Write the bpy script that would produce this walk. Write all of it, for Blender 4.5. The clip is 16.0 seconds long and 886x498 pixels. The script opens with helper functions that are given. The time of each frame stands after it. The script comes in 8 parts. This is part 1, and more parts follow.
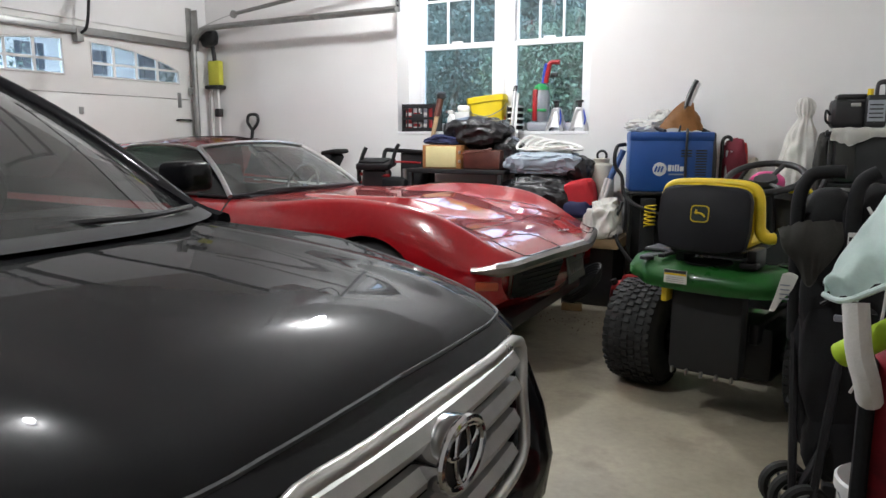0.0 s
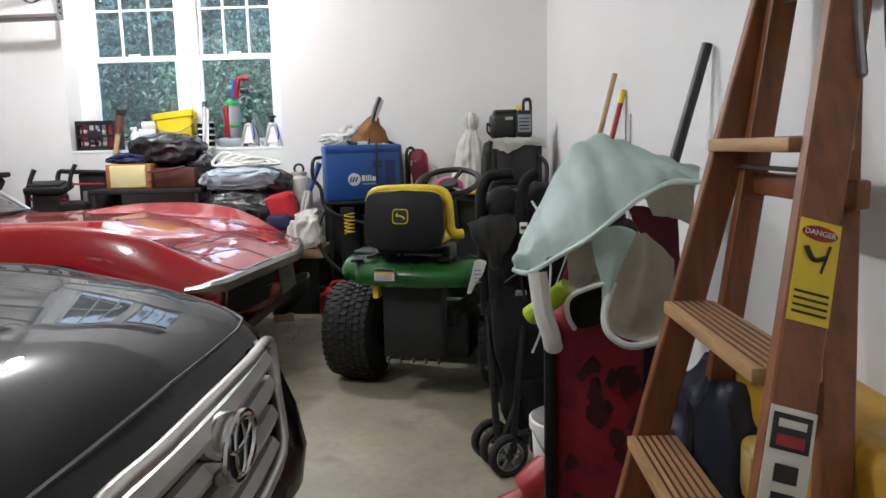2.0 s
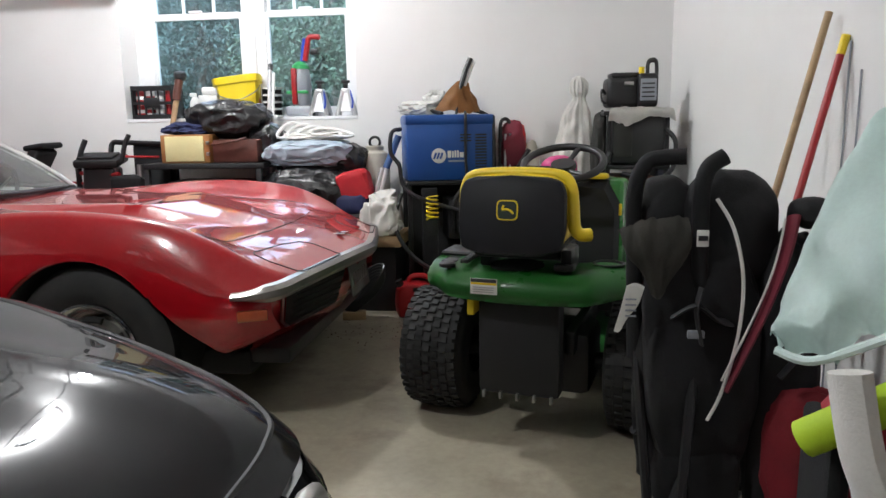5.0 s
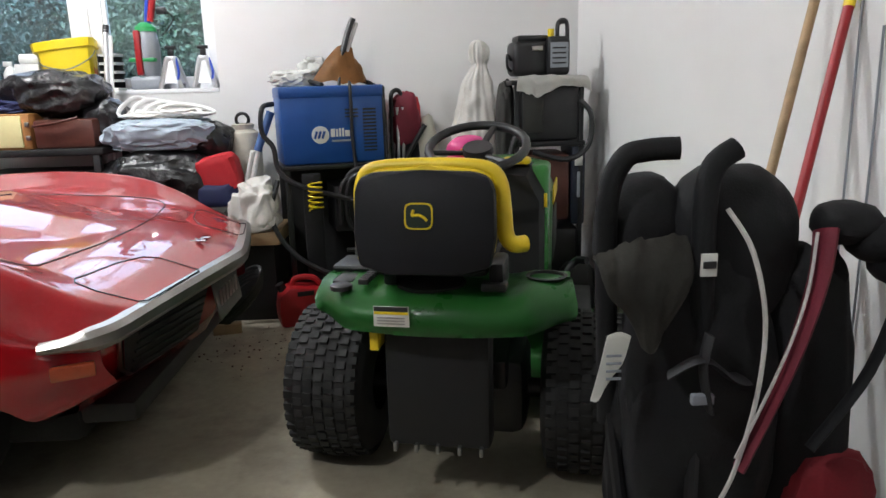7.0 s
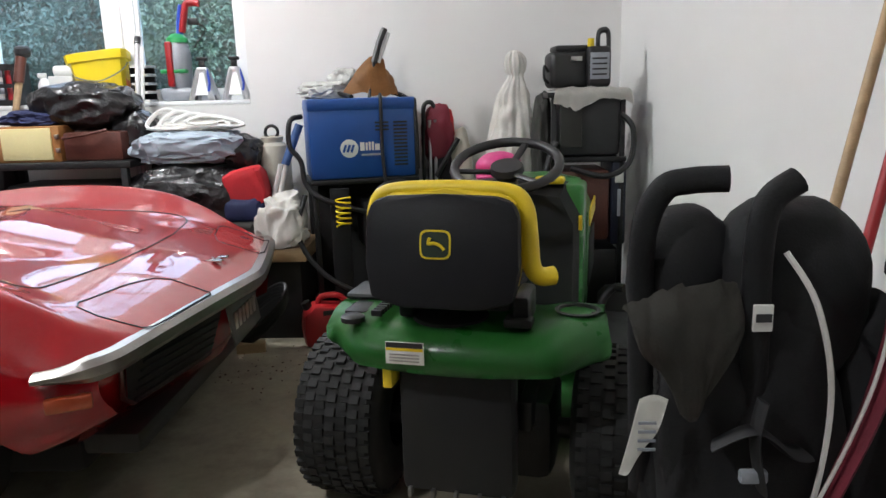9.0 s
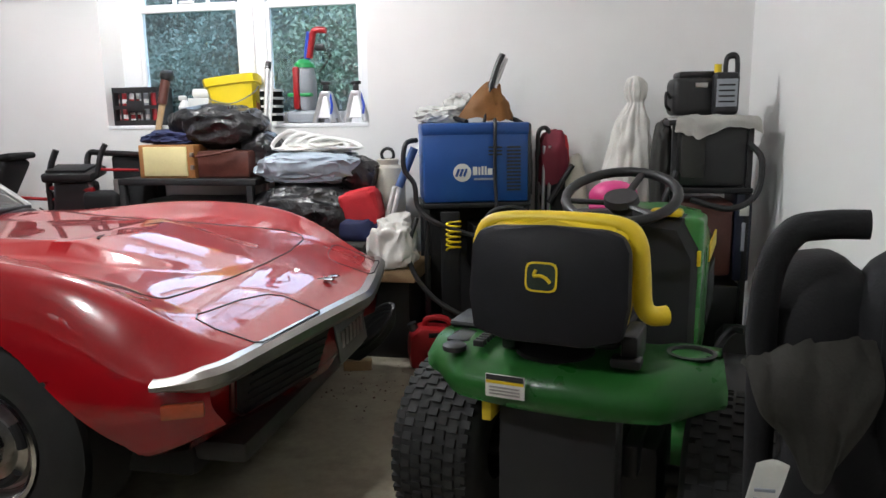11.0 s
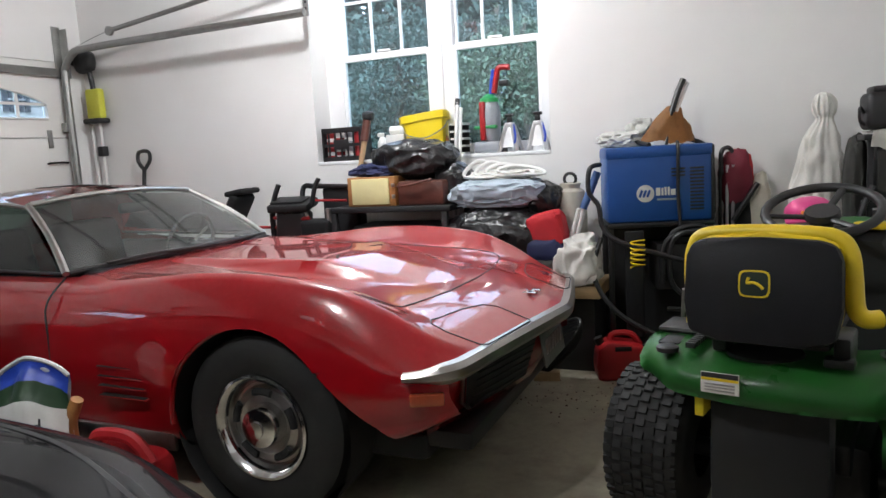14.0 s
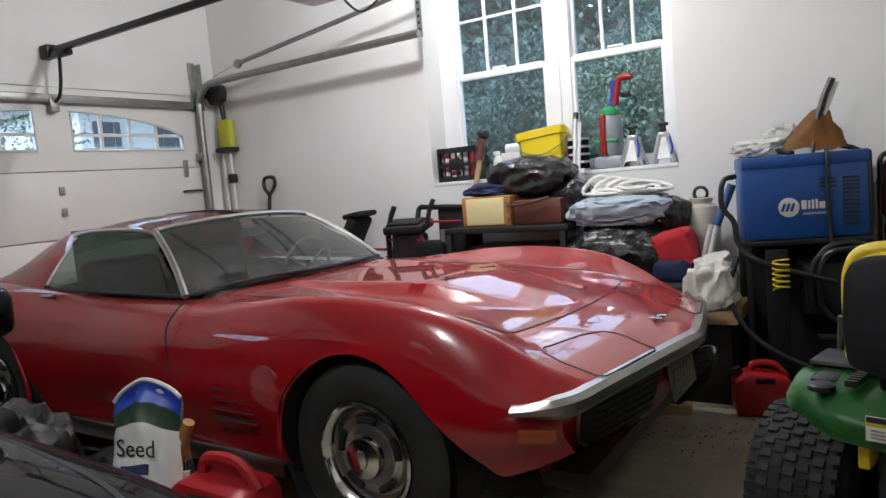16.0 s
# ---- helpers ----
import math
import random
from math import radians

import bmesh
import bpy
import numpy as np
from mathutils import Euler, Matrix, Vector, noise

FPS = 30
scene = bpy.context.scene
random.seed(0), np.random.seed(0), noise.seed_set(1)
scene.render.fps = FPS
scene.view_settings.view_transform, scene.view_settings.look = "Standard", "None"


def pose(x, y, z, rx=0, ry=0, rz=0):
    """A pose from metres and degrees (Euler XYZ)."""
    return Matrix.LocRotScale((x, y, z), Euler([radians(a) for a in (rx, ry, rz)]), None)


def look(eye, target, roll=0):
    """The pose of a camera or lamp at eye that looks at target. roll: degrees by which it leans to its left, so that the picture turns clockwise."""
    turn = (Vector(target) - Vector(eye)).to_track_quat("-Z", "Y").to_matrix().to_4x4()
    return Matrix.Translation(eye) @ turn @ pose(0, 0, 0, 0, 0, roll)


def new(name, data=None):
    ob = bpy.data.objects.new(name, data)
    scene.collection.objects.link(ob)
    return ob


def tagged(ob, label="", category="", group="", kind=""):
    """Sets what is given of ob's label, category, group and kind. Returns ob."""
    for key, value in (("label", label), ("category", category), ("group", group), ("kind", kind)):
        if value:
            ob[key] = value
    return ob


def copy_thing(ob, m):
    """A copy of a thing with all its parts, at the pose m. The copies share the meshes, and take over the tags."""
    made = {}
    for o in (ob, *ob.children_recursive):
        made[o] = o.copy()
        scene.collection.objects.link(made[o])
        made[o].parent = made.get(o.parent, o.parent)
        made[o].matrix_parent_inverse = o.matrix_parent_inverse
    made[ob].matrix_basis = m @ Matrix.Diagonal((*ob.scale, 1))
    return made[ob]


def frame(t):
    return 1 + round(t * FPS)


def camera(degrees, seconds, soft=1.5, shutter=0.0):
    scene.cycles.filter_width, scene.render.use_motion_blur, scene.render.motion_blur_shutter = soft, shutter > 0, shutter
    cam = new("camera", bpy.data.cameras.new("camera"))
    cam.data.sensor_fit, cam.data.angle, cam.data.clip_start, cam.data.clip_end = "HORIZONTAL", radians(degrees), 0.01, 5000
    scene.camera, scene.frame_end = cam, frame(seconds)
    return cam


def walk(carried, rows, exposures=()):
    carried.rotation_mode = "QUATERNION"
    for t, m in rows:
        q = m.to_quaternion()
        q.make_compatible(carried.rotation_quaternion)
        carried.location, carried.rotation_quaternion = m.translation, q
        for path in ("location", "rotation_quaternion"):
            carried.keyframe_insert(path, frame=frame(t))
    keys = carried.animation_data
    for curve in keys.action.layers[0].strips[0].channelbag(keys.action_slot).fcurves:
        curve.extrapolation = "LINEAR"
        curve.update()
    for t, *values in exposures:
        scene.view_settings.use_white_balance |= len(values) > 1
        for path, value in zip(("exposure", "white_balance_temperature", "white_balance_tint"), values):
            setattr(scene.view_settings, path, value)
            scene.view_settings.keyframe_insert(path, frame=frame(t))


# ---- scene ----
cam = camera(64.2, 16.0)


PATH = [
    (0, (1.479, -5.417, 1.19), (0.593, -3.652, 0.876), 0.1),
    (0.5, (1.459, -5.473, 1.198), (0.774, -3.617, 0.905), -0.0),
    (1, (1.424, -5.537, 1.196), (0.99, -3.607, 0.906), -1.0),
    (1.5, (1.408, -5.559, 1.185), (1.193, -3.59, 0.909), -1.2),
    (2, (1.422, -5.583, 1.186), (1.36, -3.604, 0.903), -1.4),
    (2.5, (1.414, -5.567, 1.181), (1.392, -3.59, 0.881), -1.4),
    (3, (1.385, -5.489, 1.187), (1.31, -3.514, 0.885), -0.3),
    (3.5, (1.357, -5.313, 1.183), (1.175, -3.348, 0.857), -1.3),
    (4, (1.317, -5.148, 1.18), (1.038, -3.198, 0.835), -0.8),
    (6.5, (1.158, -4.323, 1.199), (1.075, -2.362, 0.814), -2.1),
    (7, (1.145, -4.212, 1.206), (1.202, -2.264, 0.757), -1.6),
    (7.5, (1.138, -4.158, 1.214), (1.24, -2.214, 0.755), -1.0),
    (8, (1.175, -4.097, 1.215), (1.205, -2.152, 0.749), -1.5),
    (10.5, (1.215, -4.023, 1.232), (0.99, -2.065, 0.889), -0.6),
    (11, (1.217, -4.011, 1.234), (0.841, -2.079, 0.878), -0.8),
    (11.5, (1.22, -4.007, 1.239), (0.698, -2.109, 0.887), -1.0),
    (12, (1.218, -4.015, 1.241), (0.552, -2.157, 0.918), -1.5),
    (12.5, (1.169, -4.099, 1.228), (0.409, -2.279, 0.901), -1.3),
    (13, (1.123, -4.248, 1.224), (0.373, -2.426, 0.879), -1.6),
    (13.5, (1.12, -4.335, 1.232), (0.324, -2.528, 0.916), -2.3),
    (14, (1.115, -4.336, 1.255), (0.33, -2.517, 0.984), -3.3),
    (14.5, (1.098, -4.219, 1.271), (0.133, -2.48, 1.058), -4.7),
    (15, (1.111, -4.103, 1.278), (0.02, -2.432, 1.142), -5.9),
    (15.5, (1.117, -4.071, 1.272), (-0.014, -2.428, 1.128), -5.5),
    (16, (1.09, -4.171, 1.232), (-0.005, -2.508, 1.046), -4.9),
]
walk(cam, [(t, look(eye, target, roll)) for t, eye, target, roll in PATH], exposures=((0, 1.82), (2, 1.88), (4, 1.9), (7, 1.92), (11, 1.85), (13, 1.8), (14, 1.78), (14.6, 1.76), (15.4, 1.5), (16, 1.45)))

# ---- world and lights ----
world = bpy.data.worlds.new("sky")
scene.world = world
world.use_nodes = True
wn = world.node_tree.nodes
sky = wn.new("ShaderNodeTexSky")
sky.sky_type, sky.sun_disc = "NISHITA", False
sky.sun_elevation, sky.sun_rotation = radians(53), radians(153)
# a thin, even cloud veil over the clear sky
veil = wn.new("ShaderNodeMix")
veil.data_type, veil.blend_type = "RGBA", "ADD"
veil.inputs[0].default_value, veil.inputs[7].default_value = 1.0, (7.6, 7.3, 8.2, 1)
world.node_tree.links.new(sky.outputs[0], veil.inputs[6])
world.node_tree.links.new(veil.outputs[2], wn["Background"].inputs[0])
wn["Background"].inputs[1].default_value = 0.15
sun = new("sun", bpy.data.lights.new("sun", "SUN"))
sun.data.energy, sun.data.angle, sun.data.color = 2.4, radians(2), (1, 0.96, 0.90)
sun.matrix_world = look((8, -16, 24), (0, 0, 0))

CEIL = 3.1
LAMPS = ((-0.9, -1.15, 36), (-0.55, -4.2, 23))
for lx, ly, watts in LAMPS:
    lamp = new("ceiling_lamp_light", bpy.data.lights.new("bulb", "POINT"))
    lamp.data.energy, lamp.data.shadow_soft_size, lamp.data.color = watts, 0.07, (0.96, 0.99, 1.035)
    lamp.location = (lx, ly, CEIL - 0.16)

# ---- building helpers ----
ROOT = {}


def thing(name, label, category, base=(0, 0, 0), group="", kind="", turn=None):
    """An Empty at a thing's base; its parts are given in world places, or, with turn, in its own."""
    ob = new(name)
    ob.empty_display_size = 0.1
    if turn is None:
        ob.location = base
        ROOT[ob] = Matrix.Translation(base).inverted()
    else:
        ob.matrix_world = turn
        ROOT[ob] = Matrix()
    return tagged(ob, label, category, group, kind)


def finish(bm, material, smooth=True, angle=38):
    me = bpy.data.meshes.new("mesh")
    bmesh.ops.recalc_face_normals(bm, faces=bm.faces[:])
    for f in bm.faces:
        f.smooth = smooth
    if smooth:
        lim = radians(angle)
        for e in bm.edges:
            if len(e.link_faces) == 2 and e.calc_face_angle(0) > lim:
                e.smooth = False
    bm.to_mesh(me)
    bm.free()
    me.materials.append(material)
    return me


def part(name, bm, material, parent, label="", smooth=True, angle=38):
    bm.transform(ROOT[parent])
    ob = new(name, finish(bm, material, smooth, angle))
    ob.parent = parent
    ROOT[ob] = ROOT[parent]
    return tagged(ob, label)


def single(name, bm, material, label, category="", kind="", group="", smooth=True, angle=38):
    """A thing that is one mesh, with its origin at its base."""
    lo = [min(v.co[i] for v in bm.verts) for i in range(3)]
    hi = [max(v.co[i] for v in bm.verts) for i in range(3)]
    base = Vector(((lo[0] + hi[0]) / 2, (lo[1] + hi[1]) / 2, lo[2]))
    bm.transform(Matrix.Translation(-base))
    ob = new(name, finish(bm, material, smooth, angle))
    ob.location = base
    ROOT[ob] = Matrix.Translation(base).inverted()
    return tagged(ob, label, category, group, kind)


def box(x0, x1, y0, y1, z0, z1, bev=0.0, bm=None, turn=None, seg=2):
    out = bm or bmesh.new()
    m = Matrix.Translation(((x0 + x1) / 2, (y0 + y1) / 2, (z0 + z1) / 2)) @ (turn or Matrix()) @ Matrix.Diagonal((abs(x1 - x0), abs(y1 - y0), abs(z1 - z0), 1))
    made = bmesh.ops.create_cube(out, size=1, matrix=m)
    if bev:
        edges = list({e for v in made["verts"] for e in v.link_edges})
        bmesh.ops.bevel(out, geom=edges, offset=bev, segments=seg, affect="EDGES", profile=0.5)
    return out


def rot(rx=0, ry=0, rz=0):
    return pose(0, 0, 0, rx, ry, rz)


def ring_faces(bm, rings, closed=True):
    for a, b in zip(rings, rings[1:]):
        n = len(a)
        for i in range(n if closed else n - 1):
            j = (i + 1) % n
            bm.faces.new((a[i], a[j], b[j], b[i]))


def loft(rings, bm=None, caps=True, closed=True):
    out = bm or bmesh.new()
    vs = [[out.verts.new(p) for p in r] for r in rings]
    ring_faces(out, vs, closed)
    if caps:
        out.faces.new(vs[0][::-1])
        out.faces.new(vs[-1])
    return out


def spline(pts, n=8, closed=False):
    """Catmull-Rom through the points."""
    p = [Vector(q) for q in pts]
    out = []
    m = len(p)
    for i in range(m if closed else m - 1):
        if closed:
            a, b, c, d = p[i - 1], p[i], p[(i + 1) % m], p[(i + 2) % m]
        else:
            a, b, c, d = p[max(i - 1, 0)], p[i], p[i + 1], p[min(i + 2, m - 1)]
        for k in range(n):
            t = k / n
            out.append(0.5 * ((2 * b) + (c - a) * t + (2 * a - 5 * b + 4 * c - d) * t * t + (3 * b - a - 3 * c + d) * t ** 3))
    if not closed:
        out.append(p[-1])
    return out


def tube(pts, r, seg=8, bm=None, n=6, closed=False, flat=1.0):
    """A round bar along a smooth line; r may be a number or one for each end. flat squeezes it."""
    out = bm or bmesh.new()
    path = spline(pts, n, closed) if n > 1 else [Vector(q) for q in pts]
    r0, r1 = (r, r) if not isinstance(r, tuple) else r
    rings, up = [], None
    m = len(path)
    for i, p in enumerate(path):
        if closed:
            d = (path[(i + 1) % m] - path[i - 1]).normalized()
        else:
            d = (path[min(i + 1, m - 1)] - path[max(i - 1, 0)]).normalized()
        if up is None:
            up = Vector((0, 0, 1)) if abs(d.z) < 0.9 else Vector((1, 0, 0))
        side = d.cross(up).normalized()
        up = side.cross(d).normalized()
        rr = r0 + (r1 - r0) * i / max(m - 1, 1)
        rings.append([p + (side * math.cos(a) + up * math.sin(a) * flat) * rr for a in (2 * math.pi * k / seg for k in range(seg))])
    if closed:
        vs = [[out.verts.new(q) for q in ring] for ring in rings]
        ring_faces(out, vs + [vs[0]])
        return out
    return loft(rings, out)


def cyl(p, q, r, r2=None, seg=20, bm=None):
    return tube([p, q], (r, r if r2 is None else r2), seg, bm, n=1)


def lathe(profile, seg=28, m=None, bm=None, caps=False):
    """Spins (radius, height) pairs about z."""
    out = bm or bmesh.new()
    m = m or Matrix()
    rings = [[m @ Vector((max(r, 0.0005) * math.cos(a), max(r, 0.0005) * math.sin(a), z)) for a in (2 * math.pi * k / seg for k in range(seg))] for r, z in profile]
    return loft(rings, out, caps)


def prism(poly, depth, m, bm=None, bev=0.0):
    """A flat outline in its own xy plane, thickened along z, placed by m."""
    out = bm or bmesh.new()
    a = [out.verts.new(m @ Vector((x, y, 0))) for x, y in poly]
    b = [out.verts.new(m @ Vector((x, y, depth))) for x, y in poly]
    out.faces.new(a[::-1])
    out.faces.new(b)
    ring_faces(out, [a, b])
    if bev:
        edges = list({e for v in a + b for e in v.link_edges})
        bmesh.ops.bevel(out, geom=edges, offset=bev, segments=2, affect="EDGES", profile=0.5)
    return out


def blob(c, size, seed, amp=0.12, freq=2.0, sub=4, square=1.0, fine=0.03, bm=None, turn=None, floor=None):
    """A soft, creased lump: sacks, bags, folded cloth. square below 1 makes it boxier."""
    out = bm or bmesh.new()
    made = bmesh.ops.create_icosphere(out, subdivisions=sub, radius=1)
    off = Vector((seed * 3.17, seed * 1.71, seed * 2.3))
    turn = turn or Matrix()
    freq, fine = freq * 0.62, fine * 0.4
    for v in made["verts"]:
        d = v.co.normalized()
        q = Vector([math.copysign(abs(k) ** square, k) for k in d])
        ridged = 1 - abs(noise.noise(d * freq * 1.7 + off)) * 2
        k = 1 + amp * noise.noise(d * freq + off) + amp * 0.7 * (ridged - 0.5) + fine * noise.noise(d * freq * 6 + off)
        w = turn @ Vector((q.x * size[0] * k, q.y * size[1] * k, q.z * size[2] * k))
        v.co = Vector(c) + w
        if floor is not None and v.co.z < floor:
            v.co.z = floor + 0.002 * noise.noise(d * 9)
    return out


def letters(text, size, depth=0.001):
    """Raised lettering as a mesh, in its own xy plane, centred."""
    cu = bpy.data.curves.new("words", "FONT")
    cu.body, cu.size, cu.extrude = text, size, depth
    cu.align_x, cu.align_y = "CENTER", "CENTER"
    cu.resolution_u = 3
    ob = new("words", cu)
    me = bpy.data.meshes.new_from_object(ob.evaluated_get(bpy.context.evaluated_depsgraph_get()))
    bpy.data.objects.remove(ob)
    bm = bmesh.new()
    bm.from_mesh(me)
    bpy.data.meshes.remove(me)
    return bm


# ---- materials ----
def mat(name, base, rough=0.5, metal=0.0, var=0.12, scale=6.0, fine=60.0, bump=0.15, coat=0.0, stain=None, stain_amt=0.0, stain_scale=2.0, rough_var=0.1, sheen=0.0, stretch=None, trans=0.0, bump_dist=0.002, spec=0.5, islands=False, coat_ior=1.5):
    m = bpy.data.materials.new(name)
    m.use_nodes = True
    nt = m.node_tree
    n, ln = nt.nodes, nt.links.new
    bsdf = n["Principled BSDF"]
    tc = n.new("ShaderNodeTexCoord")
    vec = tc.outputs["Object"]
    if stretch:
        mp = n.new("ShaderNodeMapping")
        mp.inputs["Scale"].default_value = stretch
        ln(vec, mp.inputs[0])
        vec = mp.outputs[0]
    a, b = n.new("ShaderNodeTexNoise"), n.new("ShaderNodeTexNoise")
    a.inputs["Scale"].default_value, b.inputs["Scale"].default_value = scale, fine
    a.inputs["Detail"].default_value, b.inputs["Detail"].default_value = 5, 3
    ln(vec, a.inputs["Vector"]), ln(vec, b.inputs["Vector"])
    mix = n.new("ShaderNodeMix")
    mix.data_type = "RGBA"
    ramp = n.new("ShaderNodeMapRange")
    ramp.inputs[1].default_value, ramp.inputs[2].default_value = 0.3, 0.7
    ln(a.outputs[0], ramp.inputs[0])
    ln(ramp.outputs[0], mix.inputs[0])
    mix.inputs[6].default_value = (*[c * (1 - var) for c in base], 1)
    mix.inputs[7].default_value = (*[min(c * (1 + var), 0.95) for c in base], 1)
    col = mix.outputs[2]
    m2 = n.new("ShaderNodeMix")
    m2.data_type, m2.blend_type = "RGBA", "MULTIPLY"
    r2 = n.new("ShaderNodeMapRange")
    r2.inputs[1].default_value, r2.inputs[2].default_value, r2.inputs[3].default_value, r2.inputs[4].default_value = 0.3, 0.7, 1 - var * 0.6, 1.0
    ln(b.outputs[0], r2.inputs[0])
    m2.inputs[0].default_value = 1.0
    ln(col, m2.inputs[6]), ln(r2.outputs[0], m2.inputs[7])
    col = m2.outputs[2]
    if islands:
        oi = n.new("ShaderNodeObjectInfo")
        hs = n.new("ShaderNodeHueSaturation")
        mr = n.new("ShaderNodeMapRange")
        mr.inputs[3].default_value, mr.inputs[4].default_value = 0.85, 1.12
        ln(oi.outputs["Random"], mr.inputs[0]), ln(mr.outputs[0], hs.inputs["Value"]), ln(col, hs.inputs["Color"])
        col = hs.outputs[0]
    if stain:
        s = n.new("ShaderNodeTexNoise")
        s.inputs["Scale"].default_value, s.inputs["Detail"].default_value, s.inputs["Roughness"].default_value = stain_scale, 8, 0.65
        ln(tc.outputs["Object"], s.inputs["Vector"])
        sr = n.new("ShaderNodeMapRange")
        sr.inputs[1].default_value, sr.inputs[2].default_value, sr.inputs[4].default_value = 0.5, 0.72, stain_amt
        ln(s.outputs[0], sr.inputs[0])
        m3 = n.new("ShaderNodeMix")
        m3.data_type = "RGBA"
        ln(sr.outputs[0], m3.inputs[0]), ln(col, m3.inputs[6])
        m3.inputs[7].default_value = (*stain, 1)
        col = m3.outputs[2]
    ln(col, bsdf.inputs["Base Color"])
    rr = n.new("ShaderNodeMapRange")
    rr.inputs[3].default_value, rr.inputs[4].default_value = max(rough - rough_var, 0.02), min(rough + rough_var, 1)
    ln(a.outputs[0], rr.inputs[0]), ln(rr.outputs[0], bsdf.inputs["Roughness"])
    bsdf.inputs["Metallic"].default_value = metal
    bsdf.inputs["Coat Weight"].default_value = coat
    bsdf.inputs["Coat Roughness"].default_value = 0.04
    bsdf.inputs["Coat IOR"].default_value = coat_ior
    bsdf.inputs["Sheen Weight"].default_value = sheen
    bsdf.inputs["Transmission Weight"].default_value = trans
    bsdf.inputs["Specular IOR Level"].default_value = spec
    if bump:
        bp = n.new("ShaderNodeBump")
        bp.inputs["Strength"].default_value, bp.inputs["Distance"].default_value = bump, bump_dist
        ln(b.outputs[0], bp.inputs["Height"]), ln(bp.outputs[0], bsdf.inputs["Normal"])
    return m


def glass(name, tint, rough=0.02, clear=0.9, dust=0.0):
    """A thin pane: see-through with a Fresnel gloss, and a pale film for dust or painted haze."""
    m = bpy.data.materials.new(name)
    m.use_nodes = True
    n, ln = m.node_tree.nodes, m.node_tree.links.new
    out = n["Material Output"]
    n.remove(n["Principled BSDF"])
    tr, gl, df, fr = n.new("ShaderNodeBsdfTransparent"), n.new("ShaderNodeBsdfGlossy"), n.new("ShaderNodeBsdfDiffuse"), n.new("ShaderNodeFresnel")
    tr.inputs[0].default_value = (*[c * clear for c in tint], 1)
    gl.inputs["Roughness"].default_value = rough
    fr.inputs[0].default_value = 1.45
    df.inputs[0].default_value = (0.55, 0.56, 0.54, 1)
    a, b = n.new("ShaderNodeMixShader"), n.new("ShaderNodeMixShader")
    nz = n.new("ShaderNodeTexNoise")
    nz.inputs["Scale"].default_value = 7
    mr = n.new("ShaderNodeMapRange")
    mr.inputs[3].default_value, mr.inputs[4].default_value = dust * 0.5, dust * 1.5
    ln(nz.outputs[0], mr.inputs[0]), ln(mr.outputs[0], a.inputs[0])
    ln(tr.outputs[0], a.inputs[1]), ln(df.outputs[0], a.inputs[2])
    ln(fr.outputs[0], b.inputs[0]), ln(a.outputs[0], b.inputs[1]), ln(gl.outputs[0], b.inputs[2])
    ln(b.outputs[0], out.inputs[0])
    return m


WALL = mat("wall_paint", (0.74, 0.735, 0.72), 0.75, var=0.03, scale=0.8, fine=220, bump=0.12, stain=(0.6, 0.58, 0.53), stain_amt=0.12, stain_scale=1.2)
CEILM = mat("ceiling_paint", (0.76, 0.75, 0.73), 0.85, var=0.03, scale=1.0, fine=180, bump=0.15)
CONC = mat("concrete", (0.36, 0.32, 0.24), 0.5, var=0.22, scale=2.2, fine=38, bump=0.2, stain=(0.13, 0.11, 0.085), stain_amt=0.8, stain_scale=2.3, rough_var=0.2)
TRIM = mat("white_trim", (0.82, 0.83, 0.84), 0.4, var=0.03, scale=3, fine=90, bump=0.05)
DOORW = mat("door_white", (0.72, 0.71, 0.68), 0.45, var=0.03, scale=2, fine=150, bump=0.1, stain=(0.5, 0.48, 0.44), stain_amt=0.12)
RED = mat("red_car_paint", (0.30, 0.003, 0.007), 0.45, var=0.05, scale=2.0, fine=300, bump=0.0, coat=1.0, stain=(0.25, 0.012, 0.014), stain_amt=0.25, stain_scale=3, rough_var=0.05, spec=0.05, coat_ior=1.68)


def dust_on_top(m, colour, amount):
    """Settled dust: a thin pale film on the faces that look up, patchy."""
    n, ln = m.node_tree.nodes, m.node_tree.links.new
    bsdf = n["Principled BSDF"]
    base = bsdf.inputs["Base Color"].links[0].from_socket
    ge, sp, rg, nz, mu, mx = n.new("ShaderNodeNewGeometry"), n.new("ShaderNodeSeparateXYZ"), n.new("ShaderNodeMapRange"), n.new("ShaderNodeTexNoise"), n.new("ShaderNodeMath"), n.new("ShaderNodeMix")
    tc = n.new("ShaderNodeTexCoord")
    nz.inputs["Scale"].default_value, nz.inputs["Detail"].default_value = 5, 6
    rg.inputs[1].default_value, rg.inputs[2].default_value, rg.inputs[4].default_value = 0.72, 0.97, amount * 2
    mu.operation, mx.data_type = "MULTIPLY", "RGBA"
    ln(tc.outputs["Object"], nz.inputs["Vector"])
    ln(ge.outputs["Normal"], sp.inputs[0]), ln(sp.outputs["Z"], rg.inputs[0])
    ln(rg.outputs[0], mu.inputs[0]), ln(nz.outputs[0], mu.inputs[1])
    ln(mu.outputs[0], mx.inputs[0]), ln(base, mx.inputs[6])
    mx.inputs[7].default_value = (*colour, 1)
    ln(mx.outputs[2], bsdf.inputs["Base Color"])


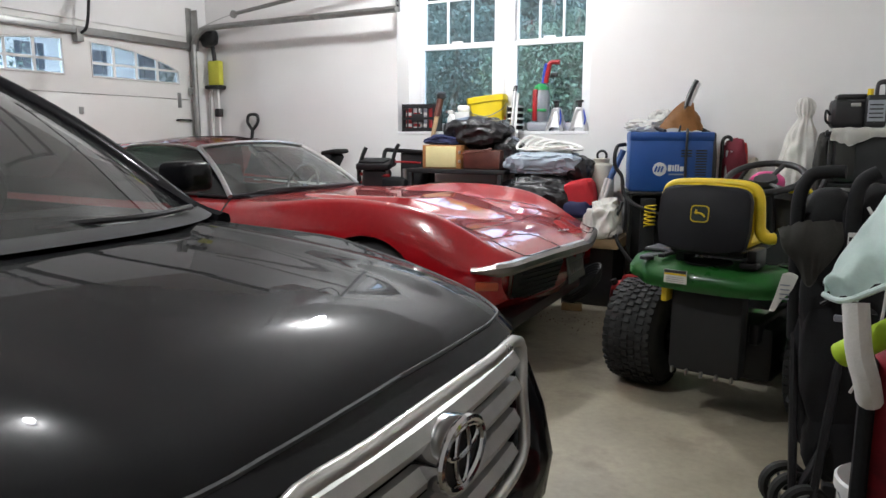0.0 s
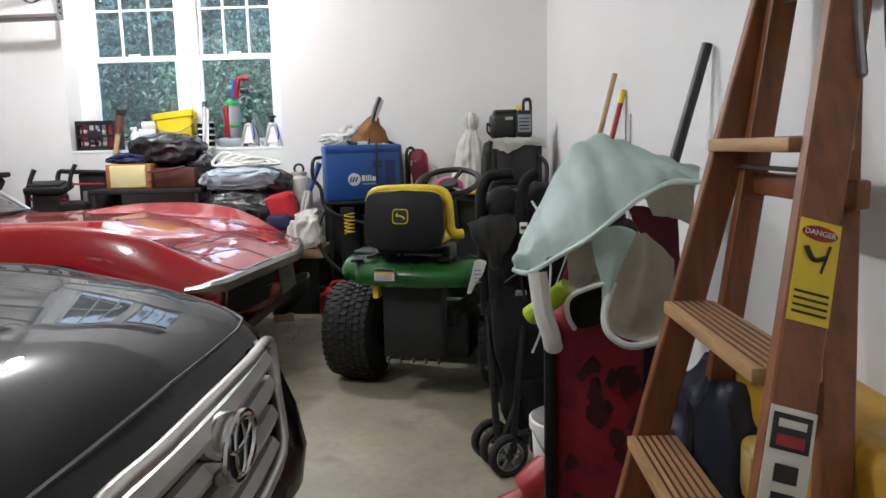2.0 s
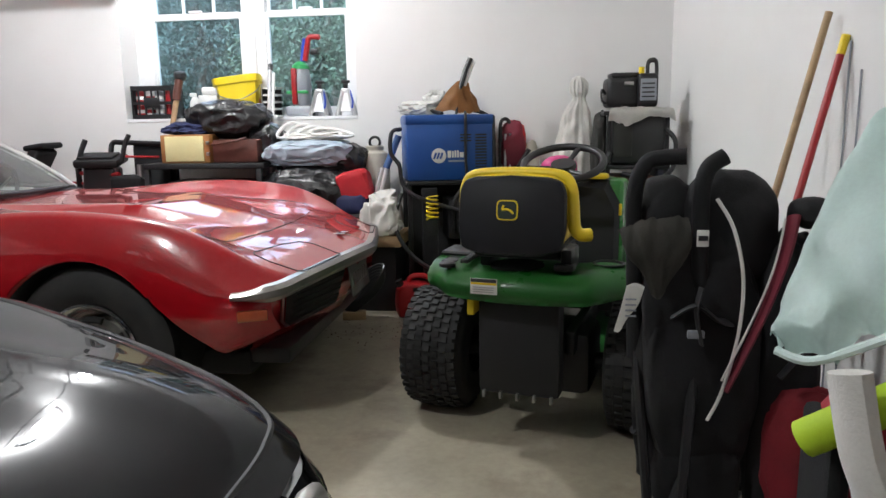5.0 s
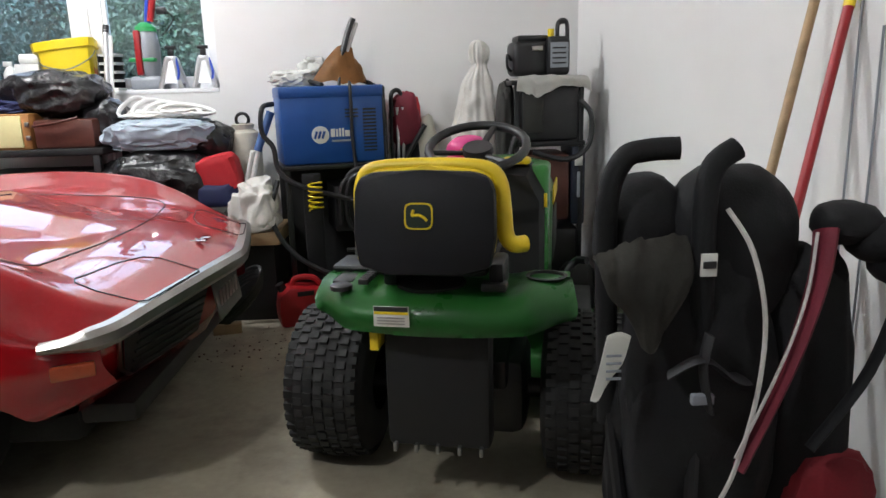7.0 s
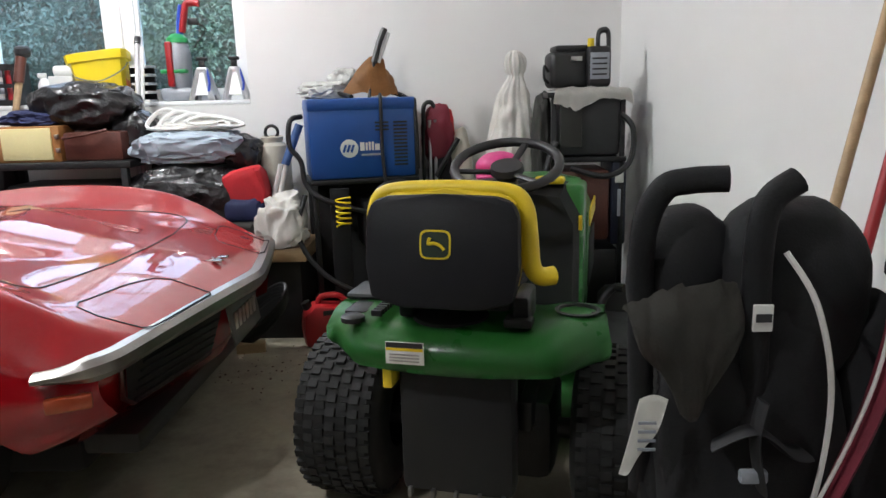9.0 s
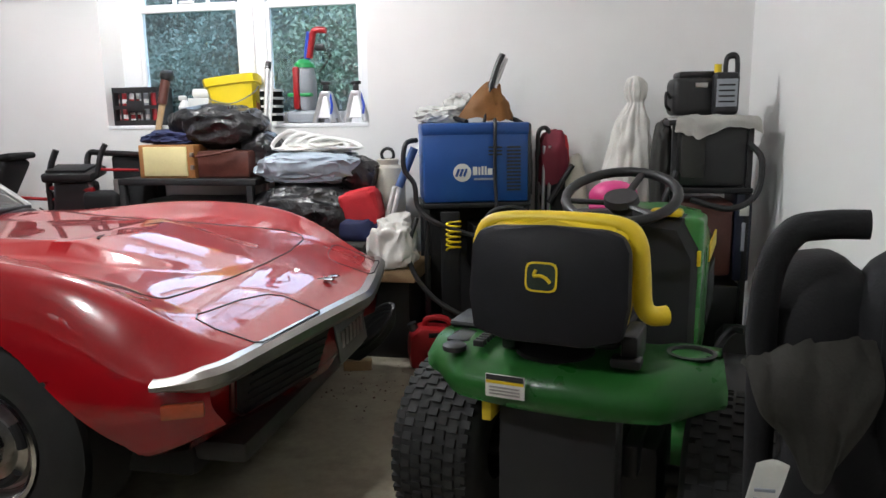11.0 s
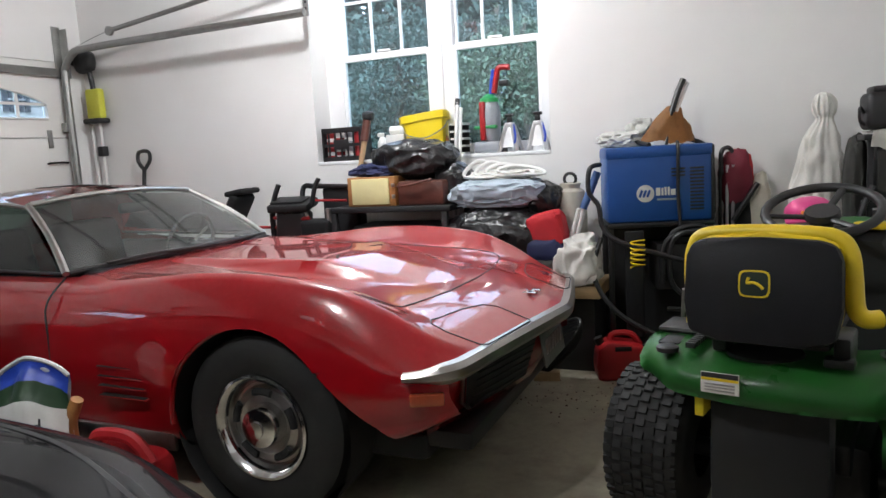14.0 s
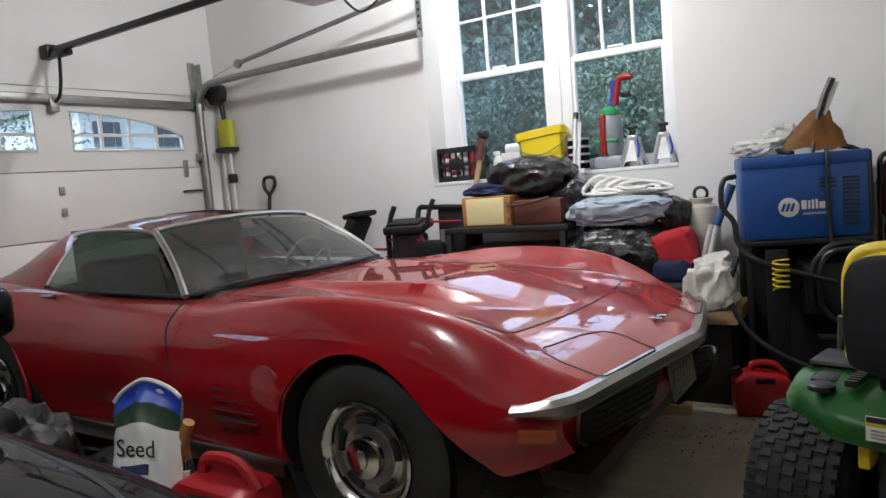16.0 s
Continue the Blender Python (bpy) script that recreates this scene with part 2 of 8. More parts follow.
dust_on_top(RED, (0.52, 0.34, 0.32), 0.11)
SUVP = mat("charcoal_metallic_paint", (0.005, 0.005, 0.006), 0.5, metal=0.0, var=0.06, scale=3, fine=700, bump=0.0, coat=0.4, rough_var=0.03, spec=0.02)
SUVP.node_tree.nodes["Principled BSDF"].inputs["Coat Roughness"].default_value = 0.012
CHROME = mat("chrome", (0.72, 0.72, 0.72), 0.12, 1.0, var=0.05, scale=8, fine=100, bump=0.02, stain=(0.35, 0.33, 0.3), stain_amt=0.4, stain_scale=14)
WORNCH = mat("worn_chrome", (0.44, 0.425, 0.40), 0.33, 1.0, var=0.1, scale=7, fine=110, bump=0.03, stain=(0.36, 0.33, 0.28), stain_amt=0.5, stain_scale=16)
DULLCH = mat("dull_chrome", (0.50, 0.49, 0.47), 0.32, 1.0, var=0.15, scale=10, fine=120, bump=0.05, stain=(0.25, 0.22, 0.18), stain_amt=0.5, stain_scale=20)
STEEL = mat("galvanised_steel", (0.33, 0.33, 0.32), 0.42, 0.9, var=0.15, scale=12, fine=120, bump=0.05)
BLKP = mat("black_plastic", (0.014, 0.014, 0.015), 0.45, var=0.2, scale=10, fine=250, bump=0.15)
BLKM = mat("black_metal", (0.015, 0.015, 0.016), 0.4, 0.3, var=0.2, scale=10, fine=150, bump=0.05)
RUBBER = mat("rubber", (0.011, 0.011, 0.0105), 0.75, var=0.25, scale=9, fine=150, bump=0.2, stain=(0.035, 0.033, 0.028), stain_amt=0.3, stain_scale=7)
DARK = mat("dark_lining", (0.008, 0.008, 0.008), 0.8, var=0.2, bump=0.05)
CARGLASS = glass("car_glass", (0.46, 0.56, 0.51), 0.04, 0.85, 0.09)
SUVGLASS = glass("suv_glass", (0.50, 0.58, 0.54), 0.02, 0.85, 0.07)
# the pale film puts the haze of the view outside into the glass
PANE = glass("window_pane", (0.82, 0.92, 0.98), 0.02, 0.95, 0.05)
AMBER = mat("amber_lens", (0.34, 0.055, 0.02), 0.2, var=0.1, scale=30, fine=200, bump=0.2, coat=0.5)
GREEN = mat("tractor_green", (0.03, 0.19, 0.035), 0.3, var=0.08, scale=4, fine=200, bump=0.03, coat=0.3, stain=(0.05, 0.09, 0.04), stain_amt=0.3, stain_scale=5)
YELLOW = mat("tractor_yellow", (0.72, 0.52, 0.015), 0.42, var=0.06, scale=5, fine=200, bump=0.08)
VINYL = mat("black_vinyl", (0.010, 0.010, 0.012), 0.55, var=0.2, scale=8, fine=260, bump=0.25, spec=0.25)
LABELW = mat("paper_label", (0.70, 0.69, 0.64), 0.6, var=0.05, scale=20, fine=200, bump=0.02)
INK = mat("black_ink", (0.02, 0.02, 0.02), 0.6, var=0.1, bump=0)

# ---- setting: floor, walls, ceiling ----
XW, XE, YS = -3.87, 2.08, -7.6
WX0, WX1, SILL, WTOP = -1.685, 0.01, 1.23, 2.74


def slab(name, x0, x1, y0, y1, z0, z1, m, label):
    return single(name, box(x0, x1, y0, y1, z0, z1), m, label, kind="structure", smooth=False)


slab("floor", XW - 0.3, XE + 0.3, YS - 0.3, 0.33, -0.12, 0, CONC, "stained grey concrete garage floor")
slab("ceiling", XW - 0.3, XE + 0.3, YS - 0.3, 0.33, CEIL, CEIL + 0.12, CEILM, "white painted garage ceiling")
wn1 = tagged(thing("wall_north", "white painted wall with a double window opening", ""), kind="structure")
part("wall_panel", box(XW - 0.3, WX0, 0, 0.32, 0, CEIL), WALL, wn1, smooth=False)
part("wall_panel", box(WX1, XE + 0.3, 0, 0.32, 0, CEIL), WALL, wn1, smooth=False)
part("wall_panel", box(WX0, WX1, 0, 0.32, 0, SILL), WALL, wn1, smooth=False)
part("wall_panel", box(WX0, WX1, 0, 0.32, WTOP, CEIL), WALL, wn1, smooth=False)
slab("wall_east", XE, XE + 0.2, YS, 0, 0, CEIL, WALL, "plain white painted drywall")
slab("wall_south", XW, XE, YS - 0.2, YS, 0, CEIL, WALL, "plain white painted drywall")
# two door openings in the west wall
DOORS = ((-2.66, -0.2), (-5.9, -3.44))
DTOP = 2.13
ww = tagged(thing("wall_west", "white painted wall with two garage door openings", ""), kind="structure")
for a, b in ((YS, -5.9), (-3.44, -2.66), (-0.2, 0)):
    part("wall_panel", box(XW - 0.2, XW, a, b, 0, DTOP), WALL, ww, smooth=False)
part("wall_panel", box(XW - 0.2, XW, YS, 0, DTOP, CEIL), WALL, ww, smooth=False)

for lx, ly, watts in LAMPS:
    cl = thing("ceiling_light", "round white porcelain lampholder with a bare bulb", "light", (lx, ly, CEIL - 0.2), group="ceiling lights")
    part("base", lathe([(0.0, CEIL - 0.001), (0.075, CEIL - 0.001), (0.07, CEIL - 0.03), (0.035, CEIL - 0.06), (0.0, CEIL - 0.06)], m=Matrix.Translation((lx, ly, 0))), TRIM, cl)
    bulb_m = bpy.data.materials.get("lit_bulb") or bpy.data.materials.new("lit_bulb")
    bulb_m.use_nodes = True
    pb = bulb_m.node_tree.nodes["Principled BSDF"]
    pb.inputs["Emission Color"].default_value, pb.inputs["Emission Strength"].default_value = (1, 0.95, 0.88, 1), 26
    bo = part("bulb", lathe([(0.0, CEIL - 0.06), (0.015, CEIL - 0.065), (0.032, CEIL - 0.1), (0.03, CEIL - 0.125), (0.0, CEIL - 0.14)], seg=16, m=Matrix.Translation((lx, ly, 0))), bulb_m, cl)
    bo.visible_shadow = False

# ---- the double window ----
win = thing("window_1", "white double-hung twin window with grids in the upper sashes", "window", (-0.83, 0.22, SILL), kind="structure")
FY = 0.2
part("frame", box(WX0, WX0 + 0.13, FY, FY + 0.09, SILL, WTOP, 0.004), TRIM, win)
part("frame", box(WX1 - 0.10, WX1, FY, FY + 0.09, SILL, WTOP, 0.004), TRIM, win)
part("mullion", box(-0.865, -0.69, FY, FY + 0.09, SILL, WTOP, 0.004), TRIM, win)
part("mullion_bead", box(-0.79, -0.765, FY - 0.012, FY, SILL + 0.03, WTOP, 0.004), TRIM, win)
part("head", box(WX0 + 0.13, WX1 - 0.10, FY + 0.003, FY + 0.087, WTOP - 0.06, WTOP), TRIM, win)
part("sill", box(WX0 + 0.001, WX1 - 0.001, -0.004, FY, SILL - 0.02, SILL + 0.004, 0.003), TRIM, win)
part("stool", box(WX0 + 0.13, WX1 - 0.10, FY, FY + 0.09, SILL + 0.004, SILL + 0.03), TRIM, win)
RAIL = 1.965
for a, b in ((WX0 + 0.13, -0.865), (-0.69, WX1 - 0.10)):
    lo = part("lower_sash", box(a, a + 0.022, FY + 0.01, FY + 0.045, SILL + 0.03, RAIL, 0.003), TRIM, win)
    bm = box(b - 0.022, b, FY + 0.01, FY + 0.045, SILL + 0.03, RAIL, 0.003)
    box(a + 0.022, b - 0.022, FY + 0.01, FY + 0.045, SILL + 0.03, SILL + 0.075, 0.003, bm)
    box(a + 0.022, b - 0.022, FY + 0.008, FY + 0.046, RAIL - 0.035, RAIL + 0.012, 0.004, bm)
    part("sash_rail", bm, TRIM, win)
    part("sash_lock", box((a + b) / 2 - 0.05, (a + b) / 2 + 0.05, FY - 0.004, FY + 0.02, RAIL + 0.012, RAIL + 0.028, 0.006), TRIM, win)
    p = part("pane", box(a + 0.022, b - 0.022, FY + 0.026, FY + 0.03, SILL + 0.075, RAIL - 0.035), PANE, win, smooth=False)
    p.visible_shadow = False
    up = part("upper_sash", box(a, a + 0.02, FY + 0.05, FY + 0.085, RAIL - 0.02, WTOP - 0.06, 0.003), TRIM, win)
    bm = box(b - 0.02, b, FY + 0.05, FY + 0.085, RAIL - 0.02, WTOP - 0.06, 0.003)
    box(a + 0.02, b - 0.02, FY + 0.05, FY + 0.085, RAIL - 0.02, RAIL + 0.014, 0.003, bm)
    part("sash_rail", bm, TRIM, win)
    p = part("pane", box(a + 0.02, b - 0.02, FY + 0.066, FY + 0.07, RAIL + 0.014, WTOP - 0.06), PANE, win, smooth=False)
    p.visible_shadow = False
    for k in (1, 2):
        x = a + (b - a) * k / 3
        part("grid_bar", box(x - 0.009, x + 0.009, FY + 0.055, FY + 0.078, RAIL + 0.014, WTOP - 0.06, 0.002), TRIM, win)
    part("grid_bar", box(a + 0.02, b - 0.02, FY + 0.057, FY + 0.076, 2.335, 2.353, 0.002), TRIM, win)

# ---- sectional garage doors ----
def garage_door(y0, y1):
    d = thing("garage_door", "white sectional garage door with arched lites, closed", "garage door", (XW, (y0 + y1) / 2, 0), group="garage doors", kind="structure")
    mid = (y0 + y1) / 2
    x0, x1 = XW - 0.06, XW - 0.015
    z = 0.0
    for h in (0.53, 0.53, 0.48):
        part("section", box(x0, x1, y0, y1, z + 0.003, z + h - 0.003, 0.006), DOORW, d)
        z += h
    # strips added behind the joints to stop daylight leaking through the gaps
    for zz in (0.53, 1.06, 1.54):
        part("joint_seal", box(x0 - 0.006, x0 - 0.001, y0, y1, zz - 0.02, zz + 0.02), DOORW, d, smooth=False)
    top = DTOP
    # glazed top section, built round its two arched openings
    w_lo, hi_in, lo_out = 1.685, 1.965, 1.80
    spans = ((mid + 0.13, y1 - 0.17, 1), (mid - 0.13, y0 + 0.17, -1))
    bm = box(x0, x1, y0, y1, z + 0.003, w_lo)
    box(x0, x1, mid - 0.13, mid + 0.13, w_lo, top, bm=bm)
    box(x0, x1, y1 - 0.17, y1, w_lo, top, bm=bm)
    box(x0, x1, y0, y0 + 0.17, w_lo, top, bm=bm)

    def arch(t):
        return lo_out + (hi_in - lo_out) * (1 - t * t * 0.9) if t < 1 else lo_out
    m = Matrix(((0, 0, 1, x0), (1, 0, 0, 0), (0, 1, 0, 0), (0, 0, 0, 1)))
    for a, b, s in spans:
        pts = [(a + (b - a) * k / 12, arch(k / 12)) for k in range(13)]
        for p, q in zip(pts, pts[1:]):
            prism([p, q, (q[0], top), (p[0], top)], x1 - x0, m, bm)
    part("glazed_section", bm, DOORW, d, smooth=False)
    for a, b, s in spans:
        p = part("pane", box(x0 + 0.02, x0 + 0.024, min(a, b), max(a, b), w_lo, hi_in), PANE, d, smooth=False)
        p.visible_shadow = False
        for k in (1, 2, 3):
            y = a + (b - a) * k / 4
            part("muntin", box(x0 + 0.01, x1 - 0.012, y - 0.011, y + 0.011, w_lo, arch(k / 4) + 0.004), DOORW, d, smooth=False)
        part("muntin", box(x0 + 0.012, x1 - 0.014, min(a, b), max(a, b), 1.80 - 0.011, 1.80 + 0.009), DOORW, d, smooth=False)
        # raised moulding round the lites
        edge = [(x1 + 0.004, a + (b - a) * k / 8, arch(k / 8)) for k in range(9)] + [(x1 + 0.004, b, w_lo), (x1 + 0.004, a, w_lo)]
        part("moulding", tube(edge, 0.009, 6, n=1, closed=True), DOORW, d)
    part("strut", box(x1, x1 + 0.05, y0 + 0.05, y1 - 0.05, 2.015, 2.075, 0.008), STEEL, d)
    for s in (0.34, -0.34):
        part("hinge", box(x1, x1 + 0.012, mid + s * 3.1 - 0.02, mid + s * 3.1 + 0.02, 1.46, 1.60, 0.004), STEEL, d)
    part("lift_handle", tube([(x1, y1 - 0.05, 1.34), (x1 + 0.03, y1 - 0.07, 1.345), (x1 + 0.03, y1 - 0.2, 1.345), (x1, y1 - 0.22, 1.34)], 0.008, 6), BLKP, d)
    for zz in (1.05, 1.25, 1.40):
        part("bracket", box(x1, x1 + 0.01, mid - 0.02, mid + 0.02, zz - 0.03, zz + 0.03, 0.003), STEEL, d)
    return d


garage_door(*DOORS[0])
garage_door(*DOORS[1])


def door_track(y, x_end, s=1):
    t = thing("door_track", "galvanised steel door track with curved corner", "door track", (XW + 0.03, y, 0))
    line = [(XW + 0.045, y, 0.0), (XW + 0.045, y, 1.0), (XW + 0.045, y, 1.95), (XW + 0.07, y, 2.09), (XW + 0.16, y, 2.18), (XW + 0.32, y, 2.205), (XW + 1.2, y, 2.213), (x_end, y, 2.222)]
    part("rail", tube(line, 0.028, 8, n=8), STEEL, t)
    part("jamb_angle", box(XW, XW + 0.05, y + 0.03 * s, y + 0.036 * s, 0, 2.0), STEEL, t, smooth=False)
    part("flag_bracket", box(XW, XW + 0.09, y + 0.02 * s, y + 0.026 * s, 2.0, 2.38), STEEL, t, smooth=False)
    part("flag_bracket", box(XW, XW + 0.012, y - 0.04, y + 0.03, 2.0, 2.4, 0.003), STEEL, t)
    hang = part("hanger", box(x_end - 0.02, x_end + 0.02, y + 0.02 * s, y + 0.026 * s, 2.2, CEIL), STEEL, t, smooth=False)
    for k in range(20):
        zz = 2.24 + k * 0.043
        part("slot", box(x_end - 0.008, x_end + 0.008, y + 0.0175 * s, y + 0.0195 * s, zz, zz + 0.018), DARK, hang, smooth=False)
    for zz in (0.6, 1.12, 1.62):
        part("roller_bracket", box(XW, XW + 0.05, y - 0.05, y - 0.01, zz - 0.035, zz + 0.035, 0.006), STEEL, t)
    part("extension_spring", tube([(-3.28, y, 2.31), (-2.4, y, 2.41), (-1.58, y, 2.51)], 0.018, 8), STEEL, t)
    part("lift_cable", tube([(XW + 0.1, y, 2.20), (-3.45, y, 2.28), (-3.28, y, 2.31)], 0.003, 5), STEEL, t)
    part("pulley", cyl((-3.30, y - 0.012, 2.305), (-3.30, y + 0.012, 2.305), 0.035, seg=16), STEEL, t)
    return t


door_track(-0.22, -1.56)
door_track(-2.64, -1.56, s=-1)


def opener(y):
    o = thing("garage_door_opener", "white ceiling door opener with red side panel and black rail", "door opener", (-1.25, y, 2.2))
    part("rail", box(XW + 0.03, -1.5, y - 0.018, y + 0.018, 2.335, 2.375, 0.004), BLKM, o)
    part("header_bracket", box(XW, XW + 0.1, y - 0.035, y + 0.035, 2.31, 2.40, 0.005), BLKM, o)
    part("trolley", box(XW + 0.12, XW + 0.3, y - 0.03, y + 0.03, 2.30, 2.338, 0.006), BLKM, o)
    part("arm", tube([(XW + 0.18, y, 2.31), (XW + 0.15, y + 0.005, 2.15), (XW + 0.12, y, 2.05), (XW + 0.04, y + 0.01, 2.02)], 0.012, 8), BLKM, o)
    part("door_bracket", box(XW - 0.012, XW + 0.05, y - 0.03, y + 0.03, 1.95, 2.05, 0.004), STEEL, o)
    part("housing", box(-1.5, -1.12, y - 0.15, y + 0.15, 2.2, 2.4, 0.045, seg=4), TRIM, o)
    part("side_panel", box(-1.22, -1.09, y - 0.152, y + 0.152, 2.215, 2.402, 0.03, seg=3), REDP, o, "glossy red plastic panel")
    part("end_cap", box(-1.10, -1.05, y - 0.13, y + 0.13, 2.23, 2.39, 0.02), TRIM, o)
    for dy in (-0.12, 0.12):
        part("hanger", box(-1.32, -1.29, y + dy - 0.003, y + dy + 0.003, 2.39, CEIL), STEEL, o, smooth=False)
    part("power_cord", tube([(-1.2, y - 0.14, 2.24), (-1.05, y - 0.18, 2.13), (-0.98, y - 0.1, 2.05), (-0.9, y, 2.2), (-0.92, y, 2.6), (-0.9, y, CEIL)], 0.006, 6), BLKP, o)
    return o


REDP = mat("red_plastic", (0.34, 0.010, 0.014), 0.4, var=0.1, scale=5, fine=150, bump=0.08, stain=(0.25, 0.02, 0.02), stain_amt=0.3)
opener(-1.43)
opener(-4.67)


# ---- cars ----
def lerp_table(rows, x):
    """Smooth values between stations; rows go down in x."""
    xs = [r[0] for r in rows]
    if x >= xs[0]:
        return list(rows[0][1:])
    if x <= xs[-1]:
        return list(rows[-1][1:])
    i = next(k for k in range(len(xs) - 1) if xs[k + 1] <= x)
    a, b, c, d = rows[max(i - 1, 0)], rows[i], rows[i + 1], rows[min(i + 2, len(rows) - 1)]
    t = (x - b[0]) / (c[0] - b[0])
    out = []
    for k in range(1, len(b)):
        h = c[0] - b[0]
        m0 = (c[k] - a[k]) / ((c[0] - a[0]) or 1) * h
        m1 = (d[k] - b[k]) / ((d[0] - b[0]) or 1) * h
        out.append((2 * t ** 3 - 3 * t * t + 1) * b[k] + (t ** 3 - 2 * t * t + t) * m0 + (-2 * t ** 3 + 3 * t * t) * c[k] + (t ** 3 - t * t) * m1)
    return out


def smooth(a, b, x):
    t = min(max((x - a) / (b - a), 0), 1)
    return t * t * (3 - 2 * t)


CY = -1.6        # the sports car's middle line
AX = -0.457      # its front axle
# x, then heights at the widths of CD
CD = (0.0, 0.29, 0.5, 0.59, 0.69, 0.742, 0.79, 0.845, 0.872, 0.874, 0.84, 0.79, 0.55)
CROWS = [
    (0.435, .628, .627, .622, .619, .615, .610, .595, .575, .55, .50, .45, .42, .41),
    (0.30, .672, .671, .666, .664, .668, .670, .645, .60, .555, .48, .41, .36, .34),
    (0.12, .714, .713, .709, .712, .738, .753, .72, .645, .565, .47, .38, .31, .29),
    (-0.13, .748, .747, .752, .768, .808, .825, .79, .69, .585, .47, .37, .27, .24),
    (-0.457, .780, .780, .786, .804, .848, .864, .825, .715, .60, .48, .36, .24, .20),
    (-0.75, .798, .798, .803, .817, .852, .864, .825, .715, .60, .48, .36, .23, .19),
    (-1.05, .815, .814, .816, .822, .834, .836, .80, .71, .60, .48, .36, .22, .18),
    (-1.35, .838, .836, .836, .834, .824, .808, .775, .70, .595, .48, .36, .22, .18),
    (-1.65, .845, .842, .838, .832, .82, .805, .77, .70, .595, .48, .36, .22, .18),
    (-2.1, .85, .85, .845, .84, .828, .812, .775, .705, .60, .48, .36, .22, .18),
    (-2.5, .86, .86, .86, .86, .858, .848, .81, .73, .61, .49, .36, .22, .18),
    (-2.946, .875, .876, .88, .885, .892, .885, .85, .75, .62, .49, .36, .24, .20),
    (-3.4, .87, .87, .872, .876, .88, .872, .835, .74, .62, .50, .38, .28, .24),
    (-3.80, .82, .82, .82, .82, .815, .80, .77, .70, .62, .52, .42, .36, .34),
]
# waist: the body narrows behind the front wheel, and the nose is cut in at its corners
WROWS = [(0.435, 0.90), (0.36, 0.94), (0.28, 0.962), (0.1, 0.985), (-0.457, 1.0), (-0.95, 0.985), (-1.5, 0.945), (-2.1, 0.925), (-2.6, 0.965), (-2.946, 1.0), (-3.5, 0.97), (-3.82, 0.93)]


def section(x):
    """The sports car's half outline at a station: a curve of (width, height) over 0 to 12."""
    hs = lerp_table(CROWS, x)
    w = lerp_table(WROWS, x)[0]
    ctrl = [(c * w, h) for c, h in zip(CD, hs)]

    def at(q):
        i = min(int(q), 11)
        f = q - i
        a, b, c, e = ctrl[max(i - 1, 0)], ctrl[i], ctrl[i + 1], ctrl[min(i + 2, 12)]
        if i == 0:
            a = (-ctrl[1][0], ctrl[1][1])
        d, z = (0.5 * (2 * b[k] + (c[k] - a[k]) * f + (2 * a[k] - 5 * b[k] + 4 * c[k] - e[k]) * f * f + (3 * b[k] - a[k] - 3 * c[k] + e[k]) * f ** 3) for k in (0, 1))
        return (d, z + bulge(x, d)) if i < 8 else (d, z)
    return at


def car_z(x, d):
    """Height of the sports car's skin at x and at the distance d from its middle line."""
    at = section(x)
    lo, hi = 0.0, 8.0
    for _ in range(22):
        mid = (lo + hi) / 2
        lo, hi = (mid, hi) if at(mid)[0] < d else (lo, mid)
    return at(lo)[1]


def bulge(x, d):
    """The raised dome of the hood: flat on top, sharp at its sides, with a long sloping front."""
    half = 0.27 + 0.06 * smooth(-1.3, -0.5, x) - 0.10 * smooth(-0.40, 0.05, x)
    rise = max(0.0, min((x + 1.38) / 0.85, 1.0))
    nose = x + 0.35 * d
    fall = 1 - max(0.0, min((nose + 0.40) / 0.44, 1.0))
    side = 1 - smooth(half - 0.045, half + 0.006, d)
    return 0.058 * rise * fall * side


def nose_shift(x, d):
    """The nose is a shallow arrow in plan."""
    return -0.165 * (d / 0.78) ** 1.2 * smooth(-0.35, 0.435, x)


def body_grid(xs, n_across, place):
    """A mirrored skin: place(x, k) gives the point for a station and a step across, on the +d side."""
    bm = bmesh.new()
    left, right = [], []
    for x in xs:
        row = [place(x, k / (n_across - 1)) for k in range(n_across)]
        right.append([bm.verts.new(p(1)) for p in row])
        left.append([right[-1][0]] + [bm.verts.new(p(-1)) for p in row[1:]])
    ring_faces(bm, right, False)
    ring_faces(bm, left, False)
    return bm


def cut_arch(bm, hub, radius, y_mid, reach):
    """Cuts a round wheel opening in both sides and draws the rim of the cut onto the circle."""
    def r(v):
        return math.hypot(v.co.x - hub[0], v.co.z - hub[1])
    sides = [v for v in bm.verts if abs(v.co.y - y_mid) > reach]
    gone = [v for v in sides if r(v) < radius - 0.006]
    bmesh.ops.delete(bm, geom=gone, context="VERTS")
    for v in bm.verts:
        if abs(v.co.y - y_mid) > reach and v.is_boundary and v.co.z > 0.2:
            q = r(v)
            if 0 < q < radius + 0.03:
                k = radius / q
                v.co.x, v.co.z = hub[0] + (v.co.x - hub[0]) * k, hub[1] + (v.co.z - hub[1]) * k


def arch_front(z):
    return AX + 0.283 + (0.565 - z) * 1.05


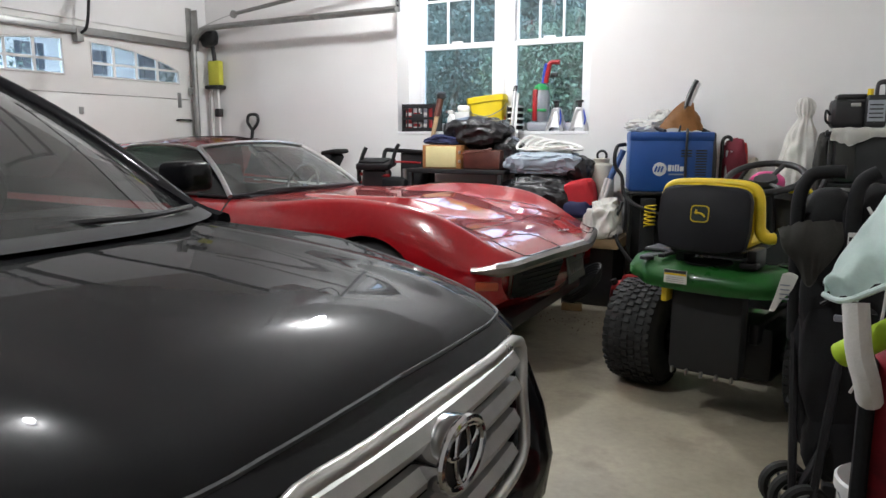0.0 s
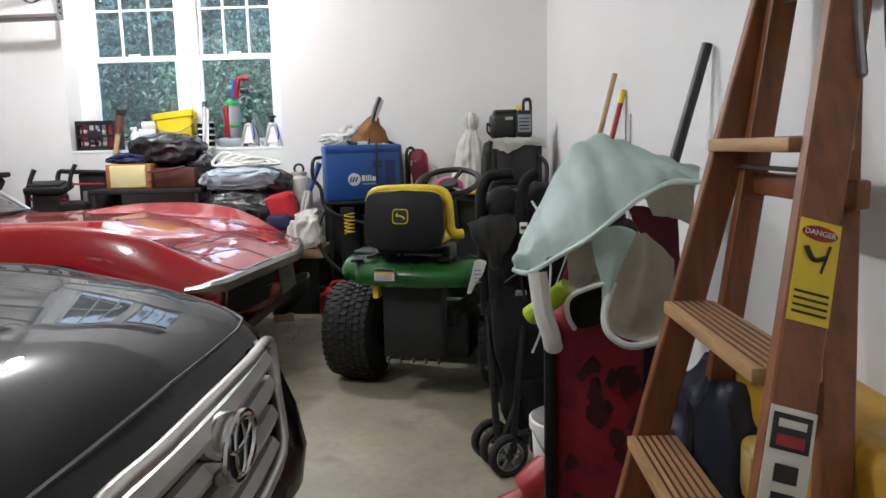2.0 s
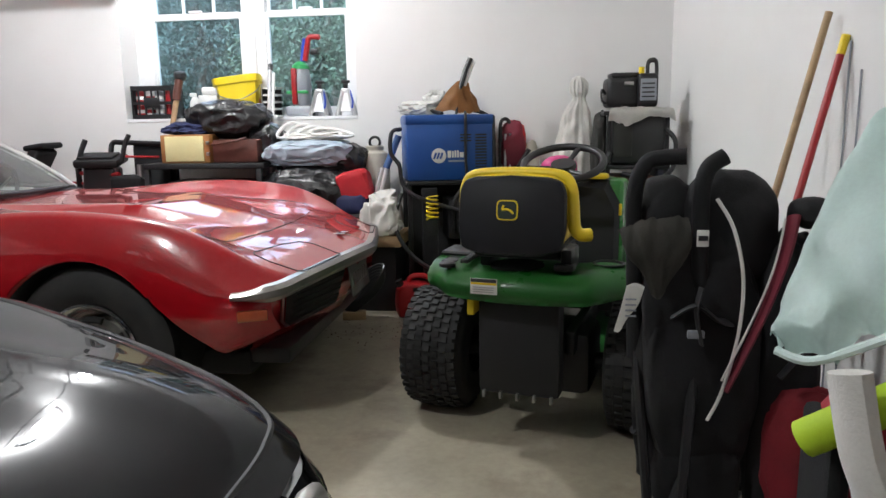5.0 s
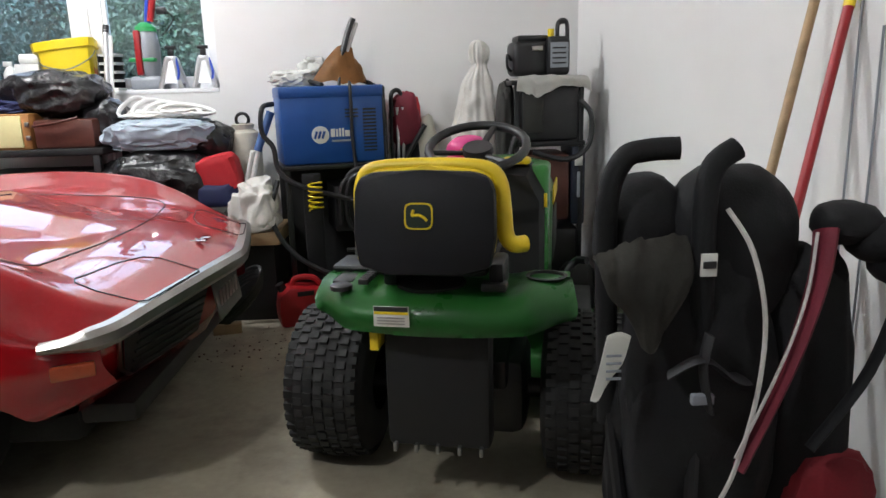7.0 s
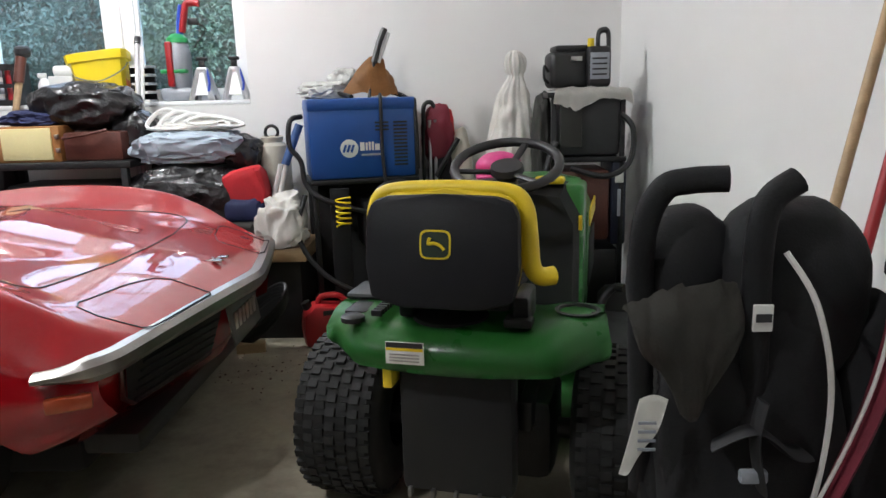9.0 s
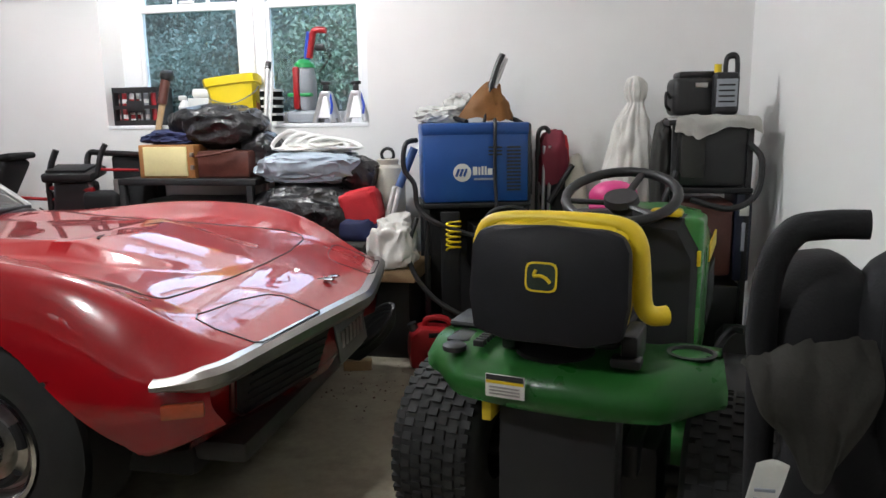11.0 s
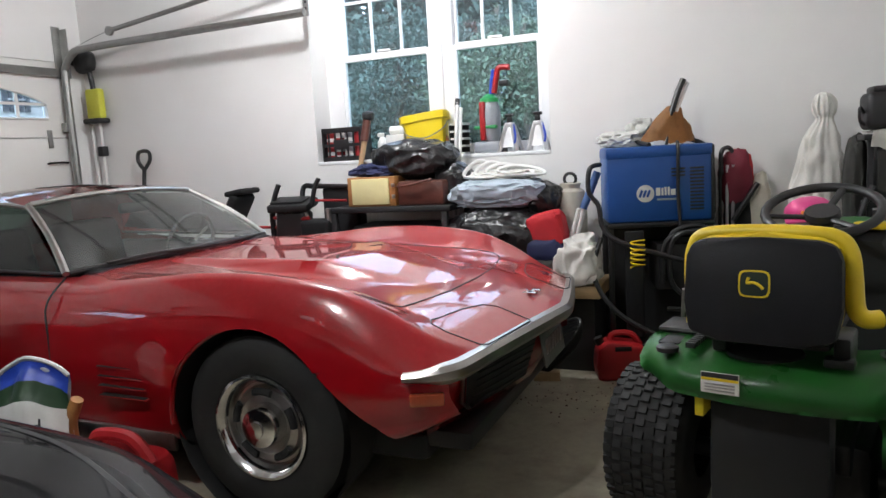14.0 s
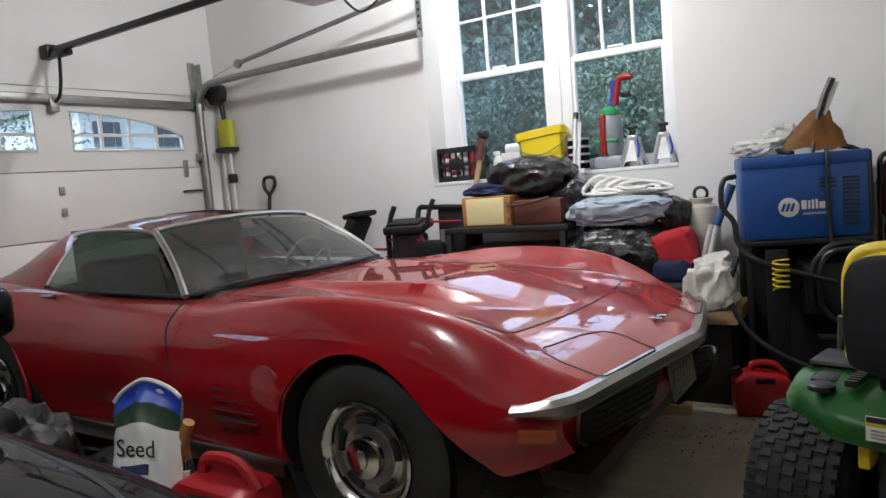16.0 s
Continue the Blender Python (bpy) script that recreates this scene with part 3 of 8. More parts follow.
def sports_car():
    car = thing("sports_car", "dusty red classic sports car with chrome bumper, parked", "car", (-1.7, CY, 0))
    xs = [0.435 - 0.0155 * i for i in range(276)]

    cuts = {x: section(x) for x in xs}

    def place(x, t):
        d, z = cuts[x](t * 12)
        xx = x + nose_shift(x, d)
        return lambda sgn: Vector((xx, CY + sgn * d, z))
    bm = body_grid(xs, 97, place)
    cut_arch(bm, (AX, 0.336), 0.362, CY, 0.6)
    cut_arch(bm, (AX - 2.489, 0.336), 0.365, CY, 0.6)
    # the front opening runs forward at its foot
    low = [v for v in bm.verts if abs(v.co.y - CY) > 0.6 and v.co.z < 0.565 and AX < v.co.x < arch_front(v.co.z) - 0.006]
    bmesh.ops.delete(bm, geom=low, context="VERTS")
    for v in bm.verts:
        if v.is_boundary and abs(v.co.y - CY) > 0.6 and 0.25 < v.co.z < 0.565 and 0 <= v.co.x - arch_front(v.co.z) + 0.006 < 0.03:
            v.co.x = arch_front(v.co.z)
    # the cabin opening
    gone = [v for v in bm.verts if -2.62 < v.co.x < -1.42 - 0.08 * abs(v.co.y - CY) and abs(v.co.y - CY) < 0.64 and v.co.z > 0.7]
    bmesh.ops.delete(bm, geom=gone, context="VERTS")
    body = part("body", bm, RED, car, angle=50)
    # inner wheel wells, floor pan and nose lining
    for hx in (AX, AX - 2.489):
        for s in (1, -1):
            part("wheel_well", lathe([(0.0, 0.0), (0.36, 0.0), (0.375, 0.24)], 28, Matrix.Translation((hx, CY + s * 0.58, 0.336)) @ rot(-90 * s)), DARK, car)
    part("underbody", box(-3.7, 0.1, CY - 0.62, CY + 0.62, 0.18, 0.30, 0.03), DARK, car)
    # arch lips
    for hx in (AX, AX - 2.489):
        for s in (1, -1):
            pts = []
            for k in range(25):
                a = radians(-2 + 184 * k / 24)
                x, z = hx + 0.365 * math.cos(a), 0.336 + 0.365 * math.sin(a)
                if hx == AX and z < 0.565 and x > hx:
                    x = arch_front(z)
                dd = 0.878 - 0.03 * abs(math.cos(a)) - 0.045 * smooth(0.52, 0.72, z)
                pts.append((x, CY + s * dd, z))
            pts = [p for p in pts if hx != AX or p[0] < AX or p[2] > 0.44]
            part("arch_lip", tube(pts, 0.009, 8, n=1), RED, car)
    # rocker trim
    for s in (1, -1):
        part("rocker_trim", box(-2.56, -0.86, CY + s * 0.80 - 0.012, CY + s * 0.80 + 0.012, 0.19, 0.265, 0.01), DULLCH, car, "dull ribbed metal sill strip")

    def seam(name, pts, r=0.0035, lift=0.0005):
        line = []
        for (x0, d0), (x1, d1) in zip(pts, pts[1:]):
            for k in range(10):
                t = k / 10
                line.append((x0 + (x1 - x0) * t, d0 + (d1 - d0) * t))
        line.append(pts[-1])
        for s in (1, -1):
            path = []
            for x, d in line:
                u = x
                for _ in range(6):
                    u = x - nose_shift(u, d)
                path.append((x, CY + s * d, car_z(min(u, 0.43), d) + lift))
            part(name, tube(path, r, 5, n=1), INK, body)
    seam("hood_seam", [(-1.30, 0.585), (-1.0, 0.54), (-0.65, 0.51), (-0.35, 0.53), (-0.12, 0.57), (-0.05, 0.585), (-0.015, 0.575), (0.005, 0.54), (0.06, 0.25), (0.075, 0.0)], 0.0028)
    seam("lamp_lid_seam", [(0.335, 0.60), (0.20, 0.625), (0.14, 0.615), (0.125, 0.58), (0.17, 0.40), (0.215, 0.30), (0.26, 0.275), (0.385, 0.285), (0.398, 0.31), (0.345, 0.57), (0.335, 0.60)], 0.0025)
    for s in (1, -1):
        vz = car_z(-0.47, 0.15)
        part("hood_vent", prism([(-0.055, -0.012), (0.05, -0.004), (0.055, 0.006), (-0.05, 0.012)], 0.004, Matrix.Translation((-0.49, CY + s * 0.16, vz - 0.0015)) @ rot(0, 0, 62 * s)), DARK, body, smooth=False)
    # side seams: door front and fender vents
    for s in (1, -1):
        pts = [(-1.47, CY + s * 0.70, 0.83), (-1.46, CY + s * 0.81, 0.74), (-1.455, CY + s * 0.826, 0.6), (-1.45, CY + s * 0.825, 0.45), (-1.43, CY + s * 0.79, 0.33)]
        part("door_seam", tube(pts, 0.004, 5), INK, body)
        pts = [(-2.66, CY + s * 0.79, 0.76), (-2.655, CY + s * 0.825, 0.6), (-2.6, CY + s * 0.825, 0.42), (-2.52, CY + s * 0.79, 0.30)]
        part("door_seam", tube(pts, 0.004, 5), INK, body)
        for k in range(4):
            z = 0.40 + k * 0.038
            part("vent_slot", box(-1.17, -0.93, CY + s * 0.842 - 0.02, CY + s * 0.842 + 0.012, z, z + 0.007, 0.003), RED, body)
            part("vent_shadow", box(-1.165, -0.935, CY + s * 0.842 - 0.02, CY + s * 0.842 + 0.006, z + 0.007, z + 0.0095), DARK, body)
        part("door_handle", box(-2.56, -2.44, CY + s * 0.735 - 0.012, CY + s * 0.735 + 0.012, 0.832, 0.846, 0.005), DULLCH, car)
        part("side_marker", box(0.15, 0.26, CY + s * 0.822 - 0.016, CY + s * 0.822 + 0.016, 0.475, 0.515, 0.006, turn=rot(0, 0, s * -24)), AMBER, car, "amber side marker lens")
    # bumper blade
    half = [(0.452 - 0.165 * (d / 0.78) ** 1.2, d) for d in (0.0, 0.1, 0.2, 0.32, 0.44, 0.56, 0.66, 0.73)] + [(0.277, 0.775), (0.245, 0.808), (0.20, 0.832), (0.14, 0.852)]
    line = spline([(x, -d, 0) for x, d in half[:0:-1]] + [(x, d, 0) for x, d in half], 5)
    rings = []
    for k, p in enumerate(line):
        t = (line[min(k + 1, len(line) - 1)] - line[max(k - 1, 0)]).normalized()
        nrm = Vector((t.y, -t.x, 0))
        u = abs(p.y) / 0.852
        h = 0.033 * (1 - 0.6 * smooth(0.93, 1.0, u))
        c = Vector((p.x, CY + p.y, 0.598 - 0.03 * u ** 2))
        rings.append([c + nrm * a + Vector((0, 0, b)) for a, b in ((-0.02, h), (0.010, h * 0.95), (0.026, h * 0.45), (0.026, -h * 0.35), (0.010, -h * 0.9), (-0.02, -h))])
    part("front_bumper", loft(rings), WORNCH, car, "slim chrome blade bumper")
    # nose panel under the bumper, grilles, plate
    rings = []
    for k in range(41):
        u = -1 + 2 * k / 40
        d = abs(u) * 0.775
        x = 0.40 + nose_shift(0.435, d)
        y = CY + math.copysign(d, u)
        rings.append([Vector((x, y, 0.575)), Vector((x - 0.01, y, 0.50)), Vector((x - 0.05, CY + (y - CY) * 0.97, 0.40)), Vector((x - 0.10, CY + (y - CY) * 0.9, 0.32)), Vector((x - 0.2, CY + (y - CY) * 0.85, 0.28))])
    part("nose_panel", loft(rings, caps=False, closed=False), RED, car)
    for s in (1, -1):
        pts = []
        for d, z in ((0.21, 0.545), (0.40, 0.545), (0.62, 0.54), (0.67, 0.53), (0.63, 0.42), (0.58, 0.385), (0.4, 0.385), (0.21, 0.39)):
            x = 0.415 + nose_shift(0.435, d) - (0.575 - z) * 0.33 + 0.006
            pts.append((x, CY + s * d, z))
        part("grille_frame", tube(pts, 0.008, 6, n=1, closed=True), DULLCH, car)
        bm = bmesh.new()
        bm.faces.new([bm.verts.new(p) for p in pts])
        bmesh.ops.translate(bm, verts=bm.verts, vec=(0.014, 0, 0))
        part("grille", bm, DARK, car, "black grille opening", smooth=False)
        for k in range(5):
            z = 0.405 + k * 0.028
            line = [(0.432 + nose_shift(0.435, d) - (0.575 - z) * 0.33 + 0.006, CY + s * d, z) for d in (0.22, 0.35, 0.48, 0.6)]
            part("grille_bar", tube(line, 0.004, 5), BLKM, car)
    part("licence_plate", box(0.392, 0.400, CY - 0.155, CY + 0.155, 0.40, 0.545, 0.003, turn=rot(0, -8, 0)), PLATEM, car, "worn white licence plate")
    for k in range(6):
        y = CY - 0.12 + k * 0.042
        part("plate_mark", box(0.399, 0.404, y, y + 0.026, 0.445, 0.505, turn=None), DULLCH, car, smooth=False)
    part("chin_spoiler", box(0.02, 0.26, CY - 0.6, CY + 0.6, 0.23, 0.30, 0.02), BLKP, car)
    # crossed emblem on the nose
    for s in (1, -1):
        ex, ez = 0.315, car_z(0.315, 0) + 0.004
        part("emblem", tube([(ex - 0.03, CY - s * 0.03, ez), (ex + 0.02, CY + s * 0.035, ez)], 0.004, 6, n=1), CHROME, car, "small chrome crossed emblem")
        part("emblem_flag", box(ex - 0.005, ex + 0.03, CY + s * 0.03 - 0.014, CY + s * 0.03 + 0.014, ez - 0.002, ez + 0.006, 0.002), CHROME, car)
    # greenhouse
    def P(x, d, z, s):
        return Vector((x, CY + s * d, z))
    rings = []
    for k in range(17):
        u = -1 + k / 8
        a = abs(u)
        base = Vector((-1.37 - 0.13 * a ** 2, CY + u * 0.66, 0.862 - 0.022 * a ** 2))
        top = Vector((-1.84 - 0.05 * a ** 2, CY + u * 0.50, 1.150 - 0.030 * a ** 2))
        rings.append([base.lerp(top, t / 6) + Vector((0.018, 0, 0.012)) * math.sin(math.pi * t / 6) for t in range(7)])
    g = part("windscreen", loft(rings, caps=False, closed=False), CARGLASS, car, "dusty curved windscreen glass")
    g.visible_shadow = False
    part("header_trim", tube([r[-1] + Vector((0.0, 0, 0.004)) for r in rings], 0.014, 8, n=1), DULLCH, car)
    part("cowl_seal", tube([r[0] + Vector((0.006, 0, 0.0)) for r in rings], 0.012, 8, n=1), BLKP, car)
    for s, r in ((-1, rings[0]), (1, rings[-1])):
        part("pillar_trim", tube([p + Vector((0, s * 0.012, 0)) for p in r], 0.016, 8, n=1), DULLCH, car, "bright metal windscreen pillar")
    # roof
    rr = []
    for x, zc, half in ((-1.85, 1.156, 0.50), (-2.0, 1.178, 0.515), (-2.2, 1.188, 0.52), (-2.4, 1.186, 0.52), (-2.62, 1.166, 0.51), (-2.75, 1.140, 0.50)):
        rr.append([Vector((x - 0.05 * abs(u) ** 2 * (1 if x > -2 else 0), CY + u * half, zc - 0.05 * abs(u) ** 2.6)) for u in [-1 + k / 8 for k in range(17)]])
    bm = loft(rr, caps=False, closed=False)
    bmesh.ops.solidify(bm, geom=bm.faces[:], thickness=0.025)
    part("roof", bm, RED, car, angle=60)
    part("roof_seam", tube([(-1.87, CY, 1.163), (-2.1, CY, 1.189), (-2.5, CY, 1.184)], 0.005, 5), INK, car)
    for s in (1, -1):
        edge = [(-1.90, CY + s * 0.51, 1.108), (-2.0, CY + s * 0.525, 1.128), (-2.2, CY + s * 0.53, 1.138), (-2.42, CY + s * 0.53, 1.135), (-2.56, CY + s * 0.53, 1.112)]
        part("drip_rail", tube(edge, 0.010, 6), DULLCH, car)
        a, b, c, d = P(-1.52, 0.665, 0.838, s), P(-1.90, 0.515, 1.105, s), P(-2.50, 0.53, 1.118, s), P(-2.62, 0.675, 0.862, s)
        rows = []
        for k in range(7):
            t = k / 6
            rows.append([a.lerp(d, t).lerp(b.lerp(c, t), q / 4) + Vector((0, s * 0.012 * math.sin(math.pi * q / 4), 0)) for q in range(5)])
        g = part("side_window", loft(rows, caps=False, closed=False), SIDEGLASS, car, "green-tinted side window glass")
        g.visible_shadow = False
        part("belt_trim", tube([a, a.lerp(d, 0.5), d], 0.008, 6), BLKP, car)
        # sail panel from roof down to the rear deck
        rows = []
        for k in range(13):
            t = k / 12
            top = Vector((-2.50 - 0.95 * t, CY + s * (0.53 + 0.03 * t), 1.128 - 0.235 * smooth(0, 1, t) - 0.01 * t))
            bot = Vector((-2.62 - 0.88 * t, CY + s * (0.69 + 0.0 * t), 0.868 + 0.012 * t))
            inn = Vector((-2.62 - 0.84 * t, CY + s * 0.40, 1.150 - 0.26 * smooth(0, 1, t)))
            rows.append([bot, bot.lerp(top, 0.5) + Vector((0, s * 0.012, 0)), top, top.lerp(inn, 0.3) + Vector((0, 0, 0.008)), inn])
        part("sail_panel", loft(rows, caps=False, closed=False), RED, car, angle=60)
    part("rear_glass", box(-2.78, -2.76, CY - 0.42, CY + 0.42, 0.87, 1.14, turn=rot(0, 0, 0)), CARGLASS, car, smooth=False)
    # cabin
    part("cabin_tub", box(-2.75, -1.25, CY - 0.62, CY + 0.62, 0.28, 0.36, 0.02), DARK, car)
    part("dashboard", box(-1.60, -1.38, CY - 0.62, CY + 0.62, 0.66, 0.845, 0.04, seg=3), VINYL, car)
    for s in (1, -1):
        seat = part("seat", box(-2.45, -1.95, CY + s * 0.30 - 0.22, CY + s * 0.30 + 0.22, 0.36, 0.52, 0.05, seg=3), VINYL, car)
        part("backrest", box(-2.56, -2.42, CY + s * 0.30 - 0.22, CY + s * 0.30 + 0.22, 0.45, 0.98, 0.05, turn=rot(0, -12, 0), seg=3), VINYL, seat)
        part("door_card", box(-2.6, -1.5, CY + s * 0.63 - 0.02, CY + s * 0.63 + 0.02, 0.36, 0.82, 0.02), VINYL, car)
    wheel = [(-1.74 + 0.05 * math.sin(a), CY + 0.32 + 0.18 * math.cos(a), 0.83 + 0.165 * math.sin(a)) for a in (2 * math.pi * k / 16 for k in range(16))]
    sw = part("steering_wheel", tube(wheel, 0.011, 8, n=2, closed=True), BLKP, car)
    for a in (0, 120, 240):
        part("spoke", cyl((-1.735, CY + 0.32, 0.83), (-1.74, CY + 0.32 + 0.17 * math.cos(radians(a + 30)), 0.83 + 0.155 * math.sin(radians(a + 30))), 0.008, seg=6), DULLCH, sw)
    part("steering_column", cyl((-1.735, CY + 0.32, 0.83), (-1.5, CY + 0.32, 0.76), 0.025, seg=10), BLKP, car)
    part("inner_mirror", box(-1.80, -1.775, CY - 0.1, CY + 0.1, 1.04, 1.09, 0.012), BLKP, car)
    part("wiper", tube([(-1.33, CY - 0.05, 0.868), (-1.385, CY - 0.3, 0.872), (-1.43, CY - 0.52, 0.862)], 0.006, 6), BLKP, car)
    # wheels
    for hx in (AX, AX - 2.489):
        for s in (1, -1):
            car_wheel(car, hx, s)
    return car


def car_wheel(car, hx, s):
    m = Matrix.Translation((hx + 0.012, CY + s * 0.825, 0.336)) @ rot(-90 * s)
    mr = m @ Matrix.Diagonal((0.89, 0.89, 1, 1))
    prof = [(0.185, -0.20), (0.25, -0.21), (0.30, -0.205), (0.326, -0.18), (0.336, -0.13), (0.336, -0.06), (0.326, -0.02), (0.30, 0.0), (0.25, 0.006), (0.20, -0.002), (0.189, -0.012)]
    w = part("wheel", lathe(prof, 48, m), RUBBER, car, "black tyre on a steel rally wheel")
    part("trim_ring", lathe([(0.213, -0.012), (0.216, 0.004), (0.205, 0.008), (0.188, -0.004), (0.178, -0.03), (0.172, -0.06)], 40, mr), CHROME, w)
    disc = [(0.172, -0.055), (0.16, -0.055), (0.15, -0.035), (0.12, -0.028), (0.10, -0.04), (0.085, -0.05)]
    part("rim", lathe(disc, 40, mr), DULLCH, w, "silver slotted rally wheel")
    for k in range(5):
        a = 2 * math.pi * k / 5 + 0.3
        arc = [mr @ Vector((0.138 * math.cos(a + t), 0.138 * math.sin(a + t), -0.026)) for t in (-0.3, -0.15, 0, 0.15, 0.3)]
        part("rim_slot", tube(arc, 0.014, 8, n=2, flat=1.0), DARK, w)
    part("hub_cap", lathe([(0.088, -0.05), (0.086, -0.01), (0.078, 0.012), (0.05, 0.02), (0.035, 0.022), (0.033, 0.03), (0.0, 0.033)], 32, mr), CHROME, w)


SIDEGLASS = glass('side_glass', (0.42, 0.52, 0.48), 0.03, 0.75, 0.04)
PLATEM = mat('worn_plate', (0.10, 0.10, 0.095), 0.55, var=0.2, scale=20, fine=80, bump=0.1)
sports_car()

SY = -4.48       # the dark crossover's middle line
SD = (0.0, 0.2, 0.4, 0.56, 0.68, 0.78, 0.85, 0.895, 0.91, 0.91, 0.905, 0.88, 0.6)
SROWS = [
    (0.97, .775, .775, .77, .765, .755, .745, .73, .70, .63, .54, .44, .34, .28),
    (0.925, .812, .811, .81, .80, .79, .775, .755, .715, .64, .54, .43, .32, .27),
    (0.85, .846, .845, .842, .835, .82, .805, .78, .735, .65, .54, .42, .31, .26),
    (0.72, .885, .882, .876, .868, .855, .838, .812, .765, .67, .55, .42, .30, .25),
    (0.45, .925, .922, .912, .902, .892, .878, .85, .80, .70, .56, .42, .28, .24),
    (0.15, .955, .951, .938, .926, .914, .90, .872, .825, .72, .57, .42, .27, .23),
    (-0.25, .985, .98, .965, .95, .935, .92, .89, .84, .73, .57, .42, .26, .22),
    (-0.6, 1.0, .995, .98, .965, .95, .935, .905, .85, .74, .58, .42, .26, .22),
    (-1.6, 1.0, 1.0, .99, .98, .965, .95, .92, .865, .75, .58, .42, .26, .22),
    (-2.8, 1.01, 1.01, 1.0, .99, .98, .965, .935, .875, .76, .59, .43, .28, .24),
    (-3.55, 1.0, 1.0, .99, .98, .97, .955, .925, .865, .76, .60, .46, .36, .32),
]


def suv_shift(x, d):
    return -(0.03 * (d / 0.5) ** 2 + 0.37 * smooth(0.46, 1.0, d)) * smooth(0.1, 0.97, x)


def suv_z(x, d):
    hs = lerp_table(SROWS, x)
    i = next((k for k in range(11) if SD[k + 1] >= d), 7)
    t = (d - SD[i]) / (SD[i + 1] - SD[i])
    return hs[i] + (hs[i + 1] - hs[i]) * t + suv_relief(x, d)


def suv_relief(x, d):
    """Two soft ridges that run down the hood."""
    return 0.012 * math.exp(-((d - 0.47 + 0.06 * (x - 0.4)) / 0.07) ** 2) * smooth(1.0, 0.7, x) * smooth(-0.5, 0.0, x)


def crossover():
    car = thing("crossover_car", "glossy charcoal crossover car with a silver slatted grille", "car", (-1.3, SY, 0))
    xs = [0.97 - 0.02 * i for i in range(227)]

    def place(x, t):
        hs = lerp_table(SROWS, x)
        s = t * 12
        i = min(int(s), 11)
        f = s - i
        ctrl = list(zip(SD, hs))
        a, b, c, e = ctrl[max(i - 1, 0)], ctrl[i], ctrl[i + 1], ctrl[min(i + 2, 12)]
        if i == 0:
            a = (-ctrl[1][0], ctrl[1][1])

        def cr(k):
            return 0.5 * (2 * b[k] + (c[k] - a[k]) * f + (2 * a[k] - 5 * b[k] + 4 * c[k] - e[k]) * f * f + (3 * b[k] - a[k] - 3 * c[k] + e[k]) * f ** 3)
        d, z = cr(0), cr(1)
        if i < 7:
            z += suv_relief(x, d)
        xx = x + suv_shift(x, d)
        return lambda sgn: Vector((xx, SY + sgn * d, z))
    bm = body_grid(xs, 73, place)
    cut_arch(bm, (0.12, 0.34), 0.39, SY, 0.7)
    cut_arch(bm, (-2.6, 0.34), 0.39, SY, 0.7)
    gone = [v for v in bm.verts if -3.3 < v.co.x < -0.30 and abs(v.co.y - SY) < 0.70 and v.co.z > 0.8]
    bmesh.ops.delete(bm, geom=gone, context="VERTS")
    body = part("body", bm, SUVP, car, angle=60)
    for hx in (0.12, -2.6):
        for s in (1, -1):
            part("wheel_well", lathe([(0.0, 0.0), (0.385, 0.0), (0.40, 0.24)], 24, Matrix.Translation((hx, SY + s * 0.64, 0.34)) @ rot(-90 * s)), DARK, car)
            m = Matrix.Translation((hx, SY + s * 0.88, 0.34)) @ rot(-90 * s)
            w = part("wheel", lathe([(0.22, -0.2), (0.30, -0.21), (0.335, -0.18), (0.34, -0.12), (0.338, -0.05), (0.32, -0.01), (0.28, 0.0), (0.235, -0.005)], 36, m), RUBBER, car)
            part("rim", lathe([(0.235, -0.005), (0.22, -0.02), (0.2, -0.05), (0.08, -0.03), (0.06, -0.01), (0.0, -0.008)], 36, m), DULLCH, w)
    part("underbody", box(-3.5, 0.8, SY - 0.7, SY + 0.7, 0.20, 0.30, 0.03), DARK, car)
    # front fascia
    def front(d, z):
        """A point on the upright nose."""
        lean = (0.80 - z) * 0.10
        return 0.975 + suv_shift(0.97, abs(d)) + lean
    rings = []
    for k in range(49):
        u = -1 + 2 * k / 48
        d = abs(u) * 0.90
        y = SY + math.copysign(d, u)
        top = 0.775 - 0.07 * (d / 0.9) ** 2
        zs = [top, 0.70 - 0.02 * (d / 0.9), 0.60, 0.50, 0.40, 0.31, 0.26]
        dep = [0.0, 0.014, 0.028, 0.036, 0.03, 0.004, -0.06]
        full = 1 + 1.6 * smooth(0.3, 0.5, d) - 1.2 * smooth(0.62, 0.88, d)
        rings.append([Vector((front(d, 0.8) + e * full, y, z)) for z, e in zip(zs, dep)])
    part("front_fascia", loft(rings, caps=False, closed=False), SUVP, car, angle=60)
    # hood shut line, back from the nose
    for s in (1, -1):
        line = [(0.93, 0.0), (0.932, 0.15), (0.935, 0.3), (0.935, 0.44), (0.90, 0.56), (0.70, 0.68), (0.40, 0.76), (0.0, 0.80), (-0.3, 0.80)]
        path = [(x + suv_shift(x, d), SY + s * d, suv_z(x, d) + 0.0005) for x, d in [(p[0], p[1]) for p in [tuple(q) for q in spline([(a, b, 0) for a, b in line], 6)]]]
        part("hood_seam", tube(path, 0.0045, 5, n=1), INK, body)
    # grille
    GT, GB, GH = 0.79, 0.55, 0.37
    edge = []
    for d, z in ((-GH, GT - 0.01), (-0.2, GT), (0.0, GT + 0.004), (0.2, GT), (GH, GT - 0.01), (GH - 0.005, 0.68), (GH - 0.05, GB), (0.0, GB - 0.005), (-GH + 0.05, GB), (-GH + 0.005, 0.68)):
        edge.append((front(d, z) + 0.034, SY + d, z))
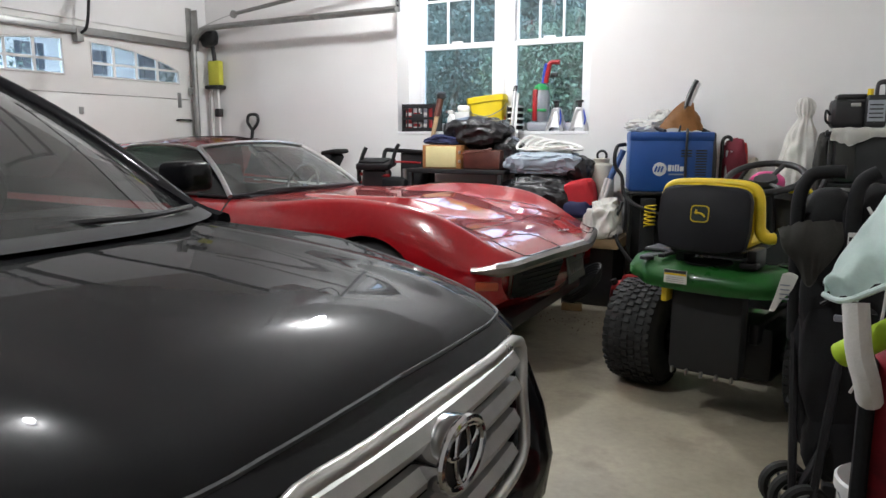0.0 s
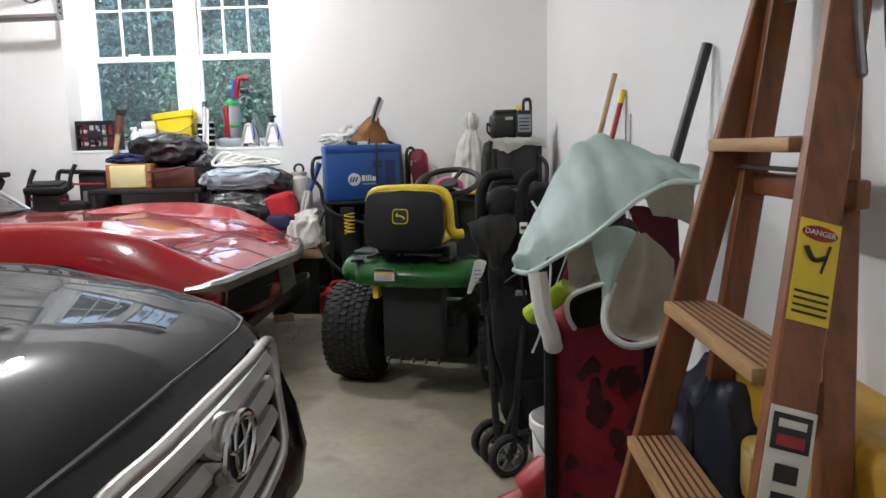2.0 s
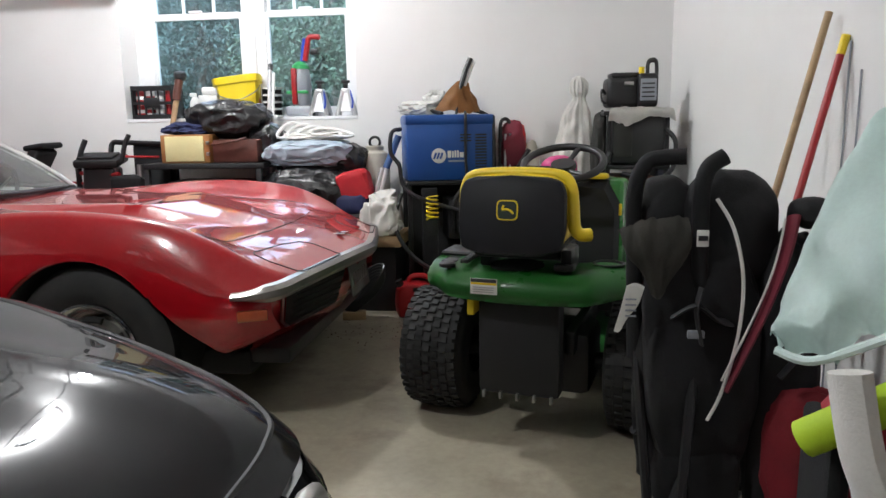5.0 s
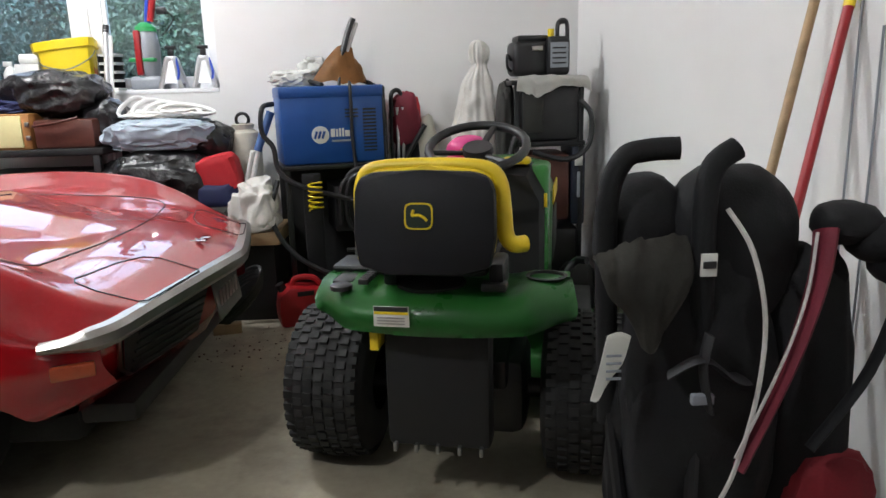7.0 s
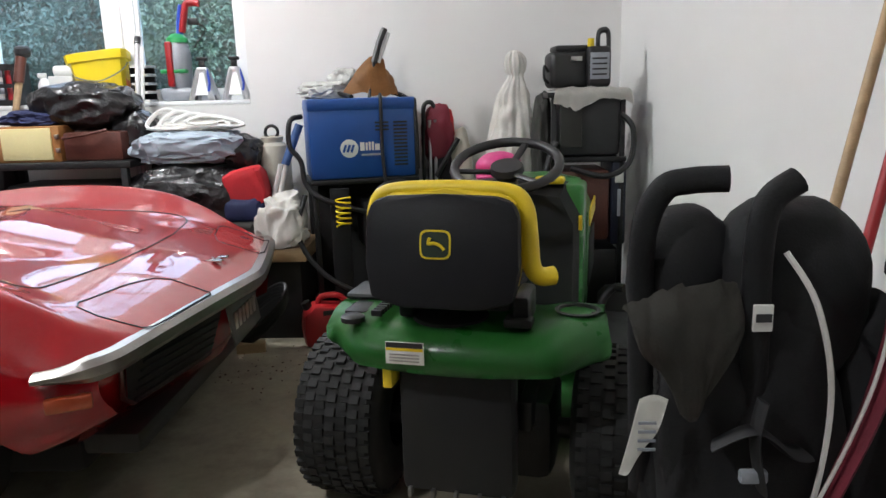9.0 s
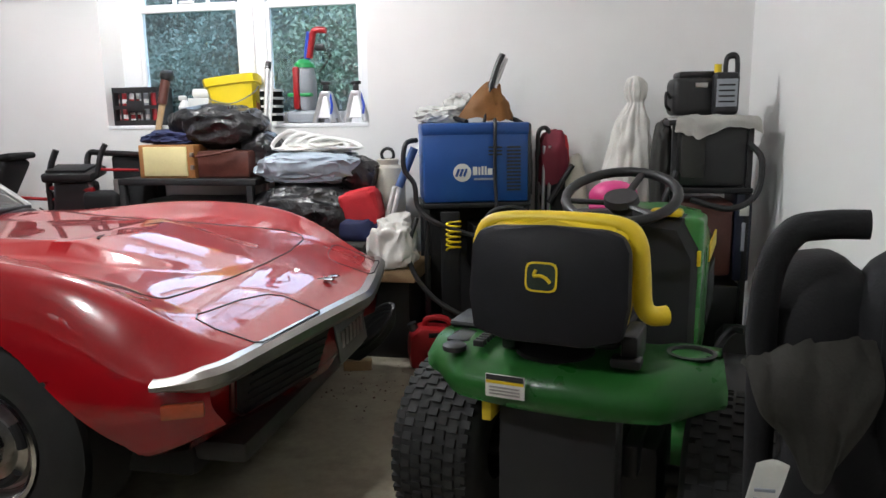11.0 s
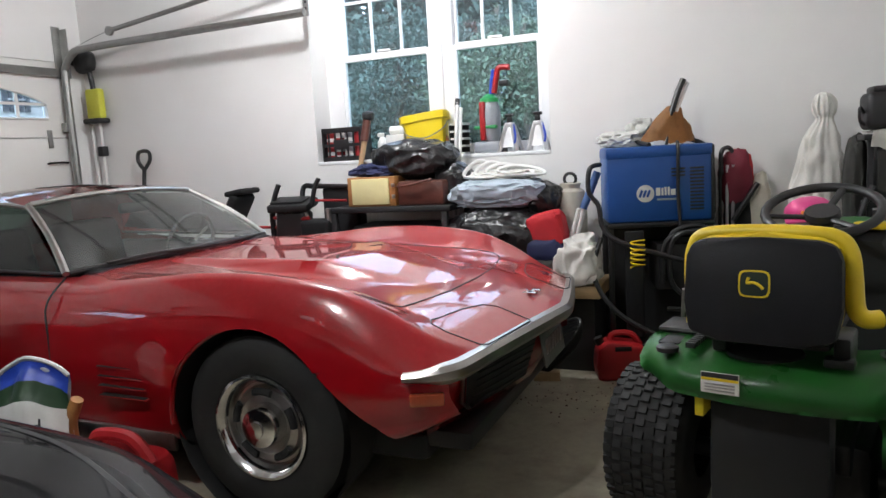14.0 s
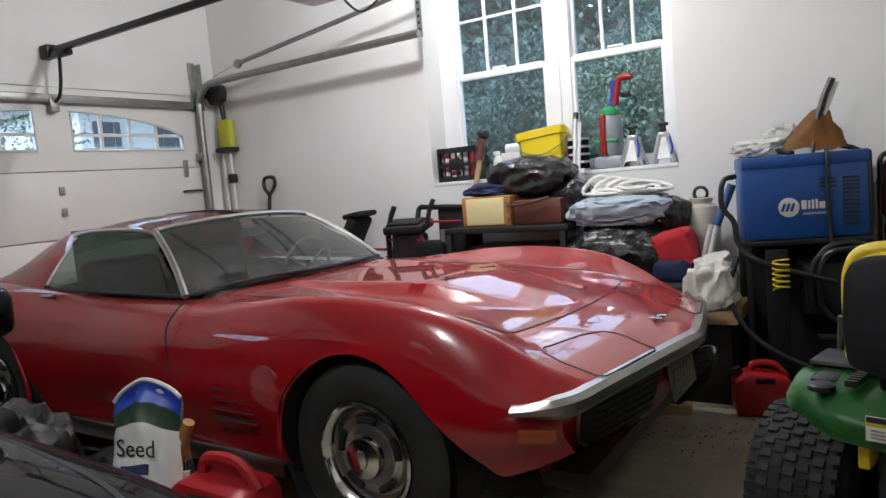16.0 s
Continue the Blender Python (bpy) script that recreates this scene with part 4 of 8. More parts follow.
    grille = part("grille", box(0.94, 0.98, SY - GH + 0.05, SY + GH - 0.05, GB, GT - 0.02, 0.01), DARK, car)
    part("grille_surround", tube(edge, 0.0125, 10, n=4, closed=True), SATIN, grille, "bright chrome grille surround")
    for z0, h in ((0.745, 0.04), (0.69, 0.042), (0.632, 0.044), (0.578, 0.034)):
        rings = []
        half = GH - 0.015 - 0.06 * smooth(0.70, 0.55, z0)
        for k in range(25):
            d = -half + 2 * half * k / 24
            x = front(d, z0) + 0.012
            y = SY + d
            rings.append([Vector((x, y, z0 - h / 2)), Vector((x + 0.020, y, z0 - h / 2 + 0.004)), Vector((x + 0.027, y, z0)), Vector((x + 0.014, y, z0 + h / 2)), Vector((x, y, z0 + h / 2))])
        part("grille_slat", loft(rings), SILVERP, grille, "silver painted slat")
    # round-cornered emblem ring, drawn as plain ovals
    ex = front(0, 0.70) + 0.058
    eb = part("emblem", lathe([(0.0, 0.0), (0.052, 0.0), (0.052, 0.006), (0.0, 0.008)], 28, Matrix.Translation((ex - 0.012, SY, 0.705)) @ rot(0, 90, 0) @ Matrix.Diagonal((1, 1.42, 1, 1))), BLKP, car, "oval chrome emblem on black")
    for ry, rz, oy, oz in ((0.076, 0.053, 0, 0), (0.024, 0.048, 0, 0), (0.056, 0.022, 0, 0.02)):
        ring = [(ex, SY + oy + ry * math.cos(a), 0.705 + oz + rz * math.sin(a)) for a in (2 * math.pi * k / 28 for k in range(28))]
        part("emblem_ring", tube(ring, 0.0075 if ry > 0.07 else 0.0045, 8, n=1, closed=True), CHROME, eb)
    part("emblem_rim", lathe([(0.050, -0.05), (0.058, -0.05), (0.058, 0.004), (0.050, 0.004)], 28, Matrix.Translation((ex - 0.006, SY, 0.705)) @ rot(0, 90, 0) @ Matrix.Diagonal((1, 1.42, 1, 1))), CHROME, eb)
    # head lamps
    for s in (1, -1):
        rows = []
        for k in range(15):
            t = k / 14
            d = 0.40 + 0.47 * t
            top_x, bot_x = 0.985 - 0.0 * t, 1.03
            zt = lerp_table(SROWS, 0.97)[0] - 0.02 - 0.03 * t - 0.015 * t * t
            hgt = 0.125 * (1 - 0.55 * t) * smooth(-0.2, 0.15, t)
            x = front(d, 0.75) + 0.004
            rows.append([Vector((x - 0.05, SY + s * d, zt + 0.012)), Vector((x - 0.012, SY + s * d, zt)), Vector((x + 0.006, SY + s * d, zt - hgt * 0.5)), Vector((x + 0.002, SY + s * d, zt - hgt))])
        lamp = part("head_lamp", loft(rows, caps=False, closed=False), LENS, car, "clear swept-back head lamp")
        lamp_in = [Vector((p.x - 0.012, p.y, p.z)) for p in [r[2] for r in rows]]
        part("reflector", tube(lamp_in, 0.028, 10, n=1), CHROME, lamp)
        part("hood_glint", tube([r[0] + Vector((0.0, 0, 0.001)) for r in rows], 0.006, 6, n=1), CHROME, lamp)
        part("fog_lamp", lathe([(0, 0.02), (0.04, 0.015), (0.055, 0.0)], 20, Matrix.Translation((front(0.62, 0.4) + 0.01, SY + s * 0.62, 0.40)) @ rot(0, 70, s * 30)), LENS, car)
    part("lower_grille", box(0.94, 1.008, SY - 0.42, SY + 0.42, 0.36, 0.47, 0.015), DARK, car)
    # cabin: windscreen, pillars, roof, side glass
    rings = []
    for k in range(17):
        u = -1 + k / 8
        a = abs(u)
        base = Vector((0.03 - 0.37 * a ** 2.2, SY + u * 0.78, 0.975 - 0.025 * a ** 2))
        top = Vector((-1.08 - 0.22 * a ** 2, SY + u * 0.62, 1.50 - 0.05 * a ** 2))
        rings.append([base.lerp(top, t / 8) + Vector((0.02, 0, 0.03)) * math.sin(math.pi * t / 8) for t in range(9)])
    g = part("windscreen", loft(rings, caps=False, closed=False), SUVGLASS, car, "raked tinted windscreen")
    g.visible_shadow = False
    part("cowl", loft([[r[0] + Vector((0.11, 0, -0.008)), r[0] + Vector((0.05, 0, 0.012)), r[0] + Vector((-0.02, 0, -0.006))] for r in rings], caps=False, closed=False), DARK, car)
    for s, r in ((-1, rings[0]), (1, rings[-1])):
        part("pillar", tube([p + Vector((-0.01, s * 0.02, 0.0)) for p in r], 0.032, 10, n=1), SUVP, car)
        part("pillar_foot", tube([r[0] + Vector((0.16, s * 0.0, -0.03)), r[0] + Vector((0.02, s * 0.02, -0.005)), r[1]], 0.028, 8), SUVP, car)
        part("roof_rail_trim", tube([r[-1] + Vector((-0.03, s * 0.03, 0.005)), Vector((-2.0, SY + s * 0.63, 1.50)), Vector((-3.1, SY + s * 0.60, 1.42))], 0.03, 8), SUVP, car)
        a, b, c, d = Vector((-0.42, SY + s * 0.82, 0.96)), r[-1], Vector((-3.0, SY + s * 0.61, 1.40)), Vector((-3.2, SY + s * 0.80, 0.985))
        rows = [[a.lerp(d, t / 6).lerp(b.lerp(c, t / 6), q / 3) for q in range(4)] for t in range(7)]
        g = part("side_window", loft(rows, caps=False, closed=False), SUVGLASS, car)
        part("door_mirror", box(-0.62, -0.46, SY + s * 0.99 - 0.09, SY + s * 0.99 + 0.05, 0.99, 1.10, 0.03, seg=3), SUVP, car)
    rr = []
    for x, zc, half in ((-1.08, 1.50, 0.62), (-1.5, 1.545, 0.63), (-2.1, 1.55, 0.63), (-2.8, 1.50, 0.61), (-3.2, 1.42, 0.58), (-3.5, 1.2, 0.6), (-3.56, 1.0, 0.66)):
        rr.append([Vector((x - (0.22 * abs(u) ** 2 if x > -1.2 else 0), SY + u * half, zc - 0.05 * abs(u) ** 2.4)) for u in [-1 + k / 6 for k in range(13)]])
    part("roof", loft(rr, caps=False, closed=False), SUVP, car, angle=60)
    part("dashboard", box(-0.75, -0.2, SY - 0.74, SY + 0.74, 0.72, 0.955, 0.06, seg=3), BLKP, car)
    part("cabin_floor", box(-3.2, -0.2, SY - 0.72, SY + 0.72, 0.30, 0.40), DARK, car, smooth=False)
    for s in (1, -1):
        st = part("seat", box(-1.75, -1.25, SY + s * 0.36 - 0.25, SY + s * 0.36 + 0.25, 0.55, 0.70, 0.06, seg=3), VINYL, car)
        part("backrest", box(-1.9, -1.72, SY + s * 0.36 - 0.25, SY + s * 0.36 + 0.25, 0.62, 1.2, 0.06, turn=rot(0, -10, 0), seg=3), VINYL, st)
        part("head_rest", box(-1.93, -1.82, SY + s * 0.36 - 0.13, SY + s * 0.36 + 0.13, 1.18, 1.36, 0.05, seg=3), VINYL, st)
    wl = [(-0.98 + 0.07 * math.sin(a), SY + 0.37 + 0.19 * math.cos(a), 0.98 + 0.17 * math.sin(a)) for a in (2 * math.pi * k / 16 for k in range(16))]
    part("steering_wheel", tube(wl, 0.015, 8, n=2, closed=True), BLKP, car)
    for s, y0 in ((1, 0.05), (1, -0.5)):
        part("wiper", tube([(0.06 - 0.1, SY + y0, 0.99), (0.02, SY + y0 + 0.25, 0.992), (-0.08, SY + y0 + 0.5, 0.99)], 0.008, 6), BLKP, car)
    return car


SATIN = mat("satin_silver", (0.62, 0.61, 0.58), 0.3, 0.75, var=0.06, scale=12, fine=200, bump=0.02)
SILVERP = mat("silver_paint", (0.46, 0.45, 0.43), 0.38, 0.5, var=0.08, scale=20, fine=300, bump=0.03)
LENS = mat("clear_lens", (0.42, 0.43, 0.44), 0.12, 0.3, var=0.1, scale=12, fine=90, bump=0.05, coat=0.8)
crossover()


# ---- outdoors ----
GRASS = mat("grass", (0.06, 0.10, 0.03), 0.9, var=0.35, scale=3, fine=40, bump=0.4)
LEAF = mat("leaf", (0.030, 0.072, 0.066), 0.6, var=0.35, scale=1.3, fine=12, bump=0)
LEAF2 = mat("pale_leaf", (0.055, 0.10, 0.065), 0.6, var=0.4, scale=1.5, fine=12, bump=0)
BARK = mat("bark", (0.10, 0.085, 0.07), 0.9, var=0.3, scale=8, fine=40, bump=0.5, bump_dist=0.01)
DRIVE = mat("asphalt", (0.05, 0.05, 0.05), 0.85, var=0.2, scale=6, fine=80, bump=0.3)
single("ground", box(-400, 400, -400, 400, -0.6, -0.16), GRASS, "grassy ground around the house", kind="structure", smooth=False)
single("driveway", box(-20, XW - 0.21, -7.5, 0.4, -0.16, -0.1), DRIVE, "dark asphalt driveway", kind="structure", smooth=False)


def leaves(rng, centre, size, count, bm, leaf=0.16):
    for _ in range(count):
        while True:
            p = Vector((rng.uniform(-1, 1), rng.uniform(-1, 1), rng.uniform(-1, 1)))
            if 0.15 < p.length < 1:
                break
        k = noise.noise(p * 2.2 + Vector(centre)) * 0.5 + 1
        c = Vector(centre) + Vector((p.x * size[0], p.y * size[1], p.z * size[2])) * k
        m = Euler((rng.uniform(-1.2, 1.2), rng.uniform(-1.2, 1.2), rng.uniform(0, 6.28))).to_matrix()
        a, b = leaf * rng.uniform(0.6, 1.3), leaf * rng.uniform(0.3, 0.6)
        bm.faces.new([bm.verts.new(c + m @ Vector(q)) for q in ((-a, 0, 0), (0, -b, 0.02), (a, 0, 0), (0, b, 0.02))])


def tree(x, y, h, r, seed, material=None):
    rng = random.Random(seed)
    t = thing("tree", "leafy broadleaf tree with a grey trunk", "tree", (x, y, -0.16), group="trees behind the window")
    part("trunk", tube([(x, y, -0.2), (x + rng.uniform(-.1, .1), y, h * 0.3), (x + rng.uniform(-.25, .25), y, h * 0.6), (x, y, h * 0.9)], (r, r * 0.35), 10), BARK, t)
    bm = bmesh.new()
    for k in range(9):
        a = rng.uniform(0, 6.28)
        z = h * rng.uniform(0.25, 0.9)
        w = 1.5 * (1.1 - abs(z / h - 0.45))
        c = (x + math.cos(a) * w * 0.8, y + math.sin(a) * w * 0.8, z)
        if k < 5:
            part("limb", tube([(x, y, z * 0.75), ((x + c[0]) / 2, (y + c[1]) / 2, z * 0.9), c], (r * 0.35, 0.02), 6), BARK, t)
        leaves(rng, c, (w, w, 0.75), 800, bm, 0.075)
    part("crown", bm, material or LEAF, t, smooth=False)


for i, (x, y, h, r) in enumerate(((-7.5, 11, 5.6, .14), (-5.2, 13, 6.2, .17), (-3.4, 9.5, 5.0, .11), (-1.4, 12, 5.8, .15), (0.6, 10, 5.2, .1), (2.0, 13.5, 6.2, .16), (-9.5, 15, 6.5, .18), (-0.6, 16, 6.8, .18), (-4.2, 17, 7.0, .2), (4.2, 16, 6.5, .2), (-12, 13, 6, .16), (-6.5, 17, 7, .2))):
    tree(x, y + 2, h * 0.92, r, 40 + i, LEAF2 if i in (2, 4) else LEAF)
rng = random.Random(5)
bm = bmesh.new()
for k in range(34):
    x = -14 + k * 0.6
    leaves(rng, (x, 8.5 + rng.uniform(-1.2, 2.5), 0.4), (0.8, 0.7, 0.75), 200, bm, 0.09)
single("shrub_bank", bm, LEAF2, "bank of low leafy shrubs outside", "shrubs", kind="stuff", smooth=False)
bm = bmesh.new()
for k in range(360):
    leaves(rng, (-26 + (k * 0.5) % 45, 21 + rng.uniform(-1, 1.5), 0.4 + 2.3 * (k // 90) + rng.uniform(0, 2.2)), (1.5, 1.0, 1.4), 420, bm, 0.24)
single("far_woods", bm, LEAF, "dense dark woods behind the garden", "woods", kind="stuff", smooth=False)
for k, (yy, zz) in enumerate(((4.3, 2.2), (6.5, 0.8), (-0.8, 1.5), (9.5, 0.8), (1.2, 1.9))):
    bm = bmesh.new()
    leaves(rng, (-15 - k % 2 * 2, yy, zz), (1.0, 1.3, 0.8 + zz * 0.6), 1500, bm, 0.065)
    single("bush", bm, LEAF2 if k % 2 else LEAF, "round leafy bush beside the drive", "bush", smooth=False)

SIDING = mat("white_siding", (0.46, 0.47, 0.48), 0.6, var=0.04, scale=2, fine=40, bump=0.1)
SLATE = mat("dark_window", (0.05, 0.06, 0.08), 0.15, var=0.2, bump=0)
SHINGLE = mat("roof_shingle", (0.12, 0.11, 0.11), 0.85, var=0.3, scale=4, fine=30, bump=0.4)
hs = thing("house", "white clapboard house across the drive", "house", (-29, 18, -0.16))
part("wall", box(-33, -26, 11.8, 26, -0.2, 5.6), SIDING, hs, smooth=False)
for k in range(18):
    part("clapboard", box(-26, -25.97, 11.8, 26, 0.2 + k * 0.3, 0.215 + k * 0.3), SIDING, hs, smooth=False)
part("roof", prism([(-34, 5.5), (-25.4, 5.5), (-29.5, 8.6)], 15.0, Matrix(((1, 0, 0, 0), (0, 0, 1, 11.4), (0, 1, 0, 0), (0, 0, 0, 1)))), SHINGLE, hs, smooth=False)
for zz in (0.9, 3.85):
    for yy in (12.6, 15.5, 18.4, 21.3, 24.0):
        w = part("window", box(-26.02, -25.94, yy, yy + 0.6, zz, zz + 1.0), SLATE, hs, smooth=False)
        part("frame", box(-25.96, -25.9, yy - 0.08, yy + 0.68, zz + 0.47, zz + 0.53), SIDING, w, smooth=False)
        part("shutter", box(-25.99, -25.92, yy - 0.28, yy - 0.06, zz, zz + 1.0), SLATE, w, smooth=False)
        part("shutter", box(-25.99, -25.92, yy + 0.66, yy + 0.88, zz, zz + 1.0), SLATE, w, smooth=False)

# ---- lawn tractor ----
DECKM = mat("dark_grey_plastic", (0.008, 0.008, 0.009), 0.65, var=0.15, scale=8, fine=200, bump=0.15)
PINK = mat("pink_plastic", (0.60, 0.04, 0.20), 0.45, var=0.1, scale=8, fine=100, bump=0.05)


BADGEM = mat("badge_field", (0.006, 0.018, 0.008), 0.5, var=0.1, bump=0)
DKGREEN = mat("badge_green", (0.012, 0.045, 0.015), 0.5, var=0.1, bump=0)


def tractor():
    t = thing("lawn_tractor", "green and yellow lawn tractor with a black seat, parked", "lawn tractor", turn=pose(1.255, -2.06, 0, 0, 0, -13))
    for s in (-1, 1):
        m = Matrix.Translation((s * 0.40, 0, 0.258)) @ rot(0, 90 * s)
        prof = [(0.10, -0.13), (0.16, -0.135), (0.215, -0.125), (0.24, -0.10), (0.246, -0.05), (0.247, 0.05), (0.24, 0.10), (0.215, 0.125), (0.16, 0.135), (0.10, 0.12)]
        w = part("rear_wheel", lathe(prof, 40, m), RUBBER, t, "worn turf tyre")
        bm = bmesh.new()
        for k in range(40):
            a = 2 * math.pi * k / 40
            for j in range(7):
                aa = a + (math.pi / 40 if j % 2 else 0)
                off = abs(j - 3)
                mm = m @ rot(0, 0, math.degrees(aa)) @ Matrix.Translation((0.249 - 0.0012 * off ** 2, 0, (j - 3) * 0.0335)) @ rot(0, 0, 8 * (1 if j % 2 else -1)) @ Matrix.Diagonal((0.012, 0.023, 0.027, 1))
                bmesh.ops.create_cube(bm, size=1, matrix=mm)
        part("tread", bm, RUBBER, w, smooth=False)
        part("rim", lathe([(0.105, 0.10), (0.09, 0.06), (0.03, 0.05), (0.0, 0.06)], 24, m), YELLOW, w, "yellow wheel rim")
        part("axle", cyl((s * 0.1, 0, 0.258), (s * 0.34, 0, 0.258), 0.03, seg=12), BLKM, t)
        m = Matrix.Translation((s * 0.36, 1.18, 0.19)) @ rot(0, 90 * s)
        f = part("front_wheel", lathe([(0.08, -0.07), (0.15, -0.08), (0.185, -0.05), (0.19, 0.0), (0.185, 0.05), (0.15, 0.08), (0.08, 0.07)], 28, m), RUBBER, t)
        part("rim", lathe([(0.085, 0.06), (0.07, 0.03), (0.0, 0.03)], 20, m), YELLOW, f)
    # fender deck: rounded tray with a dropped rear apron
    rows = []
    for k in range(29):
        u = -1 + 2 * k / 28
        a = abs(u)
        x = 0.372 * math.copysign(1 - (1 - a) ** 1.0, u)
        rear = -0.43 + 0.10 * smooth(0.62, 1.0, a) + 0.05 * a * a
        top = 0.672 - 0.012 * a
        z_lip = 0.565 + 0.012 * a * a
        front = -0.10
        top += 0.016 * smooth(0.5, 0.75, a)
        rows.append([Vector((x * 0.985, rear + 0.02, z_lip)), Vector((x, rear + 0.002, z_lip + 0.02)), Vector((x, rear, z_lip + 0.05)), Vector((x * 0.985, rear + 0.015, top - 0.03)), Vector((x * 0.97, rear + 0.045, top - 0.008)), Vector((x * 0.955, rear + 0.09, top)), Vector((x * 0.94, -0.2, top + 0.004)), Vector((x * 0.935, front, top - 0.006)), Vector((x * 0.93, front + 0.10, top - 0.035)), Vector((x * 0.93, front + 0.24, top - 0.12)), Vector((x * 0.93, front + 0.34, top - 0.23))])
    bm = loft(rows, caps=False, closed=False)
    bmesh.ops.solidify(bm, geom=bm.faces[:], thickness=0.008)
    deck = part("fender_deck", bm, GREEN, t, "glossy green moulded fender", angle=60)
    for s in (-1, 1):
        part("step_board", box(min(s * 0.2, s * 0.42), max(s * 0.2, s * 0.42), 0.36, 0.86, 0.33, 0.36, 0.01), BLKP, t)
    part("seat_well", lathe([(0.0, 0.676), (0.095, 0.676), (0.10, 0.668)], 24, Matrix.Translation((-0.03, -0.26, 0))), DARK, deck)
    part("cup_holder", lathe([(0.05, 0.675), (0.058, 0.685), (0.048, 0.686), (0.045, 0.676), (0.0, 0.675)], 20, Matrix.Translation((0.285, -0.20, 0))), BLKP, deck)
    for k in range(9):
        part("lift_notch", box(-0.218, -0.19, -0.345 + k * 0.02, -0.335 + k * 0.02, 0.684, 0.70, 0.002), BLKP, deck)
    part("seat_latch", box(0.12, 0.19, -0.36, -0.31, 0.676, 0.70, 0.008), BLKP, deck)
    part("lift_lever_slot", box(-0.31, -0.25, -0.30, -0.16, 0.672, 0.682, 0.008), BLKP, deck)
    part("lever_plate", box(-0.345, -0.19, -0.20, -0.06, 0.68, 0.70, 0.01), BLKP, deck)
    part("fuel_cap", lathe([(0.0, 0.688), (0.024, 0.688), (0.03, 0.684), (0.03, 0.672)], 18, Matrix.Translation((-0.265, -0.35, 0))), BLKP, deck)
    part("seat_bracket", box(0.14, 0.18, -0.34, -0.2, 0.67, 0.75, 0.01), BLKM, t)
    part("seat_bracket", box(-0.16, -0.12, -0.30, -0.16, 0.67, 0.75, 0.01), BLKM, t)
    # warning label on the apron
    lb = part("warning_label", box(-0.15, -0.055, -0.4385, -0.4345, 0.60, 0.655, 0.001), LABELW, t, "white and yellow warning label")
    part("label_band", box(-0.148, -0.057, -0.440, -0.437, 0.642, 0.6545), INK, lb, smooth=False)
    part("label_stripe", box(-0.148, -0.057, -0.440, -0.437, 0.634, 0.641), YELLOW, lb, smooth=False)
    for k in range(3):
        part("text_bar", box(-0.14, -0.066, -0.440, -0.437, 0.607 + k * 0.008, 0.610 + k * 0.008), DULLCH, lb, smooth=False)
    # drawbar plate and rear guard
    part("rear_guard", box(-0.16, 0.14, -0.33, -0.24, 0.20, 0.58, 0.02), DECKM, t)
    for k in range(5):
        part("guard_fin", box(-0.14 + k * 0.062, -0.13 + k * 0.062, -0.345, -0.32, 0.19, 0.215, 0.002), STEEL, t)
    part("transaxle", box(-0.22, 0.22, -0.14, 0.14, 0.15, 0.40, 0.04), BLKM, t)
    part("frame_rail", box(-0.17, -0.13, -0.2, 1.3, 0.33, 0.42, 0.01), BLKM, t)
    part("frame_rail", box(0.13, 0.17, -0.2, 1.3, 0.33, 0.42, 0.01), BLKM, t)
    part("mower_deck", box(-0.46, 0.46, 0.30, 0.95, 0.10, 0.25, 0.06, seg=3), GREEN, t)
    part("axle_beam", box(-0.34, 0.34, 1.14, 1.22, 0.16, 0.22, 0.01), BLKM, t)
    part("tow_hook", box(-0.19, -0.165, -0.36, -0.2, 0.50, 0.59, 0.004), YELLOW, t)
    # seat
    sm = Matrix.Translation((-0.015, -0.36, 0.882)) @ rot(-7)
    outline = [(x * 0.97, y * 0.90) for x, y in [(-0.185, -0.14), (-0.20, -0.05), (-0.197, 0.09), (-0.18, 0.13), (-0.14, 0.145), (0.0, 0.15), (0.14, 0.145), (0.18, 0.13), (0.197, 0.09), (0.20, -0.05), (0.185, -0.14), (0.10, -0.165), (-0.10, -0.165)]]
    up = Matrix(((1, 0, 0, 0), (0, 0, 1, 0), (0, 1, 0, 0), (0, 0, 0, 1)))
    seat = part("seat", prism([(x * 0.955, y * 0.95 - 0.012) for x, y in outline], 0.045, sm @ Matrix.Translation((0, -0.055, 0)) @ up, bev=0.014), VINYL, t, "black vinyl seat back shell")
    rim = [sm @ Vector(p) for p in ((-0.178, 0.02, -0.12), (-0.187, 0.02, 0.02), (-0.182, 0.02, 0.085), (-0.155, 0.02, 0.118), (-0.07, 0.02, 0.128), (0.07, 0.02, 0.128), (0.155, 0.02, 0.118), (0.186, 0.02, 0.085), (0.196, 0.02, 0.02), (0.203, 0.02, -0.05), (0.222, 0.03, -0.075), (0.25, 0.05, -0.075))]
    part("cushion_rim", tube(rim, (0.017, 0.023), 12), YELLOW, seat, "rounded yellow vinyl rim")
    part("backrest_cushion", prism([(x * 0.95, y * 0.95) for x, y in outline], 0.05, sm @ Matrix.Translation((0, -0.008, 0)) @ up, bev=0.024), YELLOW, seat, "yellow vinyl cushion edge")
    part("cushion", box(-0.165, 0.13, -0.33, 0.06, 0.735, 0.80, 0.035, seg=3), YELLOW, seat)
    part("cushion_base", box(-0.17, 0.14, -0.35, 0.05, 0.71, 0.745, 0.02), VINYL, seat)
